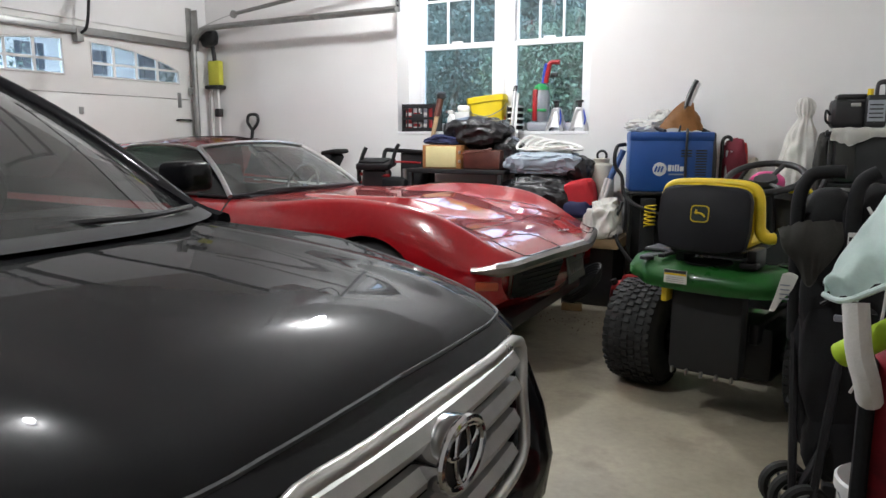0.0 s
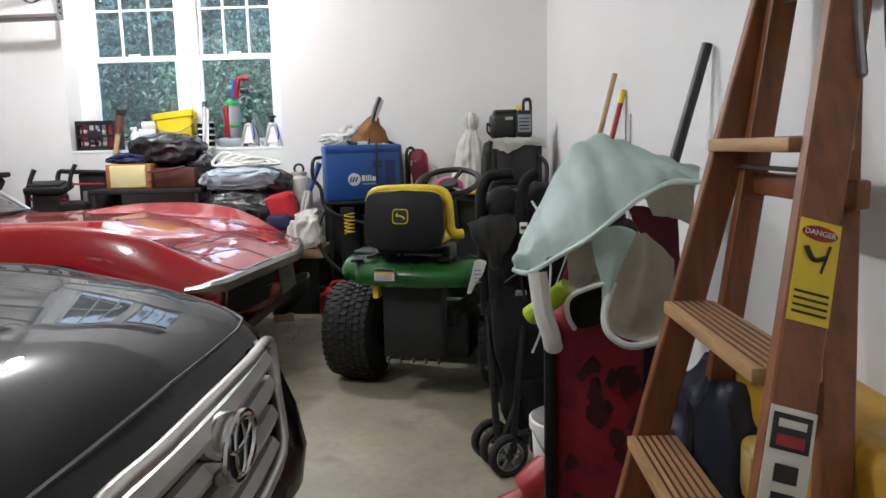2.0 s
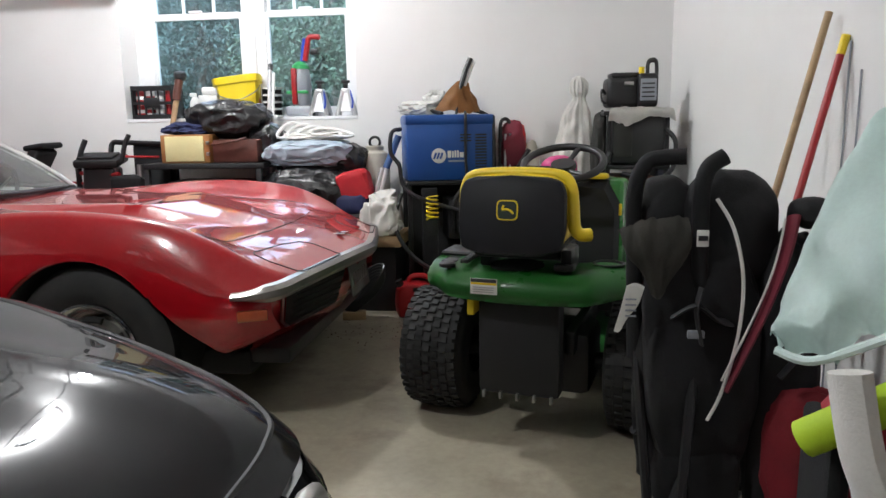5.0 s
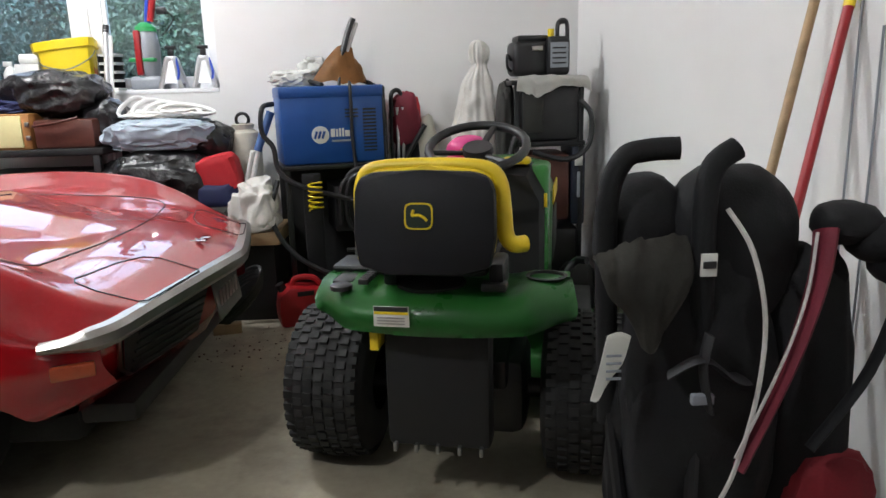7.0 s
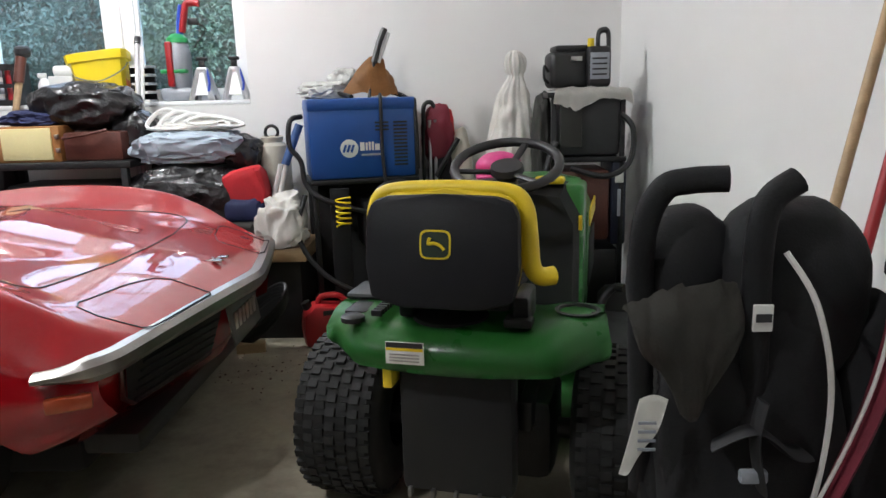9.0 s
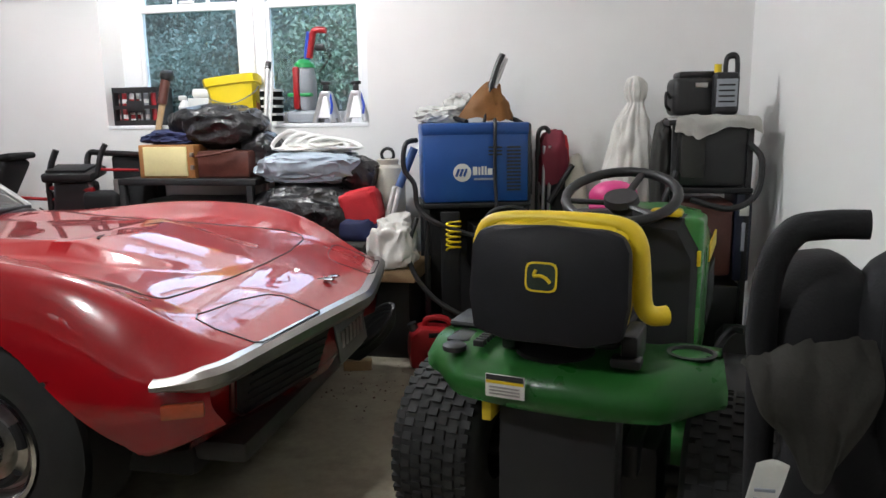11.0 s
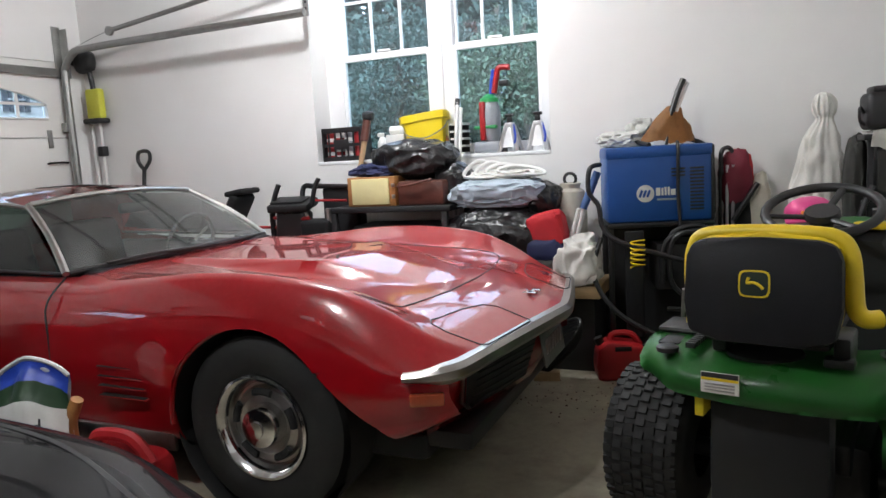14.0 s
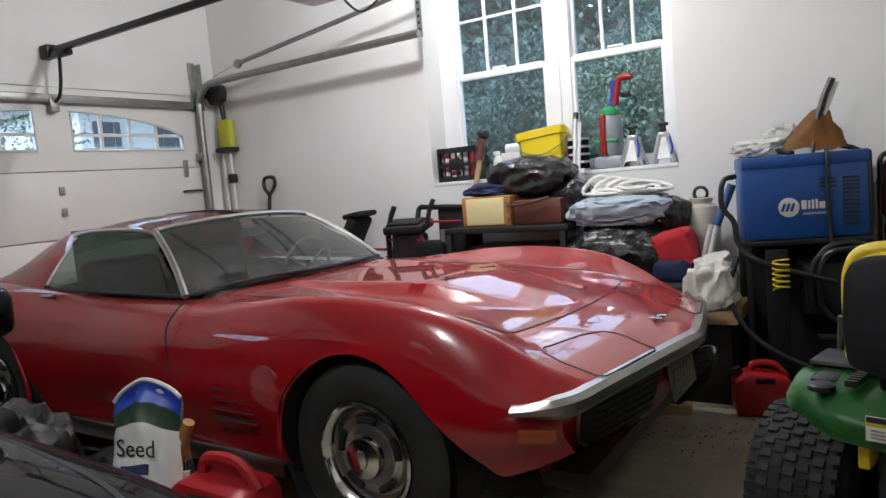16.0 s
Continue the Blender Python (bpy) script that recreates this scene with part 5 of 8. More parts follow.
    # emblem: rounded badge with a plain mark
    squircle = [(math.cos(a) * (abs(math.cos(a)) ** 5 + abs(math.sin(a)) ** 5) ** -0.2, math.sin(a) * (abs(math.cos(a)) ** 5 + abs(math.sin(a)) ** 5) ** -0.2) for a in (2 * math.pi * k / 32 for k in range(32))]
    bd = part("badge", prism([(x * 0.037, y * 0.034) for x, y in squircle], 0.0015, Matrix()), YELLOW, seat, smooth=False)
    bd.data.transform(sm @ Matrix.Translation((-0.01, -0.057, 0.0)) @ rot(90))
    bi = part("badge_field", prism([(x * 0.0325, y * 0.0295) for x, y in squircle], 0.0015, Matrix()), BADGEM, seat, smooth=False)
    bi.data.transform(sm @ Matrix.Translation((-0.01, -0.0585, 0.0)) @ rot(90))
    bk = part("badge_mark", tube([(-0.012, 0.016, 0), (-0.016, 0.002, 0), (-0.002, 0.003, 0), (0.012, -0.002, 0), (0.022, -0.012, 0)], 0.004, 6), YELLOW, seat)
    bk.data.transform(sm @ Matrix.Translation((-0.01, -0.060, 0.0)) @ rot(90))
    # steering
    part("steering_column", cyl((0.03, 0.42, 0.62), (0.03, 0.27, 0.99), 0.03, seg=12), BLKP, t)
    sw = Matrix.Translation((0.03, 0.25, 1.005)) @ rot(22)
    ring = [sw @ Vector((0.165 * math.cos(a), 0.165 * math.sin(a), 0)) for a in (2 * math.pi * k / 24 for k in range(24))]
    st = part("steering_wheel", tube(ring, 0.0155, 10, n=1, closed=True), BLKP, t, "black plastic steering wheel")
    part("hub", lathe([(0, 0.0), (0.05, 0.0), (0.055, -0.02), (0.03, -0.05)], 18, sw), BLKP, st)
    for a in (75, 195, 315):
        part("spoke", tube([sw @ Vector((0.03 * math.cos(radians(a)), 0.03 * math.sin(radians(a)), -0.02)), sw @ Vector((0.16 * math.cos(radians(a)), 0.16 * math.sin(radians(a)), 0))], 0.014, 8, n=1, flat=0.6), BLKP, st)
    # dash and hood
    part("dash", loft([[Vector((x, y, z)) for x, z in ((-0.25 * w, 0.36), (-0.25 * w, h - 0.1), (-0.20 * w, h - 0.01), (0, h + 0.01), (0.20 * w, h - 0.01), (0.25 * w, h - 0.1), (0.25 * w, 0.36))] for y, w, h in ((0.36, 0.92, 0.90), (0.40, 1.0, 0.935), (0.50, 1.02, 0.935), (0.56, 1.02, 0.925))]), DECKM, t, "dark grey plastic dashboard")
    part("side_cheek", box(0.185, 0.262, 0.395, 0.57, 0.50, 0.925, 0.018, seg=3), GREEN, t, "green moulded side cheek")
    part("cheek_label", box(0.192, 0.257, 0.390, 0.398, 0.775, 0.825, 0.002), YELLOW, t, "yellow stripe label")
    part("throttle", box(0.10, 0.2, 0.36, 0.42, 0.93, 0.955, 0.012), YELLOW, t)
    hood = part("hood", loft([[Vector((x, y, z)) for x, z in ((-0.25 * w, 0.45), (-0.255 * w, h - 0.12), (-0.21 * w, h - 0.02), (-0.08 * w, h + 0.006), (0.08 * w, h + 0.006), (0.21 * w, h - 0.02), (0.255 * w, h - 0.12), (0.25 * w, 0.45))] for y, w, h in ((0.565, 1.04, 0.925), (0.7, 1.04, 0.92), (1.0, 1.0, 0.90), (1.2, 0.95, 0.87), (1.33, 0.85, 0.80), (1.37, 0.75, 0.70))]), GREEN, t, "green plastic hood", angle=50)
    for s in (-1, 1):
        part("stripe", box(s * 0.266 - 0.004, s * 0.266 + 0.004, 0.66, 1.05, 0.74, 0.80, 0.003), YELLOW, hood)
        part("vent_panel", box(s * 0.262 - 0.004, s * 0.262 + 0.004, 0.7, 1.1, 0.50, 0.68, 0.004), DECKM, hood)
    part("pedal", tube([(0.3, 0.42, 0.37), (0.32, 0.46, 0.5), (0.36, 0.47, 0.56), (0.40, 0.44, 0.57)], 0.015, 8), BLKM, t)
    part("hand_lever", cyl((-0.34, 0.02, 0.62), (-0.32, -0.02, 0.78), 0.007, seg=8), STEEL, t)
    return t


tractor()
pb = thing("pink_cap", "pink cap with an orange patch, set behind the steering wheel", "cap", (1.33, -1.45, 0.93))
part("crown", blob((1.335, -1.44, 0.965), (0.085, 0.085, 0.055), 4, 0.05, sub=3, floor=0.935), PINK, pb)
part("brim", box(1.25, 1.36, -1.58, -1.46, 0.932, 0.942, 0.004), PINK, pb)
part("patch", box(1.30, 1.355, -1.532, -1.522, 0.945, 0.975, 0.004), mat("orange", (0.8, 0.25, 0.02), 0.5), pb)


# ---- materials of the loose things ----
BAG = mat("black_bin_bag", (0.012, 0.012, 0.013), 0.3, var=0.2, scale=12, fine=17, bump=0.9, bump_dist=0.022, coat=0.15)
WOODT = mat("pale_wood", (0.42, 0.28, 0.15), 0.55, var=0.2, scale=3, fine=40, bump=0.2, stretch=(1, 8, 8))
LADW = mat("red_brown_wood", (0.22, 0.072, 0.022), 0.4, var=0.3, scale=5, fine=60, bump=0.15, stretch=(9, 9, 0.8), coat=0.1)
STEPW = mat("step_wood", (0.40, 0.23, 0.10), 0.5, var=0.2, scale=6, fine=70, bump=0.2, stretch=(9, 1, 9))
BLUEP = mat("welder_blue", (0.008, 0.065, 0.26), 0.38, var=0.06, scale=4, fine=200, bump=0.08)
WHITEP = mat("white_plastic", (0.70, 0.70, 0.68), 0.4, var=0.06, scale=6, fine=120, bump=0.05, stain=(0.5, 0.46, 0.4), stain_amt=0.2)
YPL = mat("yellow_plastic", (0.80, 0.60, 0.015), 0.35, var=0.05, scale=5, fine=120, bump=0.05)
CREAM = mat("cream_panel", (0.72, 0.66, 0.34), 0.5, var=0.05, scale=6, fine=100, bump=0.05)
BROWN = mat("brown_leather", (0.10, 0.03, 0.02), 0.45, var=0.25, scale=8, fine=90, bump=0.2)
TAN = mat("tan_leather", (0.38, 0.17, 0.05), 0.6, var=0.2, scale=7, fine=90, bump=0.3)
GREYC = mat("grey_blue_cloth", (0.36, 0.43, 0.50), 0.85, var=0.12, scale=8, fine=200, bump=0.5, sheen=0.3)
WHITEC = mat("white_cloth", (0.66, 0.64, 0.60), 0.9, var=0.1, scale=8, fine=220, bump=0.5, sheen=0.2, stain=(0.45, 0.38, 0.28), stain_amt=0.35, stain_scale=7)
TEAL = mat("pale_teal_vinyl", (0.68, 0.82, 0.78), 0.45, var=0.08, scale=6, fine=160, bump=0.15)
SAND = mat("off_white_foam", (0.68, 0.62, 0.52), 0.8, var=0.12, scale=7, fine=200, bump=0.4, stain=(0.3, 0.27, 0.22), stain_amt=0.3, stain_scale=5)
REDC = mat("red_cloth", (0.46, 0.012, 0.02), 0.75, var=0.15, scale=8, fine=200, bump=0.3)
NAVY = mat("navy_cloth", (0.012, 0.018, 0.07), 0.8, var=0.2, scale=8, fine=200, bump=0.3)
MAROON = mat("maroon_cloth", (0.16, 0.010, 0.025), 0.7, var=0.2, scale=8, fine=200, bump=0.3)
BLKC = mat("black_cloth", (0.009, 0.009, 0.010), 0.75, var=0.3, scale=9, fine=220, bump=0.4, spec=0.3)
GREYF = mat("charcoal_cloth", (0.026, 0.025, 0.022), 0.8, var=0.25, scale=9, fine=220, bump=0.4)
LIME = mat("lime_foam", (0.42, 0.60, 0.02), 0.7, var=0.08, scale=9, fine=160, bump=0.2)
ALU = mat("aluminium", (0.62, 0.62, 0.63), 0.35, 0.85, var=0.1, scale=12, fine=160, bump=0.08)
BEIGE = mat("beige_paint", (0.52, 0.49, 0.41), 0.5, var=0.1, scale=6, fine=90, bump=0.1, stain=(0.3, 0.22, 0.14), stain_amt=0.3, stain_scale=9)
BLUE2 = mat("blue_plastic", (0.02, 0.06, 0.42), 0.4, var=0.1, scale=8, fine=120, bump=0.05)
LGREEN = mat("green_plastic", (0.02, 0.30, 0.08), 0.4, var=0.1, scale=8, fine=120, bump=0.05)
LGREY = mat("grey_plastic", (0.28, 0.30, 0.33), 0.35, var=0.08, scale=8, fine=120, bump=0.05)
REDB = mat("red_printed_cloth", (0.30, 0.008, 0.02), 0.7, var=0.2, scale=7, fine=180, bump=0.25, stain=(0.03, 0.004, 0.008), stain_amt=0.85, stain_scale=9)
POLY = mat("clear_plastic_bag", (0.55, 0.55, 0.52), 0.25, var=0.15, scale=10, fine=40, bump=0.6, bump_dist=0.008)
PAPER2 = mat("brown_card", (0.30, 0.20, 0.11), 0.8, var=0.1, scale=6, fine=90, bump=0.2)


def sheet(ctrl, name, material, parent, n=28, thick=0.006, wave=0.006, seed=1.0, label="", fold=0.0):
    """Draped cloth through a grid of control points."""
    cols = [spline(r, max(n // (len(r) - 1), 2)) for r in ctrl]
    rows = [spline([c[k] for c in cols], max(n // (len(cols) - 1), 2)) for k in range(len(cols[0]))]
    out = [[p + Vector((0.7, 0.5, 0.8)) * (wave * noise.noise(p * 16 + Vector((seed, 0, 0))) + wave * 1.6 * (0.5 - abs(noise.noise(Vector((p.x * 16 + p.y * 10, p.z * 3, seed)))) * 2)) for p in r] for r in rows]
    if fold:
        for i, r in enumerate(out):
            for j, p in enumerate(r):
                u, v = i / (len(out) - 1), j / (len(r) - 1)
                ph = 2 * math.pi * (4.2 * u + 0.9 * v + 0.25 * math.sin(3 * v + 5 * u))
                p.z += fold * (1 - 0.75 * v) * (abs(math.sin(ph)) ** 0.7 - 0.6)
                p.y -= 0.6 * fold * (1 - 0.75 * v) * math.cos(ph)
    bm = loft(out, caps=False, closed=False)
    bmesh.ops.solidify(bm, geom=bm.faces[:], thickness=thick)
    return part(name, bm, material, parent, label, angle=70)


# ---- along the window wall ----
sh = thing("shovel", "shovel with a black D-shaped grip leaning on the wall", "shovel", (-3.27, -0.16, 0))
part("shaft", cyl((-3.29, -0.20, 0.25), (-3.27, -0.06, 1.26), 0.016, seg=12), BLKP, sh)
part("grip", tube([(-3.27, -0.06, 1.25), (-3.33, -0.055, 1.32), (-3.325, -0.05, 1.385), (-3.27, -0.05, 1.40), (-3.215, -0.05, 1.385), (-3.21, -0.055, 1.32), (-3.27, -0.06, 1.25)], 0.015, 8, n=5), BLKP, sh)
part("blade", prism([(-0.12, 0.0), (0.12, 0.0), (0.12, 0.22), (0.05, 0.30), (-0.05, 0.30), (-0.12, 0.22)], 0.006, Matrix.Translation((-3.29, -0.235, 0.0)) @ rot(82)), STEEL, sh)

tr = thing("string_trimmer", "black string trimmer hanging upside down in the corner", "trimmer", (-3.78, -0.08, 1.1))
part("motor", blob((-3.73, -0.10, 2.13), (0.085, 0.06, 0.085), 2, 0.12, sub=3, square=0.7), BLKP, tr)
part("bracket", box(-3.87, -3.7, -0.12, -0.08, 2.11, 2.15, 0.01), BLKP, tr)
part("shaft", tube([(-3.72, -0.08, 2.08), (-3.70, -0.075, 1.9), (-3.72, -0.075, 1.78)], 0.02, 8), BLKP, tr)
part("body", box(-3.78, -3.63, -0.10, -0.03, 1.68, 1.92, 0.02), mat("yellow_green_plastic", (0.55, 0.55, 0.06), 0.45, var=0.1), tr, "yellow-green plastic body")
part("head", box(-3.8, -3.62, -0.13, -0.01, 1.645, 1.685, 0.015), BLKP, tr)
for k, dx in enumerate((-0.05, 0.04)):
    part("tube", cyl((-3.73 + dx, -0.06, 1.65), (-3.72 + dx, -0.06, 0.0), 0.015, seg=10), WHITEP, tr)
part("clamp", box(-3.72, -3.66, -0.09, -0.03, 1.38, 1.46, 0.008), BLKP, tr)

# folded exercise machine
ex = thing("exercise_machine", "black exercise machine with red bars and grips", "exercise machine", (-1.65, -0.3, 0))
part("console", box(-1.86, -1.56, -0.42, -0.22, 0.93, 0.985, 0.015, turn=rot(12, 0, 8)), BLKP, ex)
part("console_rest", box(-1.84, -1.6, -0.40, -0.26, 0.985, 1.0, 0.006, turn=rot(12, 0, 8)), DECKM, ex)
part("backboard", box(-1.55, -1.28, -0.2, -0.14, 0.45, 1.06, 0.02), BLKC, ex)
part("shroud", box(-1.83, -1.60, -0.38, -0.25, 0.66, 0.93, 0.03, turn=rot(0, 6, 4), seg=3), BLKP, ex)
part("seat_pad", box(-1.62, -1.40, -0.40, -0.24, 0.70, 0.86, 0.03, seg=3), BLKC, ex)
part("grip", tube([(-1.86, -0.36, 0.85), (-1.83, -0.36, 1.0), (-1.79, -0.35, 1.10)], 0.018, 8), BLKP, ex)
part("grip", tube([(-1.56, -0.32, 0.95), (-1.53, -0.31, 1.07), (-1.50, -0.30, 1.13)], 0.016, 8), BLKP, ex)
part("top_bar", tube([(-1.70, -0.22, 0.96), (-1.69, -0.2, 1.07), (-1.60, -0.2, 1.075), (-1.28, -0.2, 1.06)], 0.018, 8), BLKM, ex)
part("red_bar", tube([(-1.85, -0.36, 0.88), (-1.7, -0.36, 0.865), (-1.56, -0.36, 0.87)], 0.014, 8), REDP, ex)
part("red_bar", tube([(-1.52, -0.33, 0.985), (-1.28, -0.33, 0.98)], 0.008, 8, n=1), REDP, ex)
for x in (-1.87, -1.6, -1.42):
    part("upright", cyl((x, -0.34, 0.0), (x, -0.34, 0.93), 0.02, seg=10), STEEL if x > -1.7 else BLKM, ex)
part("floor_bar", box(-1.92, -1.36, -0.40, -0.28, 0.0, 0.05, 0.01), BLKM, ex)
part("long_bar", cyl((-2.2, -0.34, 0.82), (-1.6, -0.34, 0.80), 0.01, seg=8), REDP, ex)
fc = thing("weight_bench", "black padded weight bench, folded up on its post", "bench", (-2.2, -0.25, 0))
part("pad", box(-2.28, -2.20, -0.36, -0.14, 0.80, 1.06, 0.025, turn=rot(0, 32, 0), seg=3), BLKC, fc)
part("rest", box(-2.26, -2.10, -0.36, -0.14, 1.035, 1.075, 0.018, turn=rot(0, -8, 0), seg=3), BLKC, fc)
part("post", cyl((-2.26, -0.25, 0), (-2.26, -0.25, 0.85), 0.022, seg=12), BLKM, fc)
part("foot", box(-2.42, -2.08, -0.40, -0.10, 0, 0.03, 0.01), BLKM, fc)

tb = thing("side_table", "dark metal side table loaded with boxes and bags", "table", (-0.95, -0.25, 0))
part("tabletop", box(-1.33, -0.50, -0.46, -0.04, 0.905, 0.94, 0.006), DECKM, tb)
for x in (-1.31, -0.54):
    for y in (-0.44, -0.07):
        part("leg", box(x - 0.018, x + 0.018, y - 0.018, y + 0.018, 0, 0.905, 0.004), DECKM, tb)
part("shelf", box(-1.31, -0.54, -0.44, -0.07, 0.45, 0.47), DECKM, tb)
single("storage_bin", box(-1.22, -0.62, -0.40, -0.10, 0.47, 0.82, 0.03), BLKP, "black storage bin on the table shelf", "bin")
ct = thing("wooden_case", "small wooden case with a cream front panel", "box", (-1.05, -0.33, 0.94))
part("case", box(-1.225, -0.885, -0.40, -0.24, 0.94, 1.125, 0.006), TAN, ct)
part("front_panel", box(-1.19, -0.925, -0.412, -0.399, 0.952, 1.115, 0.004), CREAM, ct, "cream painted panel")
for z in (1.0, 1.07):
    part("latch", box(-0.905, -0.885, -0.415, -0.399, z - 0.012, z + 0.012, 0.003), DULLCH, ct)
tl = thing("tool_case", "dark red-brown tool case under a bin bag", "case", (-0.73, -0.28, 0.94))
part("case", box(-0.87, -0.56, -0.40, -0.14, 0.94, 1.09, 0.015), BROWN, tl)
part("handle", tube([(-0.86, -0.42, 1.06), (-0.74, -0.43, 1.075), (-0.62, -0.42, 1.10)], 0.008, 6), BROWN, tl)
single("bin_bag", blob((-0.82, -0.20, 1.22), (0.27, 0.17, 0.13), 7, 0.15, 2.2, 5, 0.85, 0.035, floor=1.09), BAG, "shiny black plastic bin bag, full", "bag")
single("bin_bag", blob((-0.57, -0.18, 1.06), (0.12, 0.14, 0.13), 9, 0.15, 2.6, 4, 0.85, 0.08, floor=0.941), BAG, "shiny black plastic bin bag, half full", "bag")
single("folded_cover", blob((-1.08, -0.24, 1.16), (0.17, 0.13, 0.045), 12, 0.25, 2.5, 4, 0.8, 0.08, floor=1.126), NAVY, "dark blue folded cloth lying on the case", "cloth")

# on the window sill
SZ = SILL + 0.004
cr = thing("milk_crate", "black plastic crate of red and white cans", "crate", (-1.49, 0.09, SZ))
x0, x1, y0, y1, z0, z1 = -1.645, -1.335, 0.006, 0.17, SZ, SZ + 0.232
part("base", box(x0, x1, y0, y1, z0, z0 + 0.012), BLKP, cr, smooth=False)
for yy in (y0, y1 - 0.008):
    for zz, h in ((z0 + 0.012, 0.02), (z0 + 0.10, 0.022), (z1 - 0.03, 0.03)):
        part("rail", box(x0, x1, yy, yy + 0.008, zz, zz + h), BLKP, cr, smooth=False)
    for k in range(7):
        xx = x0 + (x1 - x0 - 0.012) * k / 6
        part("slat", box(xx, xx + 0.012, yy + 0.001, yy + 0.007, z0 + 0.012, z1 - 0.001), BLKP, cr, smooth=False)
for xx in (x0, x1 - 0.008):
    part("end", box(xx, xx + 0.008, y0 + 0.008, y1 - 0.008, z0 + 0.012, z1), BLKP, cr, smooth=False)
part("grip_panel", box(-1.55, -1.43, y0 - 0.002, y0 + 0.004, z0 + 0.08, z0 + 0.15, 0.002), BLKP, cr)
for k in range(8):
    xx = x0 + 0.045 + (k % 4) * 0.072
    zz = z0 + 0.012 + (k // 4) * 0.095
    can = thing("paint_can", "small aerosol or paint can in the crate", "can", (xx, 0.07, zz), group="cans in the crate")
    part("can", lathe([(0.0, zz), (0.03, zz), (0.032, zz + 0.01), (0.032, zz + 0.08), (0.026, zz + 0.09), (0.0, zz + 0.092)], 16, Matrix.Translation((xx, 0.06, 0))), (REDP, WHITEP, LGREY, REDP)[k % 4], can)
    part("band", lathe([(0.0325, zz + 0.03), (0.0325, zz + 0.055)], 16, Matrix.Translation((xx, 0.06, 0))), (WHITEP, REDP)[k % 2], can)
bt = thing("wooden_club", "wooden handle with a black rubber head, leaning", "tool", (-1.33, -0.12, 0.94))
part("handle", tube([(-1.335, -0.13, 0.942), (-1.30, -0.05, 1.25), (-1.275, -0.01, 1.44)], (0.016, 0.022), 10), WOODT, bt)
part("sleeve", tube([(-1.285, -0.03, 1.36), (-1.268, 0.0, 1.50)], 0.028, 12, n=1), BROWN, bt)
part("head", lathe([(0.0, -0.03), (0.035, -0.028), (0.045, 0.0), (0.035, 0.025), (0.0, 0.03)], 18, Matrix.Translation((-1.262, 0.01, 1.53)) @ rot(20, 8)), BLKP, bt)
bo = thing("spray_bottle", "white plastic bottle with a pump top", "bottle", (-1.20, 0.08, SZ))
part("bottle", lathe([(0.0, SZ), (0.035, SZ), (0.037, SZ + 0.11), (0.02, SZ + 0.145), (0.014, SZ + 0.15), (0.0, SZ + 0.15)], 18, Matrix.Translation((-1.20, 0.08, 0))), WHITEP, bo)
part("pump", box(-1.235, -1.185, 0.07, 0.09, SZ + 0.15, SZ + 0.178, 0.006), WHITEP, bo)
single("paper_roll", cyl((-1.15, 0.12, SZ + 0.19), (-1.03, 0.12, SZ + 0.19), 0.03, seg=20), WHITEP, "white roll lying on a box", "roll")
single("white_box", box(-1.16, -1.02, 0.05, 0.17, SZ, SZ + 0.16, 0.004), WHITEP, "plain white box on the sill", "box")
bk = thing("yellow_bucket", "square yellow plastic bucket, tilted on the bags", "bucket", turn=pose(-0.845, 0.085, SZ + 0.012, -6, -7, 14))
rings = []
for z, a in ((0.0, 0.105), (0.16, 0.125), (0.20, 0.13), (0.202, 0.142), (0.245, 0.146), (0.248, 0.138), (0.21, 0.128), (0.02, 0.10)):
    ring = []
    for k in range(24):
        t = 2 * math.pi * k / 24
        c, s = math.cos(t), math.sin(t)
        q = (abs(c) ** 5 + abs(s) ** 5) ** (-1 / 5)
        ring.append(Vector((c * q * a * 1.15, s * q * a * 0.80, z * 1.08)))
    rings.append(ring)
part("bucket", loft(rings), YPL, bk)
part("bail", tube([(-0.15, 0, 0.2), (-0.12, -0.1, 0.14), (0.0, -0.115, 0.10), (0.12, -0.1, 0.14), (0.15, 0, 0.2)], 0.004, 6), STEEL, bk)
part("label", box(0.128, 0.134, -0.05, 0.05, 0.05, 0.14, 0.001), mat("orange_label", (0.6, 0.15, 0.03), 0.5), bk)
rk = thing("wire_rack", "white wire rack with dark cartons", "rack", (-0.62, 0.08, SZ))
for k in range(5):
    part("shelf", box(-0.672, -0.575, 0.03, 0.15, SZ + k * 0.048, SZ + 0.014 + k * 0.048), WHITEP, rk, smooth=False)
part("back", box(-0.668, -0.58, 0.14, 0.146, SZ, SZ + 0.2), BLKP, rk, smooth=False)
part("side", box(-0.676, -0.670, 0.03, 0.15, SZ, SZ + 0.206), BLKP, rk, smooth=False)
pl = thing("metal_pole", "bright aluminium pole leaning on the window", "pole", (-0.52, -0.5, 0))
part("pole", cyl((-0.52, -0.52, 0.0), (-0.585, -0.03, 1.56), 0.014, seg=12), ALU, pl)
part("pole", cyl((-0.50, -0.52, 0.0), (-0.560, -0.03, 1.53), 0.010, seg=12), WHITEP, pl)
part("cap", cyl((-0.5845, -0.034, 1.545), (-0.587, -0.012, 1.585), 0.017, seg=12), BLKP, pl)

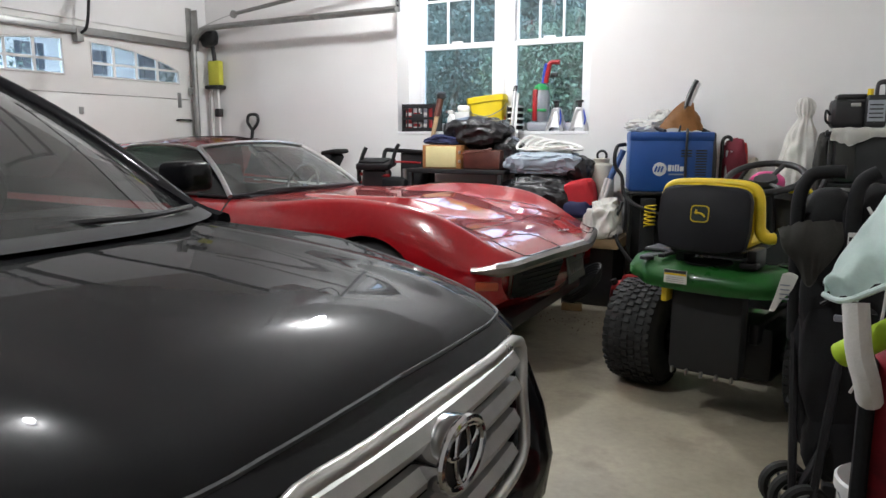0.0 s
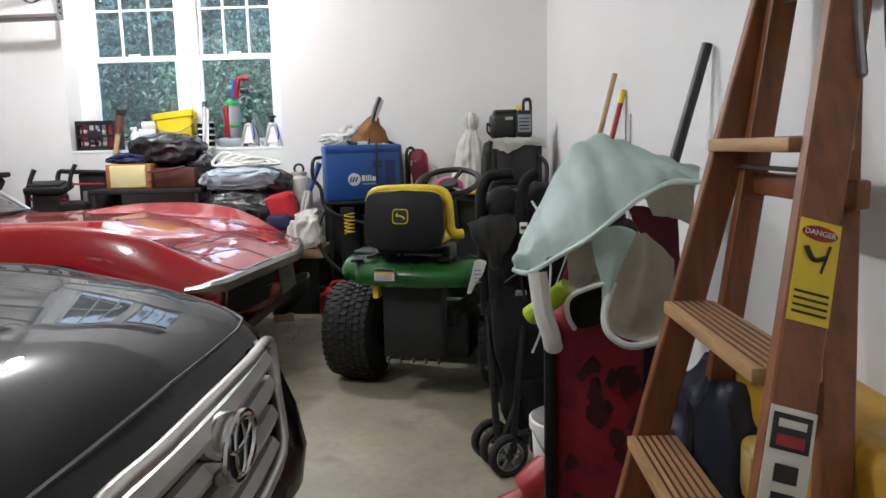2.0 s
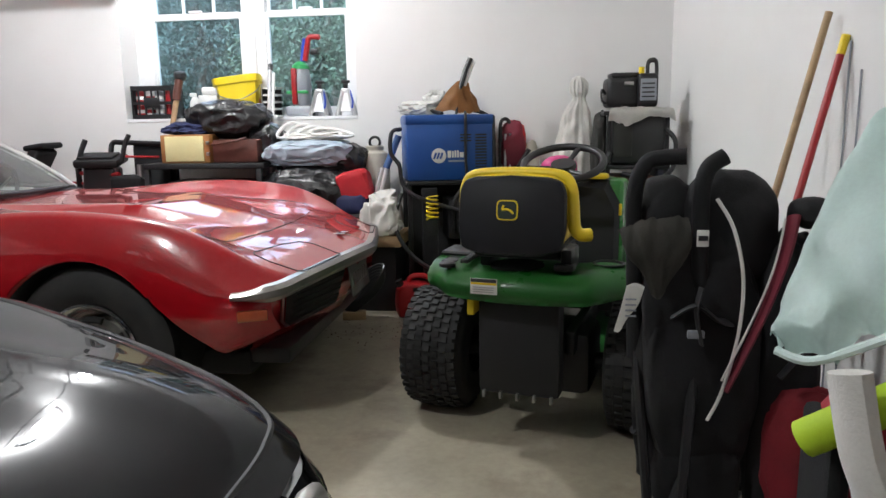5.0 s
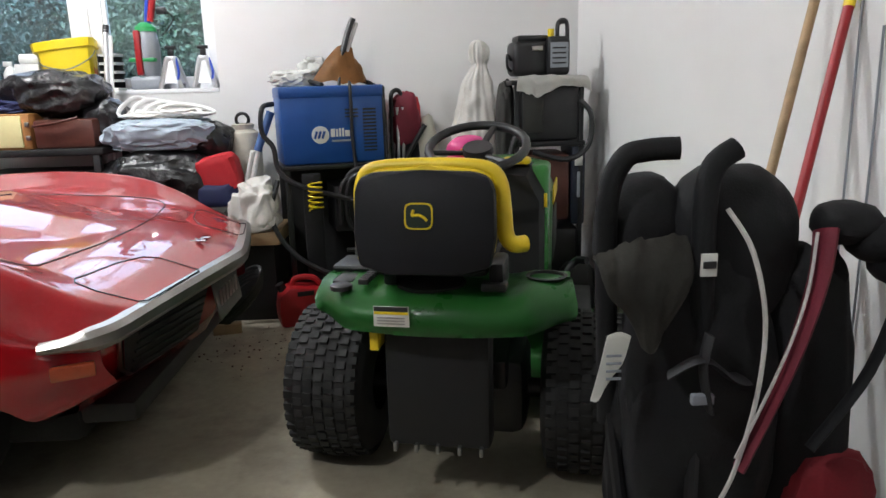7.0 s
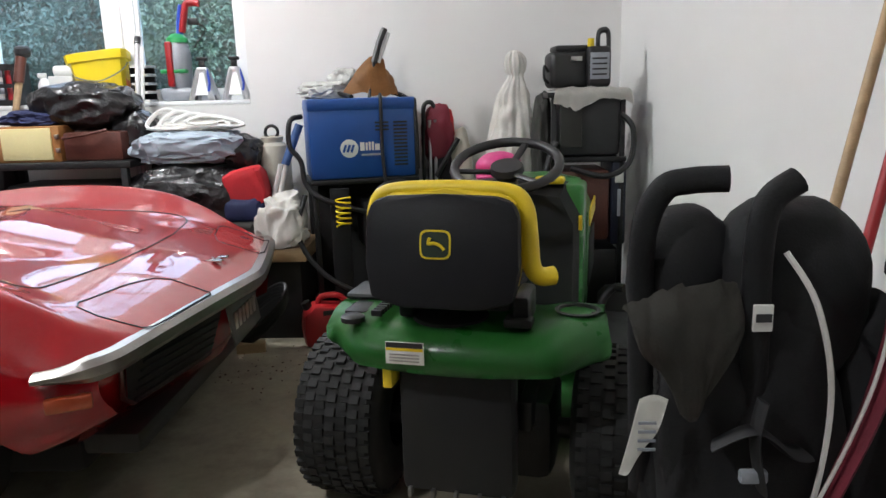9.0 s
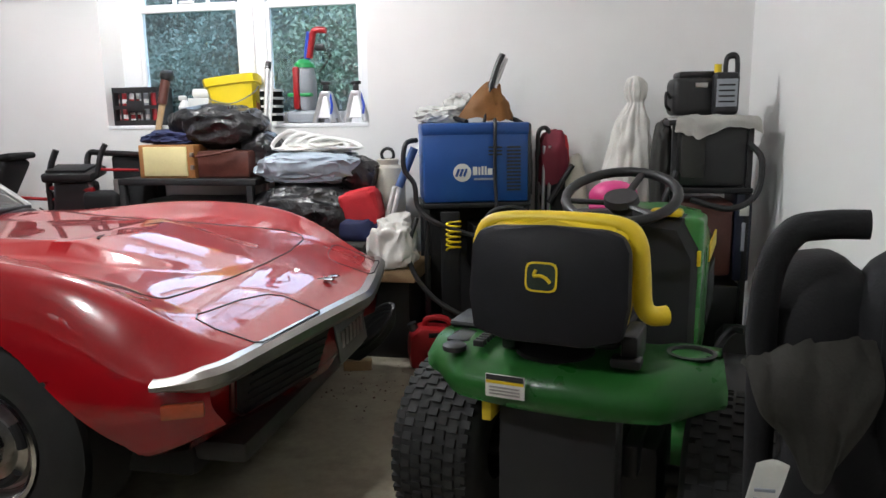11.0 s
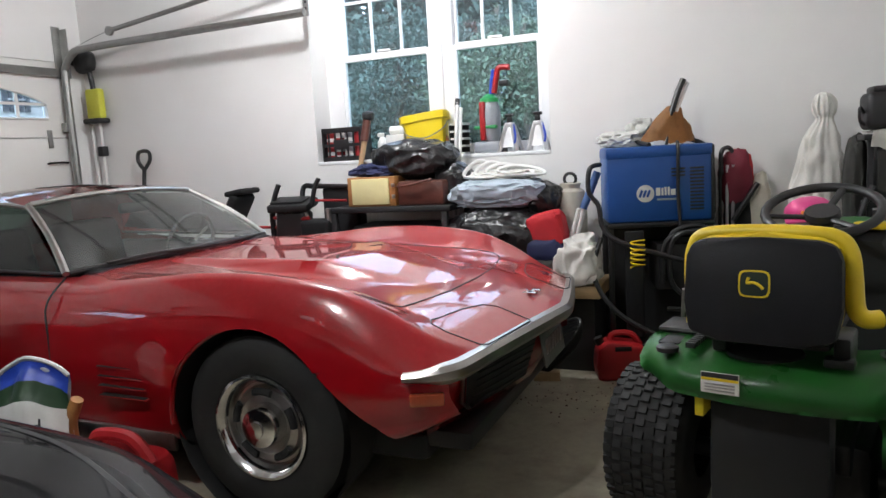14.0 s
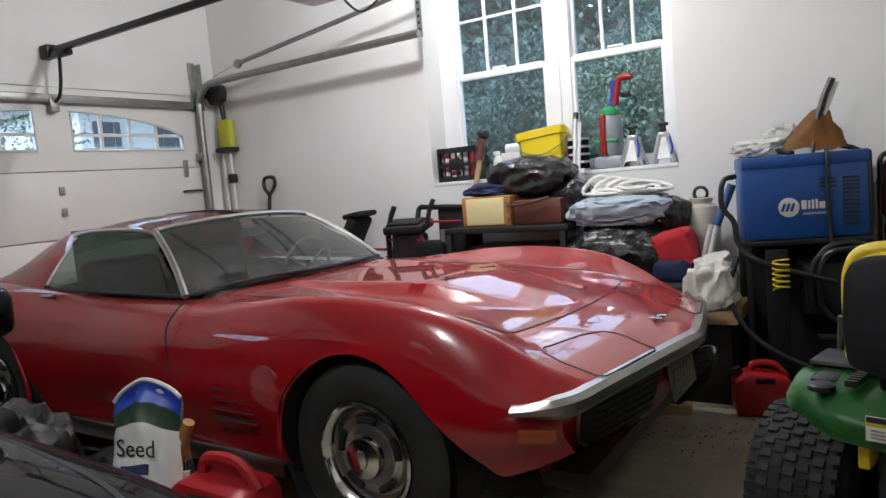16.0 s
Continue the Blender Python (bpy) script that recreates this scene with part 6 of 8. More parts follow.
tv = thing("toy_vacuum", "toy vacuum cleaner in grey, red, green and blue plastic", "toy", (-0.42, 0.1, SZ))
part("base", box(-0.52, -0.33, 0.04, 0.18, SZ, SZ + 0.075, 0.025, seg=3), LGREY, tv, "grey plastic floor head")
part("canister", lathe([(0.05, SZ + 0.07), (0.066, SZ + 0.11), (0.07, SZ + 0.25), (0.055, SZ + 0.33), (0.03, SZ + 0.36)], 20, Matrix.Translation((-0.415, 0.11, 0))), LGREY, tv)
part("front_stripe", box(-0.463, -0.425, 0.028, 0.06, SZ + 0.08, SZ + 0.33, 0.012), REDP, tv, "red plastic stripe")
part("band", box(-0.505, -0.355, 0.04, 0.10, SZ + 0.155, SZ + 0.178, 0.008), LGREEN, tv, "green plastic band")
part("cap", lathe([(0.062, SZ + 0.325), (0.058, SZ + 0.35), (0.03, SZ + 0.375), (0, SZ + 0.38)], 20, Matrix.Translation((-0.415, 0.11, 0))), LGREEN, tv)
part("handle_post", tube([(-0.40, 0.11, SZ + 0.35), (-0.385, 0.11, SZ + 0.47), (-0.37, 0.105, SZ + 0.53)], 0.018, 10), BLUE2, tv, "blue plastic handle post")
part("handle", tube([(-0.375, 0.095, SZ + 0.38), (-0.355, 0.095, SZ + 0.48), (-0.335, 0.095, SZ + 0.535), (-0.265, 0.095, SZ + 0.535)], 0.019, 10), REDP, tv, "red plastic handle")
part("trigger", box(-0.34, -0.28, 0.09, 0.12, SZ + 0.42, SZ + 0.46, 0.008), BLKP, tv)
part("cord", tube([(-0.32, 0.11, SZ + 0.44), (-0.25, 0.12, SZ + 0.40), (-0.33, 0.13, SZ + 0.30)], 0.005, 6), BLKP, tv)

js = thing("jack_stand", "cast aluminium jack stand with a black ratchet post", "jack stand", turn=pose(-0.275, 0.085, SZ), group="jack stands on the sill")
for a in range(4):
    m = rot(0, 0, 45 + 90 * a)
    p, q = m @ Vector((0.082, 0, 0.0)), m @ Vector((0.03, 0, 0.17))
    part("leg", tube([p, q], (0.016, 0.013), 6, n=1), ALU, js)
for a in range(4):
    m = rot(0, 0, 90 * a)
    part("side_plate", prism([(-0.055, 0.008), (-0.03, 0.03), (0.03, 0.03), (0.055, 0.008), (0.026, 0.165), (-0.026, 0.165)], 0.005, m @ Matrix.Translation((0, -0.058, 0)) @ rot(76)), ALU, js)
part("collar", box(-0.028, 0.028, -0.028, 0.028, 0.155, 0.185, 0.006), ALU, js)
part("post", box(-0.016, 0.016, -0.013, 0.013, 0.18, 0.225, 0.003), BLKM, js)
part("saddle", box(-0.03, 0.03, -0.016, 0.016, 0.222, 0.242, 0.004), BLKM, js)
part("release_lever", tube([(0.03, -0.02, 0.17), (0.05, -0.05, 0.10), (0.045, -0.06, 0.05)], 0.007, 6), BLUE2, js)
copy_thing(js, pose(-0.09, 0.085, SZ, 0, 0, 9))

# ---- the heap beside the welder ----
single("bin_bag", blob((-0.30, -0.28, 0.26), (0.34, 0.24, 0.30), 21, 0.15, 2.2, 5, 0.8, 0.06, floor=0.0), BAG, "full black plastic bin bag on the floor", "bag", group="bin bags in the heap")
single("bin_bag", blob((-0.24, -0.32, 0.70), (0.33, 0.22, 0.22), 23, 0.15, 2.4, 5, 0.8, 0.07, floor=0.5), BAG, "full black plastic bin bag on another", "bag", group="bin bags in the heap")
single("bin_bag", blob((0.02, -0.26, 0.95), (0.11, 0.13, 0.10), 27, 0.15, 2.6, 4, 0.85, 0.08, floor=0.86), BAG, "small knotted black bin bag", "bag", group="bin bags in the heap")
single("moving_blanket", blob((-0.245, -0.28, 0.995), (0.285, 0.19, 0.085), 31, 0.14, 3.2, 5, 0.65, 0.05, floor=0.90), GREYC, "folded grey-blue quilted blanket on bin bags", "blanket")
hb = thing("plastic_hangers", "tangle of white plastic hangers and towel on the blanket", "hangers", (-0.25, -0.28, 1.07))
part("towel", blob((-0.22, -0.25, 1.10), (0.22, 0.13, 0.03), 33, 0.25, 3, 4, 0.8, 0.08, floor=1.07), WHITEC, hb)
for k in range(4):
    x = -0.36 + k * 0.07
    part("hanger", tube([(x - 0.07, -0.36, 1.10 + k * 0.008), (x, -0.30, 1.19 - k * 0.012), (x + 0.14, -0.27, 1.13), (x + 0.2, -0.36, 1.10)], 0.012, 8, n=6, closed=True, flat=0.6), WHITEP, hb)

wb = thing("plywood_crate", "dark crate with a bare plywood lid", "crate", (0.22, -0.4, 0))
part("crate", box(0.0, 0.36, -0.54, -0.08, 0.0, 0.42, 0.008), DECKM, wb)
part("lid", box(-0.02, 0.40, -0.58, -0.06, 0.42, 0.49, 0.004), WOODT, wb, "bare plywood lid")
rb = thing("cooler_bag", "soft red bag with a navy base", "bag", (0.08, -0.44, 0.6))
part("red_top", blob((0.085, -0.42, 0.79), (0.10, 0.085, 0.095), 41, 0.08, 2, 4, 0.35, 0.03, turn=rot(0, -12, 0)), REDC, rb)
part("navy_base", blob((0.075, -0.42, 0.68), (0.115, 0.10, 0.075), 43, 0.1, 2, 4, 0.55, 0.04), NAVY, rb)
single("bag_prop", blob((0.06, -0.42, 0.55), (0.14, 0.12, 0.08), 44, 0.2, 2, 4, 0.7, floor=0.49), GREYF, "dark folded rag under the bag", "rag")
single("cloth_sack", blob((0.275, -0.50, 0.61), (0.115, 0.10, 0.145), 47, 0.28, 2.2, 5, 0.75, 0.025, floor=0.491), WHITEC, "crumpled dirty white cloth sack", "sack")
single("cloth_sack", blob((0.32, -0.52, 0.55), (0.075, 0.07, 0.06), 49, 0.28, 2.2, 4, 0.8, 0.025, floor=0.491), WHITEC, "small crumpled white rag", "rag")
pt = thing("gas_cylinder", "beige gas cylinder with a ring handle", "gas cylinder", (0.165, -0.18, 0.49))
part("cylinder", lathe([(0.0, 0.49), (0.085, 0.49), (0.095, 0.52), (0.095, 0.93), (0.08, 0.985), (0.045, 1.01), (0.03, 1.02), (0.0, 1.02)], 28, Matrix.Translation((0.165, -0.18, 0))), BEIGE, pt)
part("collar", lathe([(0.055, 1.0), (0.062, 1.03), (0.05, 1.035)], 24, Matrix.Translation((0.165, -0.18, 0))), BEIGE, pt)
part("ring_handle", tube([(0.165 + 0.035 * math.cos(a), -0.18, 1.055 + 0.035 * math.sin(a)) for a in (2 * math.pi * k / 14 for k in range(14))], 0.009, 8, n=1, closed=True), BLKP, pt)
jh = thing("crutch_pole", "blue and white steel pole leaning on the welder", "pole", (0.2, -0.4, 0.49))
part("upper", cyl((0.37, -0.40, 1.10), (0.29, -0.43, 0.90), 0.022, seg=12), mat("dull_blue_paint", (0.05, 0.11, 0.27), 0.45, var=0.2, scale=12, fine=120, bump=0.1), jh)
part("lower", cyl((0.30, -0.43, 0.92), (0.175, -0.38, 0.50), 0.013, seg=10), WHITEP, jh)
part("lower", cyl((0.265, -0.42, 0.90), (0.14, -0.37, 0.50), 0.013, seg=10), WHITEP, jh)

# ---- the blue welder on its cart ----
wm = pose(0.655, -0.27, 0, 0, 0, 16)
wd = thing("welder", "blue welding machine with vents and cables on a black cart", "welding machine", turn=wm)
part("case", box(-0.275, 0.275, -0.17, 0.17, 0.82, 1.205, 0.02), BLUEP, wd, "blue painted steel case")
part("top_lid", box(-0.278, 0.278, -0.174, 0.172, 1.16, 1.225, 0.015), BLUEP, wd)
part("side_edge", box(0.262, 0.282, -0.175, 0.175, 0.82, 1.22, 0.012), BLKP, wd)
for k in range(13):
    part("vent", box(0.155, 0.225, -0.174, -0.168, 0.88 + k * 0.018, 0.889 + k * 0.018), INK, wd, smooth=False)
for k in range(3):
    part("vent", box(0.06, 0.13, -0.174, -0.168, 1.06 + k * 0.018, 1.069 + k * 0.018), INK, wd, smooth=False)
lg = part("round_badge", lathe([(0.0, 0.0), (0.046, 0.0), (0.046, 0.003), (0.0, 0.0035)], 28, Matrix.Translation((-0.075, -0.170, 0.975)) @ rot(90)), LABELW, wd, "white round badge")
for k in range(3):
    part("badge_bar", box(-0.105 + k * 0.02, -0.093 + k * 0.02, -0.1755, -0.1735, 0.955, 0.995, turn=rot(0, 20, 0)), BLUEP, lg, smooth=False)
for x, w, h in ((-0.02, 0.022, 0.042), (0.008, 0.01, 0.04), (0.024, 0.01, 0.044), (0.04, 0.01, 0.044), (0.056, 0.024, 0.032), (0.084, 0.016, 0.03)):
    part("word_bar", box(x, x + w, -0.1735, -0.1695, 0.962, 0.962 + h), LABELW, wd, smooth=False)
part("word_bar", box(-0.015, 0.1, -0.1735, -0.1695, 0.936, 0.946), LGREY, wd, smooth=False)
for x in (-0.26, 0.26):
    for y in (-0.16, 0.16):
        part("cart_post", box(x - 0.014, x + 0.014, y - 0.014, y + 0.014, 0.1, 0.82, 0.003), BLKM, wd)
part("cart_shelf", box(-0.28, 0.28, -0.18, 0.18, 0.795, 0.82, 0.005), BLKM, wd)
part("cart_shelf", box(-0.28, 0.28, -0.18, 0.18, 0.12, 0.15, 0.005), BLKM, wd)
part("cart_back", box(-0.26, 0.26, 0.15, 0.165, 0.15, 0.79), DARK, wd, smooth=False)
part("drawer", box(-0.02, 0.25, -0.165, 0.1, 0.45, 0.7, 0.01), DECKM, wd)
for x in (-0.24, 0.24):
    part("cart_wheel", cyl((x - 0.015, -0.15, 0.06), (x + 0.015, -0.15, 0.06), 0.06, seg=18), RUBBER, wd)
    part("cart_wheel", cyl((x - 0.015, 0.15, 0.06), (x + 0.015, 0.15, 0.06), 0.06, seg=18), RUBBER, wd)
hoses = (
    ((-0.05, -0.16, 1.23), (-0.1, 0.02, 1.26), (0.08, 0.06, 1.27), (0.25, -0.06, 1.22), (0.285, -0.1, 1.1), (0.29, -0.1, 0.85)),
    ((0.10, -0.13, 1.24), (0.09, -0.195, 1.2), (0.09, -0.19, 0.95), (0.10, -0.2, 0.78)),
    ((-0.3, -0.1, 1.14), (-0.36, -0.14, 1.12), (-0.37, -0.15, 1.0), (-0.32, -0.16, 0.92), (-0.30, -0.17, 0.80), (-0.2, -0.22, 0.72), (0.1, -0.24, 0.62)),
    ((-0.31, -0.16, 0.75), (-0.36, -0.2, 0.55), (-0.24, -0.26, 0.35), (0.0, -0.28, 0.22), (0.2, -0.27, 0.24), (0.24, -0.24, 0.4)),
    ((0.02, -0.2, 0.60), (0.05, -0.22, 0.76), (0.18, -0.23, 0.80), (0.28, -0.22, 0.72), (0.27, -0.22, 0.5), (0.14, -0.23, 0.42), (0.04, -0.22, 0.52), (0.06, -0.24, 0.74), (0.22, -0.26, 0.78)),
    ((0.0, -0.21, 0.5), (0.02, -0.22, 0.72), (0.16, -0.24, 0.76), (0.24, -0.24, 0.6), (0.18, -0.24, 0.38), (0.02, -0.23, 0.36)),
)
for k, line in enumerate(hoses):
    part("cable", tube(line, 0.013 if k not in (1,) else 0.009, 8), BLKP, wd)
coil = [(-0.13 + 0.036 * math.cos(a), -0.235 + 0.03 * math.sin(a), 0.735 - a * 0.0042) for a in (k * 0.35 for k in range(100))]
part("yellow_coil", tube(coil, 0.0045, 6, n=1), YPL, wd, "coiled yellow air hose")
part("hose_panel", box(-0.19, -0.09, -0.2, -0.18, 0.2, 0.78, 0.01), BLKC, wd)
lh = thing("leather_apron", "stiff tan leather folded to a point on the welder", "leather", (0.72, -0.25, 1.225))
sheet([[(0.60, -0.34, 1.26), (0.66, -0.30, 1.36), (0.735, -0.24, 1.44)], [(0.70, -0.36, 1.24), (0.735, -0.33, 1.36), (0.76, -0.25, 1.445)], [(0.86, -0.30, 1.235), (0.82, -0.27, 1.36), (0.785, -0.22, 1.435)], [(0.84, -0.14, 1.235), (0.80, -0.17, 1.35), (0.76, -0.20, 1.43)]], "leather", TAN, lh, thick=0.008, wave=0.012)
wa = thing("spray_wand", "black wand standing up behind the welder cable", "wand", (0.75, -0.36, 1.2))
part("shaft", cyl((0.73, -0.355, 1.226), (0.755, -0.30, 1.40), 0.009, seg=8), BLKM, wa)
part("grip", tube([(0.755, -0.30, 1.40), (0.785, -0.28, 1.50), (0.815, -0.27, 1.57)], 0.016, 8), BLKP, wa)
part("grip_back", tube([(0.775, -0.28, 1.40), (0.805, -0.26, 1.48), (0.832, -0.25, 1.55)], 0.011, 8), WHITEP, wa)
single("plastic_bag", blob((0.50, -0.28, 1.265), (0.14, 0.10, 0.05), 61, 0.35, 2.4, 4, 0.9, 0.05, floor=1.226), POLY, "crumpled clear plastic bag on the welder", "bag")
single("plastic_bag", blob((0.58, -0.24, 1.32), (0.07, 0.06, 0.055), 63, 0.35, 2.4, 4, 0.9, 0.05, floor=1.25), POLY, "crumpled clear plastic bag on the welder", "bag")


# ---- right of the welder ----
ch = thing("camp_chair", "folded red and black camp chair leaning on the wall", "chair", (1.06, -0.2, 0))
part("seat_cloth", blob((1.07, -0.17, 1.02), (0.085, 0.06, 0.15), 71, 0.15, 2, 4, 0.75), MAROON, ch)
part("seat_cloth", blob((1.09, -0.16, 1.05), (0.07, 0.06, 0.13), 73, 0.15, 2, 4, 0.75), REDC, ch)
part("lower_cloth", blob((1.09, -0.16, 0.72), (0.08, 0.06, 0.25), 72, 0.15, 2, 4, 0.75), BLKC, ch)
for k, x in enumerate((0.985, 1.02, 1.05)):
    part("leg", cyl((x, -0.26 + k * 0.03, 0.0), (x + 0.01, -0.22, 1.10), 0.009, seg=8), ALU if k else BLKM, ch)
part("top_hook", tube([(1.0, -0.22, 1.05), (1.0, -0.22, 1.17), (1.04, -0.2, 1.19), (1.07, -0.2, 1.13)], 0.012, 8), BLKP, ch)
part("arm", tube([(1.06, -0.24, 0.8), (1.13, -0.24, 0.92), (1.18, -0.23, 1.0)], 0.014, 8), BLKP, ch)
single("duffel_sack", blob((1.19, -0.13, 0.52), (0.075, 0.09, 0.52), 75, 0.1, 2, 4, 0.75, 0.02, floor=0.0), BEIGE, "tall beige canvas sack leaning in the heap", "sack")

# hooded draped figure: one plain shape
prof = ((0.0, 0.15, 0.12, 0), (0.5, 0.15, 0.12, 0), (0.95, 0.125, 0.10, -0.005), (1.12, 0.10, 0.085, 0), (1.22, 0.09, 0.075, 0.004), (1.27, 0.062, 0.06, 0.01), (1.30, 0.045, 0.048, 0.014), (1.322, 0.040, 0.045, 0.015), (1.34, 0.054, 0.054, 0.013), (1.375, 0.060, 0.058, 0.011), (1.41, 0.054, 0.054, 0.009), (1.435, 0.036, 0.04, 0.007), (1.447, 0.010, 0.012, 0.006))
rings = []
for z in np.concatenate((np.linspace(0, 0.9, 14), np.linspace(0.93, 1.447, 44))):
    rx, ry, dx = (float(np.interp(z, [q[0] for q in prof], [q[k] for q in prof])) for k in (1, 2, 3))
    ring = []
    for k in range(72):
        a = 2 * math.pi * k / 72
        n1 = noise.noise(Vector((math.cos(a) * 3.5, math.sin(a) * 3.5, z * 3)))
        n2 = noise.noise(Vector((math.cos(a) * 1.6 + 7, math.sin(a) * 1.6, z * 16)))
        q = 1 + 0.24 * n1 + 0.13 * n2
        ring.append(Vector((1.475 + dx + rx * q * math.cos(a), -0.22 + ry * q * math.sin(a), z)))
    rings.append(ring)
single("statue", loft(rings), WHITEC, "white hooded draped statue standing against the wall", "statue")

DKNAVY = mat("dark_navy_paint", (0.008, 0.012, 0.028), 0.5, var=0.15, scale=8, fine=160, bump=0.1)
# black welder tower in the corner
tw = thing("welder_cart", "black welding machine on a tall cart, covered with a cloth", "welding cart", (1.79, -0.5, 0))
for x in (1.63, 1.95):
    for y in (-0.68, -0.36):
        part("post", box(x - 0.012, x + 0.012, y - 0.012, y + 0.012, 0.1, 1.2, 0.003), BLKM, tw)
    part("cart_wheel", cyl((x - 0.03, -0.4, 0.1), (x + 0.03, -0.4, 0.1), 0.1, seg=20), RUBBER, tw)
    part("caster", cyl((x - 0.015, -0.65, 0.05), (x + 0.015, -0.65, 0.05), 0.05, seg=16), RUBBER, tw)
part("base_shelf", box(1.61, 1.97, -0.70, -0.34, 0.1, 0.14, 0.005), BLKM, tw)
part("machine", box(1.65, 1.94, -0.69, -0.38, 0.93, 1.20, 0.015), BLKP, tw, "dark blue-black machine case")
part("screen", box(1.66, 1.76, -0.697, -0.688, 0.97, 1.16, 0.004), GREYF, tw)
part("top_shelf", box(1.60, 1.98, -0.71, -0.34, 1.20, 1.225, 0.006), BLKM, tw)
part("mid_shelf", box(1.61, 1.97, -0.70, -0.34, 0.90, 0.925, 0.005), BLKM, tw)
part("lower_machine", box(1.66, 1.90, -0.68, -0.38, 0.52, 0.86, 0.02), BROWN, tw, "dark red lower machine")
part("blue_panel", box(1.905, 1.975, -0.69, -0.40, 0.50, 0.90, 0.012), DKNAVY, tw)
part("panel_badge", box(1.92, 1.96, -0.697, -0.688, 0.80, 0.85, 0.004), LABELW, tw)
part("panel_badge", box(1.933, 1.948, -0.697, -0.688, 0.64, 0.77, 0.003), LGREY, tw)
part("bottom_box", box(1.64, 1.95, -0.68, -0.38, 0.14, 0.48, 0.02), BLKP, tw)
part("cable", tube([(1.94, -0.70, 1.12), (1.99, -0.73, 1.05), (1.97, -0.75, 0.9), (1.86, -0.76, 0.84), (1.7, -0.75, 0.88)], 0.014, 8), BLKP, tw)
part("cable", tube([(1.64, -0.70, 1.0), (1.58, -0.72, 0.8), (1.62, -0.74, 0.5), (1.6, -0.72, 0.2)], 0.014, 8), BLKP, tw)
part("side_cover", blob((1.60, -0.46, 0.98), (0.05, 0.12, 0.24), 77, 0.12, 2.4, 4, 0.8), GREYF, tw)
cb = thing("equipment_case", "black hard plastic equipment case", "case", (1.72, -0.52, 1.25))
part("case", box(1.60, 1.85, -0.60, -0.42, 1.245, 1.405, 0.03, turn=rot(0, 0, 6), seg=3), BLKP, cb)
part("lid_step", box(1.63, 1.82, -0.58, -0.44, 1.40, 1.43, 0.012, turn=rot(0, 0, 6)), BLKP, cb)
part("handle", tube([(1.60, -0.57, 1.32), (1.575, -0.6, 1.34), (1.575, -0.6, 1.29), (1.60, -0.57, 1.27)], 0.008, 6), BLKP, cb)
part("name_plate", box(1.72, 1.78, -0.612, -0.598, 1.36, 1.38, 0.002), DULLCH, cb)
sheet([[(1.62, -0.735, 1.17), (1.63, -0.71, 1.235), (1.63, -0.5, 1.236), (1.63, -0.36, 1.236)], [(1.72, -0.74, 1.15), (1.72, -0.71, 1.237), (1.72, -0.5, 1.237), (1.72, -0.36, 1.237)], [(1.86, -0.735, 1.19), (1.86, -0.71, 1.237), (1.86, -0.5, 1.237), (1.86, -0.36, 1.237)], [(1.99, -0.73, 1.16), (1.97, -0.71, 1.233), (1.97, -0.5, 1.236), (1.97, -0.36, 1.236)]], "cloth", WHITEC, tagged(thing("cover_cloth", "white cloth draped over the cart top", "cloth", (1.8, -0.5, 1.2))), thick=0.008, wave=0.01)
jg = thing("oil_jug", "black plastic jug with a grey label and yellow cap", "jug", (1.88, -0.58, 1.245))
part("body", box(1.815, 1.94, -0.64, -0.55, 1.245, 1.40, 0.02, seg=3), BLKP, jg)
part("handle", tube([(1.875, -0.595, 1.40), (1.88, -0.595, 1.452), (1.925, -0.595, 1.455), (1.932, -0.595, 1.39)], 0.012, 8), BLKP, jg)
part("cap", cyl((1.838, -0.595, 1.40), (1.838, -0.595, 1.43), 0.018, seg=14), YPL, jg)
part("label", box(1.828, 1.928, -0.6435, -0.6385, 1.275, 1.375, 0.001), LGREY, jg, "pale grey label")
for k in range(4):
    part("text_bar", box(1.838, 1.915, -0.6455, -0.6425, 1.29 + k * 0.02, 1.296 + k * 0.02), DECKM, jg, smooth=False)

jg.scale = (0.88, 1, 1.2)
jg.location.x -= 0.03
cb.scale = (0.86, 1, 1.06)


def gas_can(m, label, spout=False, size=1.0):
    g = thing("gas_can", label, "gas can", turn=m)
    ROOT[g] = Matrix.Scale(size, 4)
    prof = [(-0.125, 0.0), (0.125, 0.0), (0.135, 0.06), (0.125, 0.17), (0.10, 0.195), (-0.07, 0.215), (-0.125, 0.17), (-0.135, 0.08)]
    part("body", prism(prof, 0.15, Matrix.Translation((0, 0.075, 0)) @ rot(90), bev=0.022), REDP, g, "faded red plastic")
    part("handle", tube([(-0.05, 0, 0.205), (-0.03, 0, 0.245), (0.06, 0, 0.24), (0.11, 0, 0.18)], 0.016, 8), REDP, g)
    part("handle_gap", box(-0.035, 0.05, -0.078, -0.0755, 0.165, 0.19, 0.001), DARK, g)
    part("cap", cyl((-0.10, 0, 0.19), (-0.115, 0, 0.225), 0.024, seg=14), BLKP, g)
    if spout:
        part("spout", tube([(-0.112, 0, 0.22), (-0.11, 0, 0.27), (-0.08, 0, 0.33)], (0.02, 0.015), 10), TAN, g, "tan plastic spout")
        part("label", box(-0.04, 0.06, -0.0785, -0.0755, 0.05, 0.13, 0.001), LABELW, g)
        for k in range(3):
            part("text_bar", box(-0.03, 0.05, -0.0805, -0.0780, 0.065 + k * 0.02, 0.073 + k * 0.02), REDP, g, smooth=False)
    return g


gas_can(pose(0.50, -0.60, 0, 0, 0, 18), "faded red plastic gas can on the floor by the welder")
gas_can(pose(-0.90, -2.66, 0, 0, 0, 8), "large red gas can with a tan spout beside the sports car", True, 1.45)
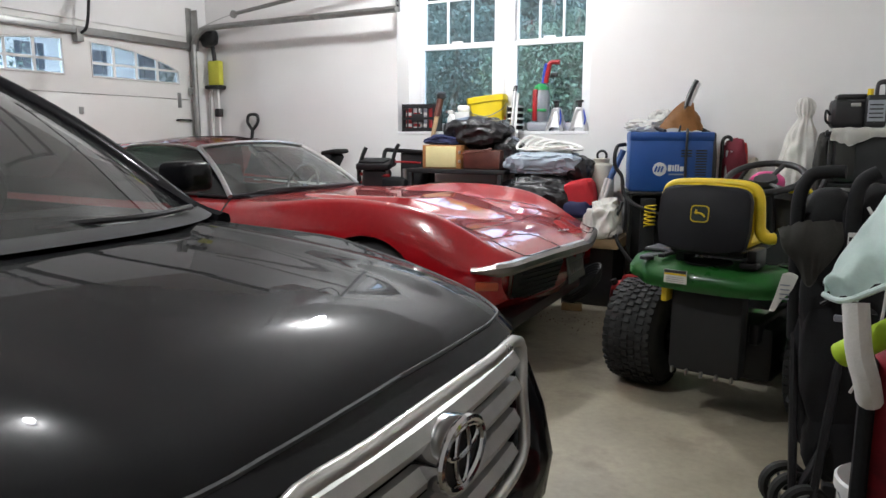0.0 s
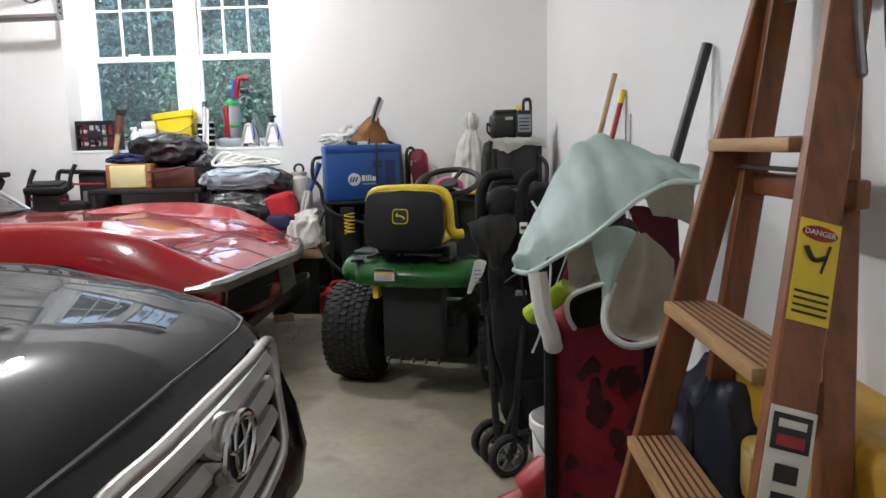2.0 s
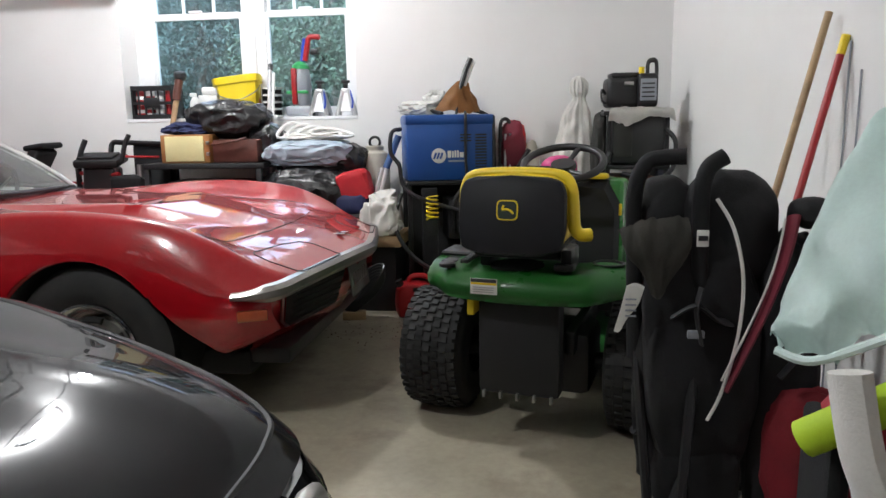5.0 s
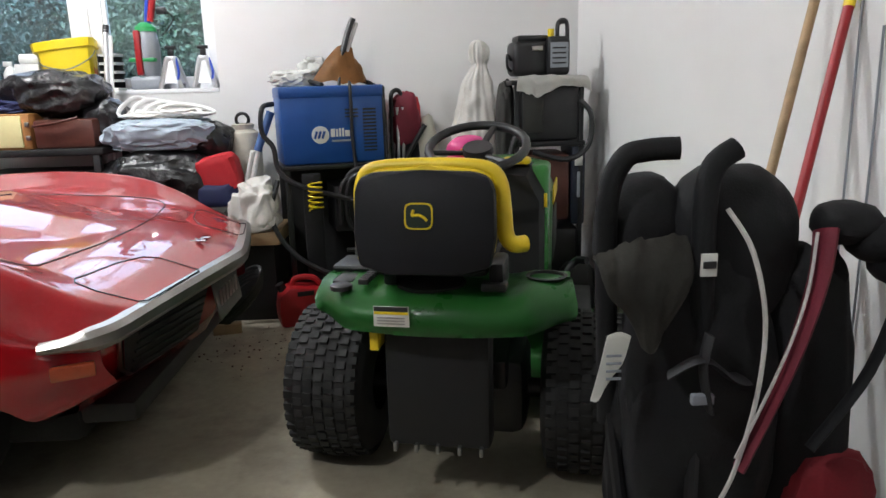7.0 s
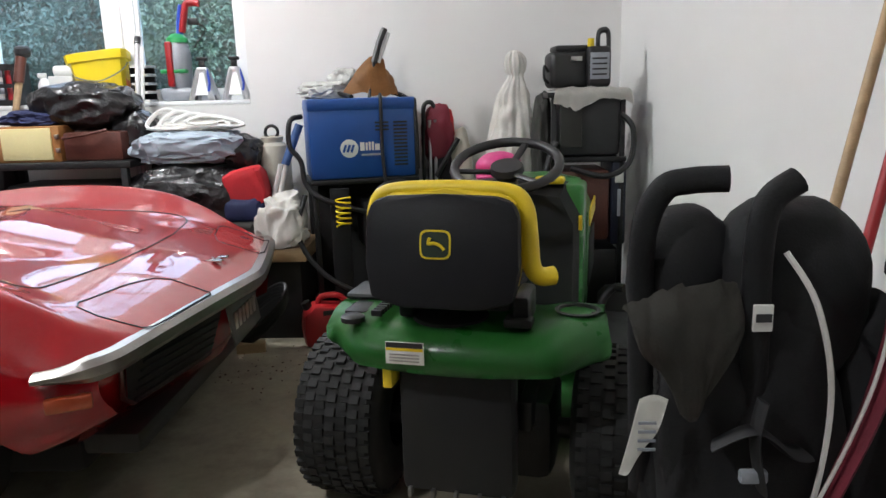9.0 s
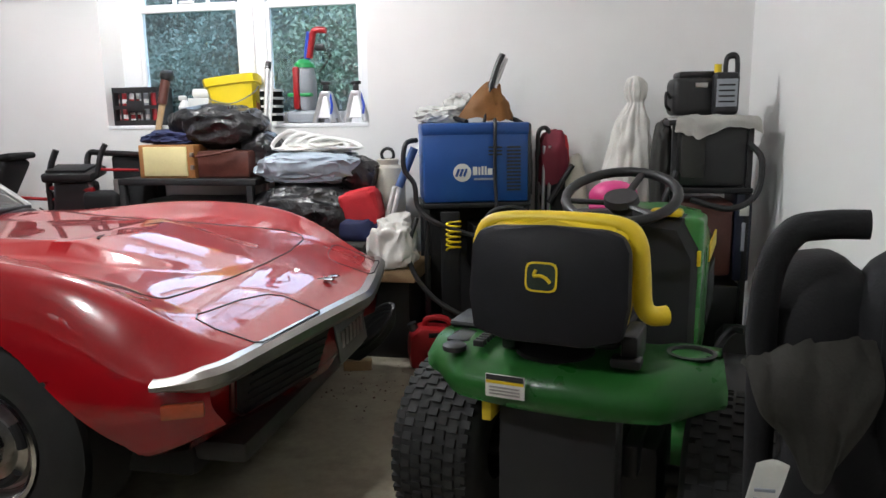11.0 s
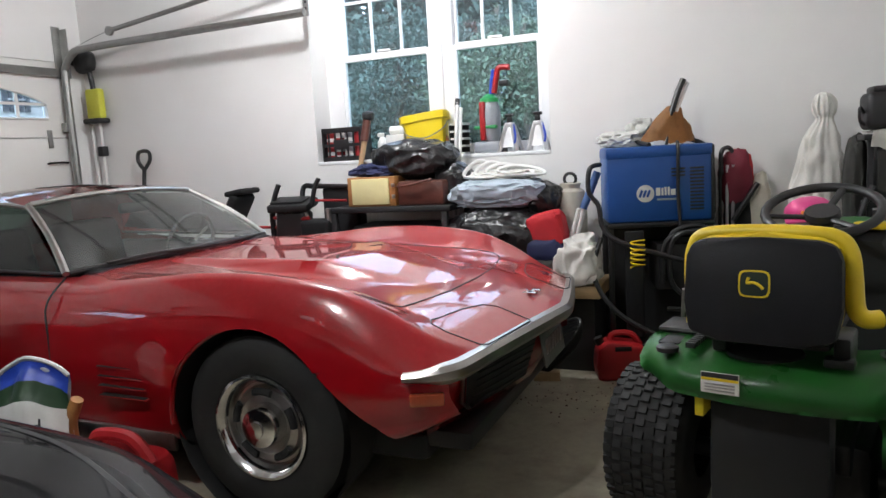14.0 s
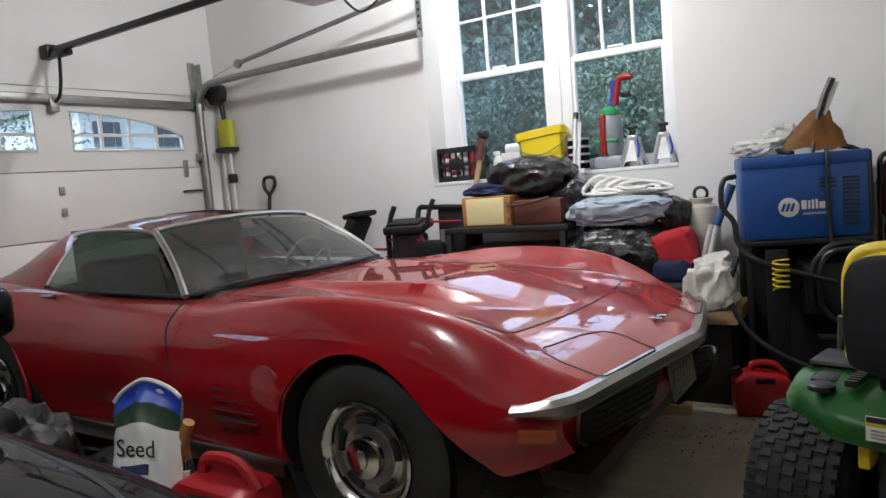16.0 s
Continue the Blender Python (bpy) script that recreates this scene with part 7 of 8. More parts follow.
# floor clutter under the welder
bw = thing("wooden_block", "rough timber block on the floor", "timber", (0.2, -0.72, 0))
part("block", box(0.06, 0.2, -0.76, -0.7, 0, 0.05, 0.004, turn=rot(0, 0, 12)), WOODT, bw)
ps = thing("hose_reel", "black ring of hose on the floor", "hose", (0.2, -0.66, 0))
for k in range(4):
    part("coil", tube([(0.18 + 0.13 * math.cos(a), -0.68 + 0.06 * math.sin(a), 0.15 + 0.12 * math.sin(a + 1) + 0.018 * k) for a in (2 * math.pi * j / 14 for j in range(14))], 0.011, 6, n=3, closed=True), BLKP, ps)

# ---- between the two cars ----
sb = thing("seed_bag", "white and blue grass seed bag, half empty", "bag", (-1.17, -2.86, 0))
SEEDM = Matrix.Translation((-1.155, -2.80, 0)) @ rot(0, 0, 16)


def seed_skin(u, v, side):
    """A slumped pillow bag: u across, v up, side -1 for its printed front."""
    w = 0.165 * (1 - 0.16 * v ** 2) * (1 + 0.05 * math.sin(7 * v))
    fat = 0.085 * (1 - abs(2 * u - 1) ** 2.4) * (math.sin(math.pi * min(v * 0.93 + 0.13, 1)) ** 0.7) + 0.004
    crease = 0.020 * noise.noise(Vector((u * 5, v * 7, 3 + side))) + 0.010 * (0.5 - abs(noise.noise(Vector((u * 11 + v * 6, v * 9, 5)))))
    x = (2 * u - 1) * w + 0.012 * noise.noise(Vector((v * 6, 1, side * 0)))
    z = v * (0.545 + 0.075 * math.sin(math.pi * u) + 0.02 * u) + 0.012 * noise.noise(Vector((u * 4, v * 4, 9)))
    return SEEDM @ Vector((x, side * (fat + crease * (1 if 0.03 < v < 0.96 else 0.2)) + 0.09 * v, max(z, 0.0)))


def seed_part(name, v0, v1, side, material, label="", proud=0.0):
    n = max(int((v1 - v0) * 40), 4)
    rows = [[seed_skin(k / 24, v0 + (v1 - v0) * r / n, side) + SEEDM.to_3x3() @ Vector((0, side * proud, 0)) for k in range(25)] for r in range(n + 1)]
    return part(name, loft(rows, caps=False, closed=False), material, sb, label, angle=70)


seed_part("back", 0.0, 1.0, 1, WHITEP)
seed_part("front", 0.0, 0.79, -1, WHITEP, "creased white printed front")
seed_part("green_band", 0.79, 0.89, -1, DKGREEN, "dark green printed band")
seed_part("blue_top", 0.89, 0.985, -1, BLUE2, "crumpled blue printed top")
part("top_seam", tube([seed_skin(k / 12, 1.0, -1) for k in range(13)], 0.008, 6), WHITEP, sb)
w = letters("Seed", 0.085)
w.transform(Matrix.Translation(seed_skin(0.55, 0.66, -1)) @ SEEDM.to_3x3().to_4x4() @ Matrix.Translation((0, -0.010, 0)) @ rot(82))
part("word", w, INK, sb, smooth=False)
for k, (va, vb) in enumerate(((0.53, 0.58), (0.40, 0.44), (0.32, 0.345))):
    rows = [[seed_skin(0.36 + 0.36 * q / 8, v, -1) + SEEDM.to_3x3() @ Vector((0, -0.003, 0)) for q in range(9)] for v in (va, (va + vb) / 2, vb)]
    part("text_bar", loft(rows, caps=False, closed=False), (NAVY, BLUE2, LGREY)[k], sb)
jw = thing("white_jug", "white plastic jug beside the gas can", "jug", (-1.02, -2.74, 0))
part("body", lathe([(0.0, 0.0), (0.075, 0.0), (0.08, 0.03), (0.08, 0.2), (0.05, 0.26), (0.022, 0.29), (0.022, 0.31), (0, 0.31)], 22, Matrix.Translation((-1.04, -2.70, 0))), WHITEP, jw)
part("handle", tube([(-0.99, -2.70, 0.17), (-0.945, -2.70, 0.2), (-0.965, -2.70, 0.26), (-1.01, -2.70, 0.27)], 0.012, 8), WHITEP, jw)
CLUTTER = mat("grey_plastic_sack", (0.028, 0.027, 0.026), 0.45, var=0.4, scale=9, fine=90, bump=0.4, stain=(0.35, 0.34, 0.32), stain_amt=0.35, stain_scale=9)
single("plastic_sack", blob((-1.72, -2.9, 0.24), (0.22, 0.16, 0.27), 85, 0.25, 2.2, 5, 0.8, 0.04, floor=0.0), CLUTTER, "full grey plastic sack of rags", "sack")
single("dark_sack", blob((-1.42, -2.72, 0.16), (0.16, 0.13, 0.18), 87, 0.25, 2.2, 4, 0.8, 0.04, floor=0.0), BLKC, "dark crumpled sack or added reflection blocker on the floor", "sack")
single("dark_sack", blob((-2.2, -2.85, 0.2), (0.25, 0.18, 0.25), 88, 0.25, 2.2, 4, 0.8, 0.04, floor=0.0), GREYF, "dark crumpled sack or added reflection blocker on the floor", "sack")
# unseen sacks added to block the wall's reflection in the red car
for x, y, r, h, seed in ((-2.75, -2.92, 0.26, 0.30, 131), (-3.3, -2.95, 0.28, 0.33, 133)):
    single("dark_sack", blob((x, y, h * 0.8), (r, 0.22, h), seed, 0.22, 2.2, 4, 0.8, 0.04, floor=0.0), GREYF, "dark crumpled sack or added reflection blocker on the floor", "sack")
single("card_box", box(-1.52, -1.36, -3.02, -2.90, 0, 0.22, 0.004, turn=rot(0, 0, 20)), PAPER2, "small worn cardboard box", "box")
nb = thing("note_sheet", "loose printed sheet on the sack", "paper", (-1.45, -2.93, 0.23))
part("sheet", box(-1.53, -1.38, -3.04, -2.93, 0.222, 0.226, turn=rot(-18, 0, 25)), LABELW, nb, smooth=False)

# ---- stroller in front of the brooms ----
FLAPM = mat("faded_black_cloth", (0.06, 0.057, 0.048), 0.8, var=0.2, scale=9, fine=220, bump=0.4)
sr = thing("stroller", "folded black double stroller with foam handles", "stroller", (1.63, -2.98, 0))
part("handle", tube([(1.50, -2.93, 0.55), (1.488, -2.94, 0.85), (1.485, -2.95, 1.0), (1.51, -2.955, 1.07), (1.55, -2.96, 1.085), (1.605, -2.97, 1.088)], 0.021, 12), BLKC, sr, "black foam grip")
part("handle", tube([(1.645, -3.02, 0.60), (1.635, -3.03, 0.85), (1.632, -3.03, 0.99), (1.645, -3.025, 1.06), (1.685, -3.02, 1.09)], 0.021, 12), BLKC, sr, "black foam grip")
part("canopy", blob((1.72, -2.92, 0.90), (0.125, 0.10, 0.15), 91, 0.08, 1.6, 4, 0.85, 0.02), BLKC, sr)
part("canopy", blob((1.57, -2.88, 0.90), (0.09, 0.09, 0.13), 92, 0.08, 1.6, 4, 0.85, 0.02), BLKC, sr)
part("seat_cloth", blob((1.66, -2.95, 0.58), (0.14, 0.11, 0.33), 93, 0.12, 1.8, 5, 0.75, 0.03), BLKC, sr)
sheet([[(1.422, -3.06, 0.906), (1.507, -3.05, 0.938), (1.612, -3.02, 0.95)], [(1.439, -3.09, 0.882), (1.503, -3.09, 0.9), (1.617, -3.05, 0.892)], [(1.462, -3.09, 0.833), (1.511, -3.1, 0.837), (1.587, -3.07, 0.837)], [(1.513, -3.08, 0.758), (1.532, -3.09, 0.749), (1.548, -3.08, 0.779)]], "front_flap", FLAPM, sr, n=24, thick=0.012, wave=0.010, label="charcoal fabric flap", fold=0.006)
part("seat_back", blob((1.60, -2.985, 0.70), (0.09, 0.05, 0.16), 95, 0.2, 2.0, 4, 0.7, 0.03), BLKC, sr)
part("piping", tube([(1.665, -3.045, 0.99), (1.70, -3.075, 0.92), (1.725, -3.085, 0.80), (1.72, -3.085, 0.66), (1.69, -3.085, 0.52), (1.66, -3.08, 0.44)], 0.0045, 6), WHITEC, sr, "pale reflective piping")
part("strap", tube([(1.57, -3.065, 0.70), (1.62, -3.085, 0.735), (1.67, -3.085, 0.70), (1.70, -3.07, 0.69)], 0.022, 8, flat=0.25), DECKM, sr)
part("strap", tube([(1.63, -3.085, 0.78), (1.62, -3.09, 0.72), (1.635, -3.09, 0.64)], 0.02, 8, flat=0.25), DECKM, sr)
part("buckle", box(1.60, 1.64, -3.10, -3.085, 0.655, 0.675, 0.004), LGREY, sr)
part("brand_tag", box(1.62, 1.648, -3.058, -3.052, 0.875, 0.915, 0.001), LABELW, sr)
part("tag_bar", box(1.623, 1.645, -3.061, -3.057, 0.89, 0.902), INK, sr, smooth=False)
for a, b in (((1.50, -2.93, 0.6), (1.53, -3.12, 0.09)), ((1.64, -3.02, 0.65), (1.58, -3.16, 0.09)), ((1.60, -2.9, 0.6), (1.75, -2.78, 0.09)), ((1.72, -2.95, 0.5), (1.55, -3.1, 0.12)), ((1.50, -2.95, 0.35), (1.75, -2.8, 0.2))):
    part("frame_tube", cyl(a, b, 0.013, seg=8), BLKM, sr)
for x, y in ((1.505, -3.00), (1.535, -3.07), (1.565, -3.15), (1.74, -2.78), (1.80, -2.84)):
    m = Matrix.Translation((x, y, 0.078)) @ rot(90, 0, 24)
    wl = part("wheel", lathe([(0.055, -0.016), (0.07, -0.017), (0.078, -0.008), (0.078, 0.008), (0.07, 0.017), (0.055, 0.016)], 26, m), RUBBER, sr)
    part("rim", lathe([(0.056, 0.013), (0.05, 0.014), (0.05, -0.014), (0.056, -0.013)], 24, m), DULLCH, wl)
    part("hub", lathe([(0.0, 0.016), (0.015, 0.015), (0.015, -0.015), (0, -0.016)], 14, m), BLKP, wl)
    for k in range(6):
        a = 2 * math.pi * k / 6
        part("spoke", cyl(m @ Vector((0.012 * math.cos(a), 0.012 * math.sin(a), 0.004)), m @ Vector((0.054 * math.cos(a), 0.054 * math.sin(a), 0.004)), 0.005, seg=6), LGREY, wl)
part("folded_seat", blob((1.63, -2.93, 0.46), (0.13, 0.06, 0.32), 95, 0.14, 2.2, 5, 0.75, 0.04), BLKC, sr, "creased black seat cloth")
part("basket", blob((1.66, -2.98, 0.24), (0.11, 0.07, 0.12), 96, 0.14, 2.2, 4, 0.7, 0.04), BLKC, sr)
pp = thing("care_label", "white paper care label hanging from the flap", "label", (1.46, -3.06, 0.65))
sheet([[(1.455, -3.075, 0.78), (1.44, -3.08, 0.72), (1.425, -3.085, 0.665)], [(1.475, -3.075, 0.785), (1.458, -3.085, 0.725), (1.44, -3.085, 0.665)], [(1.498, -3.07, 0.775), (1.482, -3.08, 0.73), (1.455, -3.085, 0.70)]], "paper", LABELW, pp, n=8, thick=0.001, wave=0.003)
for k in range(4):
    part("text_bar", box(1.452, 1.478, -3.089, -3.086, 0.705 + k * 0.014, 0.709 + k * 0.014), LGREY, pp, smooth=False)

gb = thing("sports_bag", "black and maroon sports bag with pale piping", "bag", (1.88, -2.93, 0))
part("bag", blob((1.87, -2.95, 0.44), (0.085, 0.09, 0.46), 101, 0.08, 1.8, 5, 0.7, 0.02, floor=0.0), BLKC, gb)
part("maroon_panel", tube([(1.845, -3.035, 0.945), (1.825, -3.06, 0.86), (1.78, -3.075, 0.72), (1.70, -3.08, 0.52)], (0.035, 0.02), 10, flat=0.4), MAROON, gb)
part("piping", tube([(1.822, -3.05, 0.945), (1.797, -3.078, 0.84), (1.755, -3.092, 0.72), (1.685, -3.095, 0.55)], 0.003, 6), WHITEC, gb)
part("red_pocket", blob((1.90, -3.02, 0.34), (0.09, 0.05, 0.18), 103, 0.12, 2, 4, 0.7), mat("deep_red_cloth", (0.20, 0.008, 0.016), 0.8, var=0.2, scale=8, fine=200, bump=0.3), gb)
for k, (x, z) in enumerate(((1.90, 0.95), (1.95, 0.92), (1.99, 0.88))):
    part("roll", blob((x, -3.0 - 0.02 * k, z), (0.055, 0.06, 0.04), 105 + k, 0.1, 1.6, 3, 0.9), BLKC, gb)
part("strap", tube([(1.99, -3.05, 0.86), (1.92, -3.08, 0.70), (1.82, -3.09, 0.56)], 0.016, 8, flat=0.4), BLKC, gb)

for nm, col, a, b, lab in (("broom", WOODT, (1.64, -2.86, 0.0), (2.052, -2.59, 1.47), "wooden broom handle leaning on the wall"), ("mop", REDP, (1.68, -2.93, 0.0), (2.055, -2.685, 1.345), "red mop handle with a yellow top")):
    br = thing(nm, lab, nm, a)
    part("handle", cyl(a, b, 0.0108, seg=12), col, br)
    if nm == "mop":
        d = (Vector(b) - Vector(a)).normalized()
        part("grip", cyl(b, Vector(b) + d * 0.055, 0.0118, seg=12), YPL, br)
    part("head", box(a[0] - 0.02, a[0] + 0.2, a[1] - 0.03, a[1] + 0.03, 0.0, 0.05, 0.01), BLKP, br)
pi = thing("black_pipe", "black pipe leaning on the wall", "pipe", (1.655, -3.770, 0.000))
part("pipe", cyl((1.655, -3.770, 0.000), (2.062, -3.674, 1.437), 0.014, seg=14), BLKP, pi)
cd = thing("hanging_cord", "thin pale cord hanging down the wall", "cord", (2.07, -2.75, 0.3))
part("cord", tube([(2.074, -2.70, 1.38), (2.073, -2.705, 0.9), (2.073, -2.70, 0.3)], 0.003, 5), LGREY, cd)
part("cord", tube([(2.074, -2.78, 1.3), (2.073, -2.785, 0.9), (2.073, -2.78, 0.3)], 0.003, 5), LGREY, cd)

# ---- beach things beside the ladder ----
bb = thing("board_bag", "tall red board bag with black print", "bag", (1.74, -3.93, 0))
part("bag", box(1.635, 1.88, -3.91, -3.75, 0.0, 0.80, 0.05, turn=rot(0, 0, -8), seg=4), REDB, bb, "red cloth with black printed shapes")
part("edge", box(1.62, 1.65, -3.91, -3.75, 0.0, 0.77, 0.012, turn=rot(0, 0, -8)), BLKC, bb)
part("side", box(1.815, 1.93, -3.915, -3.73, 0.0, 0.80, 0.03, turn=rot(0, 0, -8)), BLKC, bb)
prng = random.Random(77)
DARKPRINT = mat("dark_red_print", (0.06, 0.003, 0.008), 0.7, var=0.25, scale=12, fine=180, bump=0.2)
for k in range(26):
    cx, cz, q = prng.uniform(-0.095, 0.095), prng.uniform(0.06, 0.74), prng.uniform(0.012, 0.034)
    pts = [(cx + q * prng.uniform(0.5, 1.2) * math.cos(a), cz + 1.5 * q * prng.uniform(0.5, 1.2) * math.sin(a)) for a in (2 * math.pi * j / 9 for j in range(9))]
    mp = Matrix.Translation((1.7575, -3.83, 0)) @ rot(0, 0, -8) @ Matrix(((1, 0, 0, 0), (0, 0, -1, -0.0806 - 0.0003 * (k % 7)), (0, 1, 0, 0), (0, 0, 0, 1)))
    part("print_patch", prism(pts, 0.0006, mp), DARKPRINT, bb, smooth=False)
bc = thing("beach_canopy", "pale teal vinyl canopy folded over beach things", "canopy", (1.75, -3.9, 0.8))
sheet([[(1.537, -3.90, 0.893), (1.571, -3.93, 0.890), (1.632, -3.97, 0.932), (1.698, -4.0, 0.976), (1.754, -4.0, 1.02), (1.824, -3.97, 1.066), (1.901, -3.92, 1.095), (1.99, -3.85, 1.09)],
       [(1.532, -3.90, 0.908), (1.574, -3.93, 0.944), (1.633, -3.93, 1.003), (1.697, -3.93, 1.065), (1.758, -3.92, 1.107), (1.836, -3.90, 1.122), (1.914, -3.88, 1.122), (1.997, -3.83, 1.108)],
       [(1.534, -3.89, 0.913), (1.58, -3.87, 0.975), (1.64, -3.83, 1.055), (1.704, -3.80, 1.135), (1.77, -3.80, 1.165), (1.85, -3.79, 1.158), (1.93, -3.80, 1.138), (2.003, -3.81, 1.115)],
       [(1.535, -3.88, 0.912), (1.588, -3.82, 0.997), (1.648, -3.76, 1.095), (1.71, -3.72, 1.183), (1.78, -3.72, 1.204), (1.863, -3.72, 1.18), (1.94, -3.76, 1.145), (2.006, -3.80, 1.115)],
       [(1.55, -3.86, 0.90), (1.61, -3.78, 0.94), (1.67, -3.71, 1.0), (1.73, -3.66, 1.06), (1.80, -3.65, 1.08), (1.88, -3.66, 1.07), (1.95, -3.70, 1.06), (2.01, -3.76, 1.05)]], "canopy", TEAL, bc, n=42, thick=0.006, wave=0.007, label="pale teal vinyl sheet", fold=0.02)
part("hem", tube([(1.537, -3.905, 0.893), (1.571, -3.935, 0.890), (1.632, -3.975, 0.932), (1.698, -4.005, 0.976), (1.754, -4.005, 1.02), (1.824, -3.975, 1.066), (1.901, -3.925, 1.095), (1.99, -3.855, 1.09)], 0.006, 8), TEAL, bc)
sheet([[(1.835, -3.95, 1.058), (1.90, -3.90, 1.085), (1.985, -3.84, 1.082)], [(1.86, -3.90, 1.03), (1.92, -3.86, 1.04), (1.99, -3.83, 1.03)], [(1.875, -3.88, 1.01), (1.93, -3.85, 1.0), (1.99, -3.83, 0.98)]], "lining", SAND, bc, n=14, thick=0.004, wave=0.005, label="off-white lining")
sheet([[(1.705, -3.99, 0.985), (1.76, -3.99, 1.0), (1.81, -3.985, 0.985)], [(1.715, -4.0, 0.94), (1.755, -4.01, 0.94), (1.785, -4.0, 0.94)], [(1.728, -4.01, 0.87), (1.745, -4.02, 0.875), (1.757, -4.015, 0.88)], [(1.722, -4.02, 0.79), (1.727, -4.025, 0.785), (1.735, -4.02, 0.79)]], "inner_fold", TEAL, bc, n=18, thick=0.004, wave=0.005)
sheet([[(1.80, -3.96, 0.985), (1.85, -3.94, 0.968), (1.905, -3.95, 0.915)], [(1.757, -4.0, 0.872), (1.84, -3.90, 0.85), (1.90, -3.97, 0.843)], [(1.733, -4.02, 0.805), (1.82, -3.93, 0.768), (1.882, -4.0, 0.79)], [(1.735, -4.06, 0.775), (1.785, -4.075, 0.752), (1.85, -4.055, 0.762)]], "scoop", SAND, bc, n=30, thick=0.008, wave=0.006, label="off-white foam lining, scooped")
part("rolled_edge", tube([(1.757, -4.005, 0.875), (1.732, -4.03, 0.82), (1.73, -4.06, 0.782), (1.755, -4.075, 0.757), (1.79, -4.08, 0.749), (1.845, -4.06, 0.758), (1.885, -4.01, 0.79)], 0.0085, 8), WHITEP, bc)
sheet([[(1.652, -3.97, 0.95), (1.715, -3.965, 0.98), (1.79, -3.975, 0.982)], [(1.66, -3.965, 0.88), (1.72, -3.93, 0.878), (1.765, -3.99, 0.90)], [(1.655, -4.0, 0.835), (1.685, -4.0, 0.857), (1.755, -4.0, 0.877)]], "side_lining", SAND, bc, n=24, thick=0.006, wave=0.005, label="off-white foam lining")
# charcoal sheet stands in for the shade inside the curled lining
sheet([[(1.652, -4.0, 0.84), (1.685, -4.005, 0.86), (1.75, -4.005, 0.875)], [(1.66, -3.97, 0.80), (1.69, -3.94, 0.81), (1.735, -3.98, 0.81)], [(1.672, -3.97, 0.765), (1.70, -3.95, 0.755), (1.73, -3.99, 0.775)]], "curl", GREYF, bc, n=16, thick=0.004, wave=0.004, label="inner face, its shade drawn as charcoal")
part("rolled_edge", tube([(1.672, -3.985, 0.765), (1.654, -4.0, 0.80), (1.655, -4.008, 0.84), (1.69, -4.01, 0.862), (1.755, -4.008, 0.88)], 0.006, 8), WHITEP, bc)
sheet([[(1.80, -3.90, 1.04), (1.87, -3.87, 1.03), (1.94, -3.84, 1.02)], [(1.84, -3.89, 0.97), (1.89, -3.87, 0.95), (1.95, -3.84, 0.93)], [(1.88, -3.90, 0.88), (1.92, -3.88, 0.85), (1.96, -3.85, 0.82)]], "dark_lining", MAROON, bc, n=16, thick=0.02, wave=0.008, label="dark maroon inner cloth")
part("prop", cyl((1.75, -3.9, 0.83), (1.75, -3.80, 1.10), 0.014, seg=10), BLKP, bc)
pd = thing("foam_float", "cream foam float hanging under the canopy", "float", (1.60, -3.98, 0.72))
part("float", tube([(1.585, -4.0, 0.90), (1.595, -4.02, 0.82), (1.61, -4.03, 0.77), (1.618, -4.02, 0.735)], 0.031, 12, flat=0.7), WHITEC, pd)
ns = thing("pool_noodle", "lime green foam pool noodle end", "noodle", (1.6, -3.9, 0.75))
part("noodle", cyl((1.575, -3.915, 0.78), (1.66, -3.97, 0.86), 0.024, seg=16), LIME, ns)
part("hole", cyl((1.5743, -3.9146, 0.7794), (1.5757, -3.9155, 0.7806), 0.010, seg=12), DARK, ns)

bu = thing("white_bucket", "white plastic pail on the floor", "bucket", (1.70, -3.42, 0))
part("pail", lathe([(0.0, 0.0), (0.095, 0.0), (0.112, 0.30), (0.12, 0.305), (0.12, 0.33), (0.113, 0.335), (0.108, 0.30), (0.09, 0.01), (0.0, 0.01)], 32, Matrix.Translation((1.735, -3.43, 0))), WHITEP, bu)
part("bail", tube([(1.62, -3.43, 0.31), (1.66, -3.53, 0.25), (1.735, -3.55, 0.23), (1.81, -3.53, 0.25), (1.85, -3.43, 0.31)], 0.004, 6), STEEL, bu)
rbt = thing("rubber_boot", "red rubber boot lying tipped on the floor", "boot", (1.57, -3.47, 0))
rings = []
for x, z0, z1, w in ((1.455, 0.0, 0.045, 0.03), (1.475, 0.0, 0.075, 0.045), (1.52, 0.0, 0.10, 0.05), (1.57, 0.0, 0.125, 0.046), (1.61, 0.0, 0.17, 0.045), (1.66, 0.0, 0.185, 0.048), (1.70, 0.0, 0.17, 0.044), (1.715, 0.0, 0.12, 0.03)):
    rings.append([Vector((x, -3.50 + w * math.cos(a), z0 + (z1 - z0) * (0.5 + 0.5 * math.sin(a)))) for a in (2 * math.pi * k / 18 for k in range(18))])
part("foot", loft(rings), REDP, rbt)
part("shaft", tube([(1.60, -3.50, 0.115), (1.645, -3.495, 0.155), (1.70, -3.48, 0.19), (1.76, -3.47, 0.20)], (0.058, 0.066), 20), REDP, rbt)
part("cuff", tube([(1.765, -3.47 + 0.066 * math.cos(a), 0.20 + 0.066 * math.sin(a)) for a in (2 * math.pi * k / 18 for k in range(18))], 0.007, 6, n=1, closed=True), REDP, rbt)
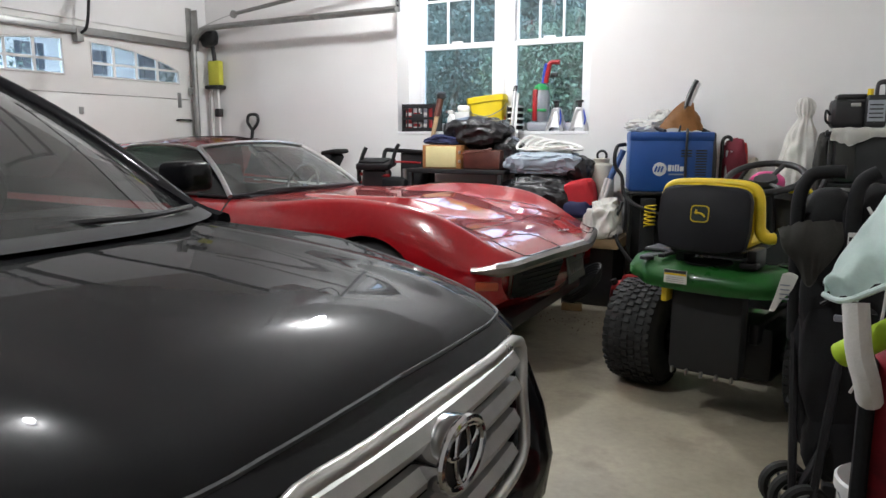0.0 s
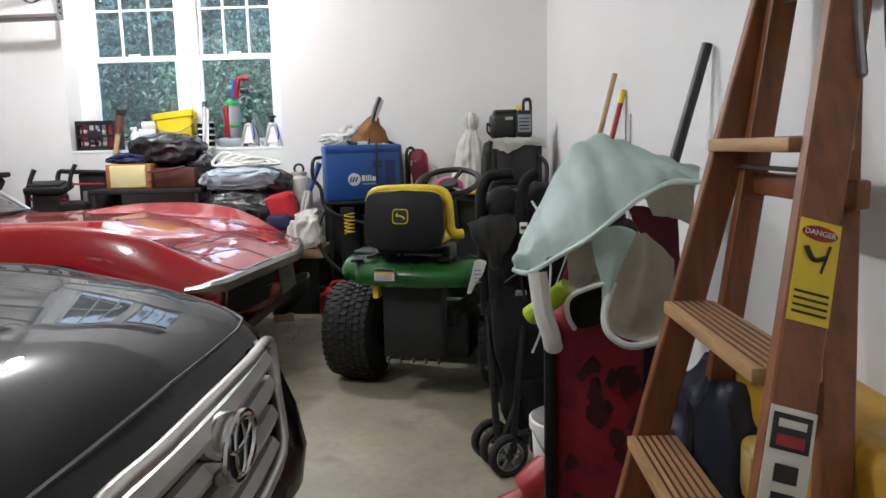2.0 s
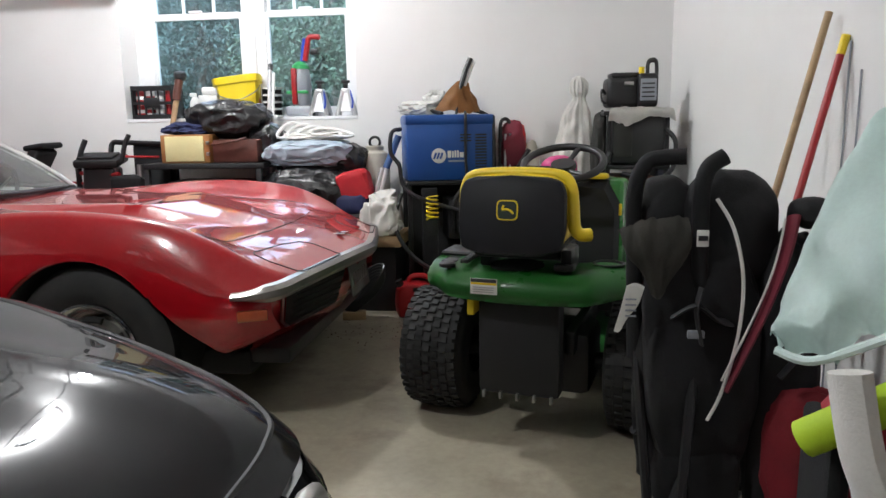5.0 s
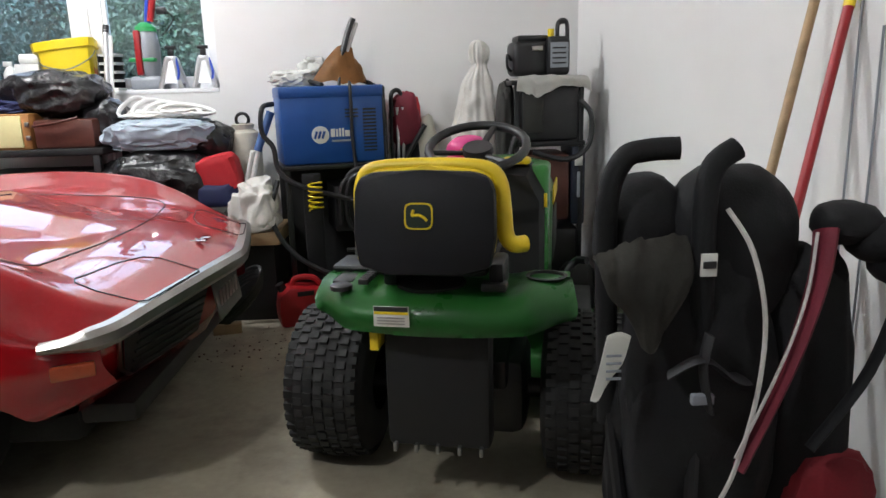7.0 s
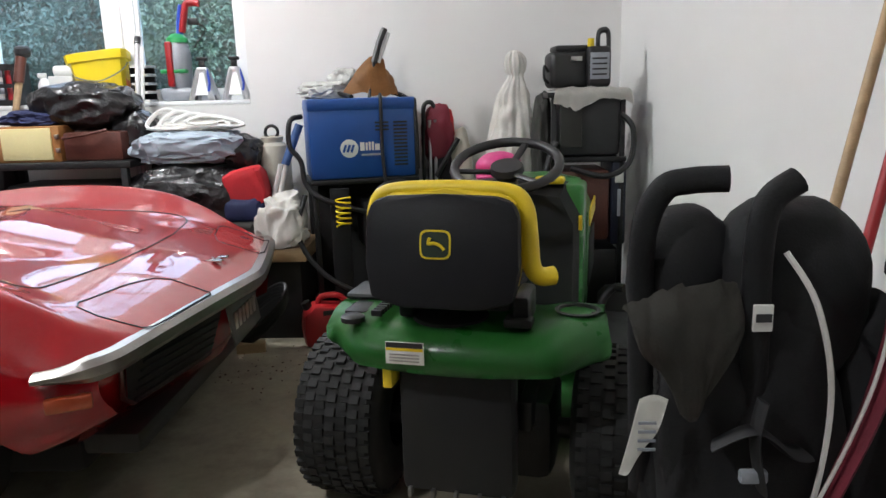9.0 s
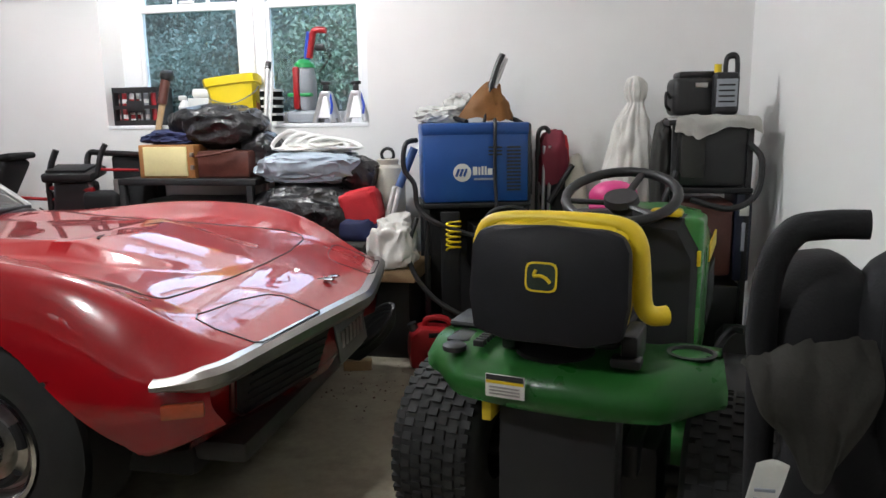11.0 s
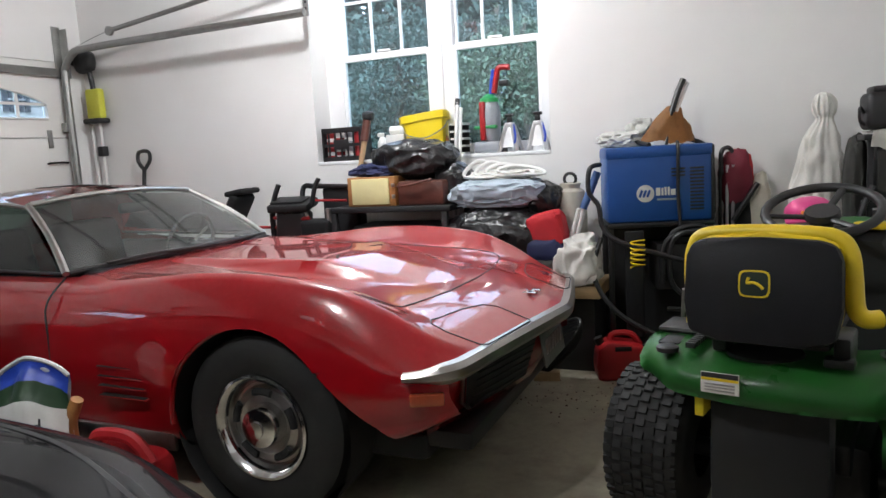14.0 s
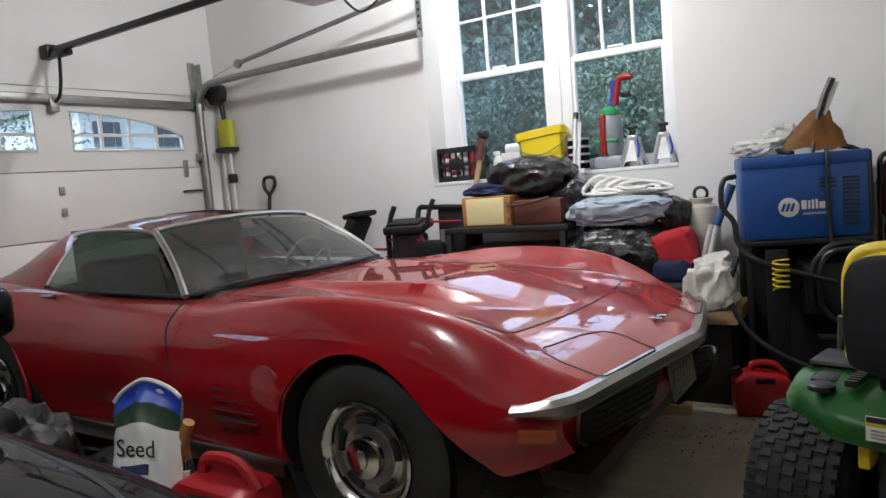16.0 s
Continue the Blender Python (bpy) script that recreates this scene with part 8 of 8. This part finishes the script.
part("sole", loft([[Vector((x, y, z)) for x, y in ((1.45, -3.50), (1.48, -3.552), (1.55, -3.556), (1.62, -3.545), (1.71, -3.548), (1.725, -3.50), (1.71, -3.452), (1.62, -3.455), (1.55, -3.444), (1.48, -3.448))] for z in (0.0, 0.018)]), REDP, rbt, "thick moulded sole")

# ---- wooden stepladder, folded against the wall ----
def lx(z):
    return 1.924 - 0.28 * (1.195 - z)


def ly(z, right):
    return -4.585 - 0.37 * (1.2 - z) if right else -4.235 - 0.10 * (1.2 - z)


la = thing("stepladder", "folded red-brown wooden stepladder leaning on the wall", "ladder", (1.6, -4.6, 0))


def board(p, q, w, t, bm=None):
    """A flat rail from p to q: w across the lean, t thick along y."""
    p, q = Vector(p), Vector(q)
    d = (q - p).normalized()
    side = Vector((0, 1, 0))
    nrm = d.cross(side).normalized()
    rings = [[c + nrm * (w / 2 * a) + side * (t / 2 * b) for a, b in ((-1, -0.8), (-0.9, -1), (0.9, -1), (1, -0.8), (1, 0.8), (0.9, 1), (-0.9, 1), (-1, 0.8))] for c in (p, q)]
    return loft(rings, bm)


ZT = 1.74
for r in (False, True):
    part("front_rail", board((lx(0), ly(0, r), 0.0), (lx(ZT), ly(ZT, r), ZT), 0.060, 0.026), LADW, la, "red-brown stained rail")
    part("back_rail", board((lx(0) + 0.17, ly(0, r) + (0.03 if r else -0.03), 0.0), (min(lx(ZT) + 0.0, 2.05), ly(ZT, r) + (0.03 if r else -0.03), ZT - 0.04), 0.045, 0.024), LADW, la)
for z in (0.11, 0.38, 0.641, 0.893, 1.19, 1.48):
    y0, y1 = ly(z, True) + 0.013, ly(z, False) - 0.013
    st = part("step", box(lx(z) - 0.048, lx(z) + 0.045, y0, y1, z - 0.022, z, 0.003), STEPW, la, "pale grooved wooden tread")
    for k in range(6):
        xx = lx(z) - 0.034 + k * 0.0125
        part("groove", box(xx, xx + 0.004, y0 + 0.004, y1 - 0.004, z - 0.0005, z + 0.001), BROWN, st, smooth=False)
    for r in (False, True):
        yy = ly(z, r) + (-0.0135 if r else 0.0135)
        s = -1 if r else 1
        bl = part("bolt", cyl((lx(z) + 0.005, yy - 0.002 * s, z - 0.05), (lx(z) + 0.005, yy + 0.003 * s, z - 0.05), 0.013, seg=16), DULLCH, la)
        part("bolt_hole", cyl((lx(z) + 0.005, yy + 0.0028 * s, z - 0.05), (lx(z) + 0.005, yy + 0.0036 * s, z - 0.05), 0.005, seg=10), DARK, bl)
        yy = ly(z, r) - (-0.0135 if r else 0.0135)
    part("tie_rod", cyl((lx(z) + 0.005, y0, z - 0.05), (lx(z) + 0.005, y1, z - 0.05), 0.004, seg=8), STEEL, la)
part("top_cap", box(lx(ZT) - 0.07, XE - 0.004, ly(ZT, True) - 0.03, ly(ZT, False) + 0.03, ZT, ZT + 0.025, 0.005), LADW, la)
part("back_brace", box(lx(1.1) + 0.05, lx(1.1) + 0.07, ly(1.1, True), ly(1.1, False), 1.09, 1.13, 0.004), LADW, la)
part("back_brace", box(lx(0.5) + 0.10, lx(0.5) + 0.12, ly(0.5, True), ly(0.5, False), 0.48, 0.52, 0.004), LADW, la)
for s in (0.0, 0.045):
    part("spreader", tube([(lx(1.45) + s, ly(1.4, True) - 0.02, 1.60), (lx(1.4) + s, ly(1.4, True) - 0.022, 1.40), (lx(1.3) + 0.02 + s, ly(1.3, True) - 0.022, 1.27)], 0.012, 8, flat=0.5), STEEL, la, "grey steel spreader bar")


def on_rail(z, w, h, lift, dx=0.0):
    """The frame of a label stuck on the near face of the right rail; x along the lean, y across."""
    d = Vector((0.28, (ly(z + 0.1, True) - ly(z - 0.1, True)) / 0.2, 1)).normalized()
    n = Vector((0, -1, 0))
    n = (n - d * n.dot(d)).normalized()
    s = d.cross(n)
    o = Vector((lx(z) + dx, ly(z, True) - 0.013 - lift, z))
    return Matrix(((-s.x, d.x, n.x, o.x), (-s.y, d.y, n.y, o.y), (-s.z, d.z, n.z, o.z), (0, 0, 0, 1)))


def decal(name, z, cx, cy, w, h, lift, material, parent):
    m = on_rail(z, w, h, lift) @ Matrix(((-1, 0, 0, 0), (0, 1, 0, 0), (0, 0, 1, 0), (0, 0, 0, 1)))
    return part(name, prism([(cx - w / 2, cy - h / 2), (cx + w / 2, cy - h / 2), (cx + w / 2, cy + h / 2), (cx - w / 2, cy + h / 2)], 0.0008, m), material, parent, smooth=False)


dl = decal("warning_sticker", 1.03, 0, -0.016, 0.056, 0.138, 0.002, YELLOW, la)
oval = on_rail(1.03, 0, 0, 0.0032) @ Matrix.Diagonal((1, 1, 1, 1))
part("red_oval", lathe([(0.0, 0), (0.024, 0), (0.024, 0.0006), (0, 0.0006)], 24, oval @ Matrix.Translation((0, 0.036, 0)) @ Matrix.Diagonal((1, 0.42, 1, 1))), REDP, dl)
w = letters("DANGER", 0.0105, 0.0004)
w.transform(oval @ Matrix(((-1, 0, 0, 0), (0, 1, 0, 0.036), (0, 0, 1, 0.0016), (0, 0, 0, 1))) @ Matrix.Diagonal((1, 1, 1, 1)))
part("word", w, LABELW, dl, smooth=False)
part("pictogram", tube([oval @ Vector((0.016, 0.016, 0)), oval @ Vector((0.004, 0.0, 0)), oval @ Vector((-0.012, 0.006, 0))], 0.0035, 6, n=3), INK, dl)
part("pictogram", tube([oval @ Vector((-0.016, 0.022, 0)), oval @ Vector((-0.008, -0.016, 0))], 0.002, 6, n=1), INK, dl)
for k in range(4):
    decal("text_bar", 1.03, 0, -0.045 - k * 0.009, 0.046, 0.003, 0.0032, INK, dl)
lb = decal("maker_sticker", 0.74, 0, 0, 0.060, 0.25, 0.002, LABELW, la)
decal("sticker_block", 0.74, 0, 0.095, 0.05, 0.045, 0.0032, INK, lb)
decal("sticker_mark", 0.74, 0, 0.085, 0.036, 0.014, 0.0044, REDP, lb)
decal("sticker_mark", 0.74, 0, 0.106, 0.036, 0.010, 0.0044, LABELW, lb)
for k in range(4):
    decal("word_bar", 0.74, 0.0, 0.045 - k * 0.034, 0.030, 0.022, 0.0032, INK, lb)

gs = thing("garden_sack", "dark navy canvas sack behind the ladder", "sack", (1.93, -4.25, 0))
part("sack", blob((1.93, -4.25, 0.36), (0.12, 0.17, 0.42), 121, 0.14, 2.4, 5, 0.7, 0.05, floor=0.0), DKNAVY, gs)
part("strap", tube([(1.835, -4.33, 0.70), (1.815, -4.35, 0.50), (1.81, -4.36, 0.25)], 0.014, 8, flat=0.4), BLKC, gs)
# yellow-lidded tote behind the ladder
yt = thing("storage_tote", "black storage tote with a scuffed yellow lid", "tote", (1.98, -4.6, 0))
part("tote", box(1.91, 2.06, -5.05, -4.2, 0.0, 0.57, 0.03, turn=None), DKNAVY, yt)
SCUFF = mat("scuffed_yellow", (0.48, 0.26, 0.012), 0.5, var=0.15, scale=6, fine=60, bump=0.2, stain=(0.5, 0.48, 0.42), stain_amt=0.6, stain_scale=8)
part("lid", box(1.895, 2.07, -5.06, -4.19, 0.57, 0.68, 0.02, seg=3), SCUFF, yt)
part("lid_top", box(1.915, 2.068, -5.04, -4.21, 0.685, 0.80, 0.025, seg=3), SCUFF, yt)
for k in range(9):
    part("lid_rib", box(1.888, 1.90, -5.0 + k * 0.09, -4.965 + k * 0.09, 0.585, 0.665, 0.004), SCUFF, yt)
part("latch", box(1.895, 1.91, -4.6, -4.5, 0.52, 0.68, 0.006), BLKP, yt)
part("label", box(1.902, 1.91, -4.75, -4.68, 0.42, 0.52, 0.001), LABELW, yt)


# grit and leaf litter on the concrete
rng = random.Random(11)
bm = bmesh.new()
for _ in range(140):
    x, y = rng.gauss(0.35, 0.28), rng.gauss(-0.95, 0.16)
    r = rng.uniform(0.002, 0.007)
    m = Matrix.Translation((x, y, r * 0.3)) @ rot(rng.uniform(0, 40), rng.uniform(0, 40), rng.uniform(0, 360)) @ Matrix.Diagonal((r, r * rng.uniform(0.5, 1), r * 0.5, 1))
    bmesh.ops.create_icosphere(bm, subdivisions=1, radius=1, matrix=m)
single("floor_grit", bm, BROWN, "dry leaf bits and grit on the floor", "litter", kind="stuff")
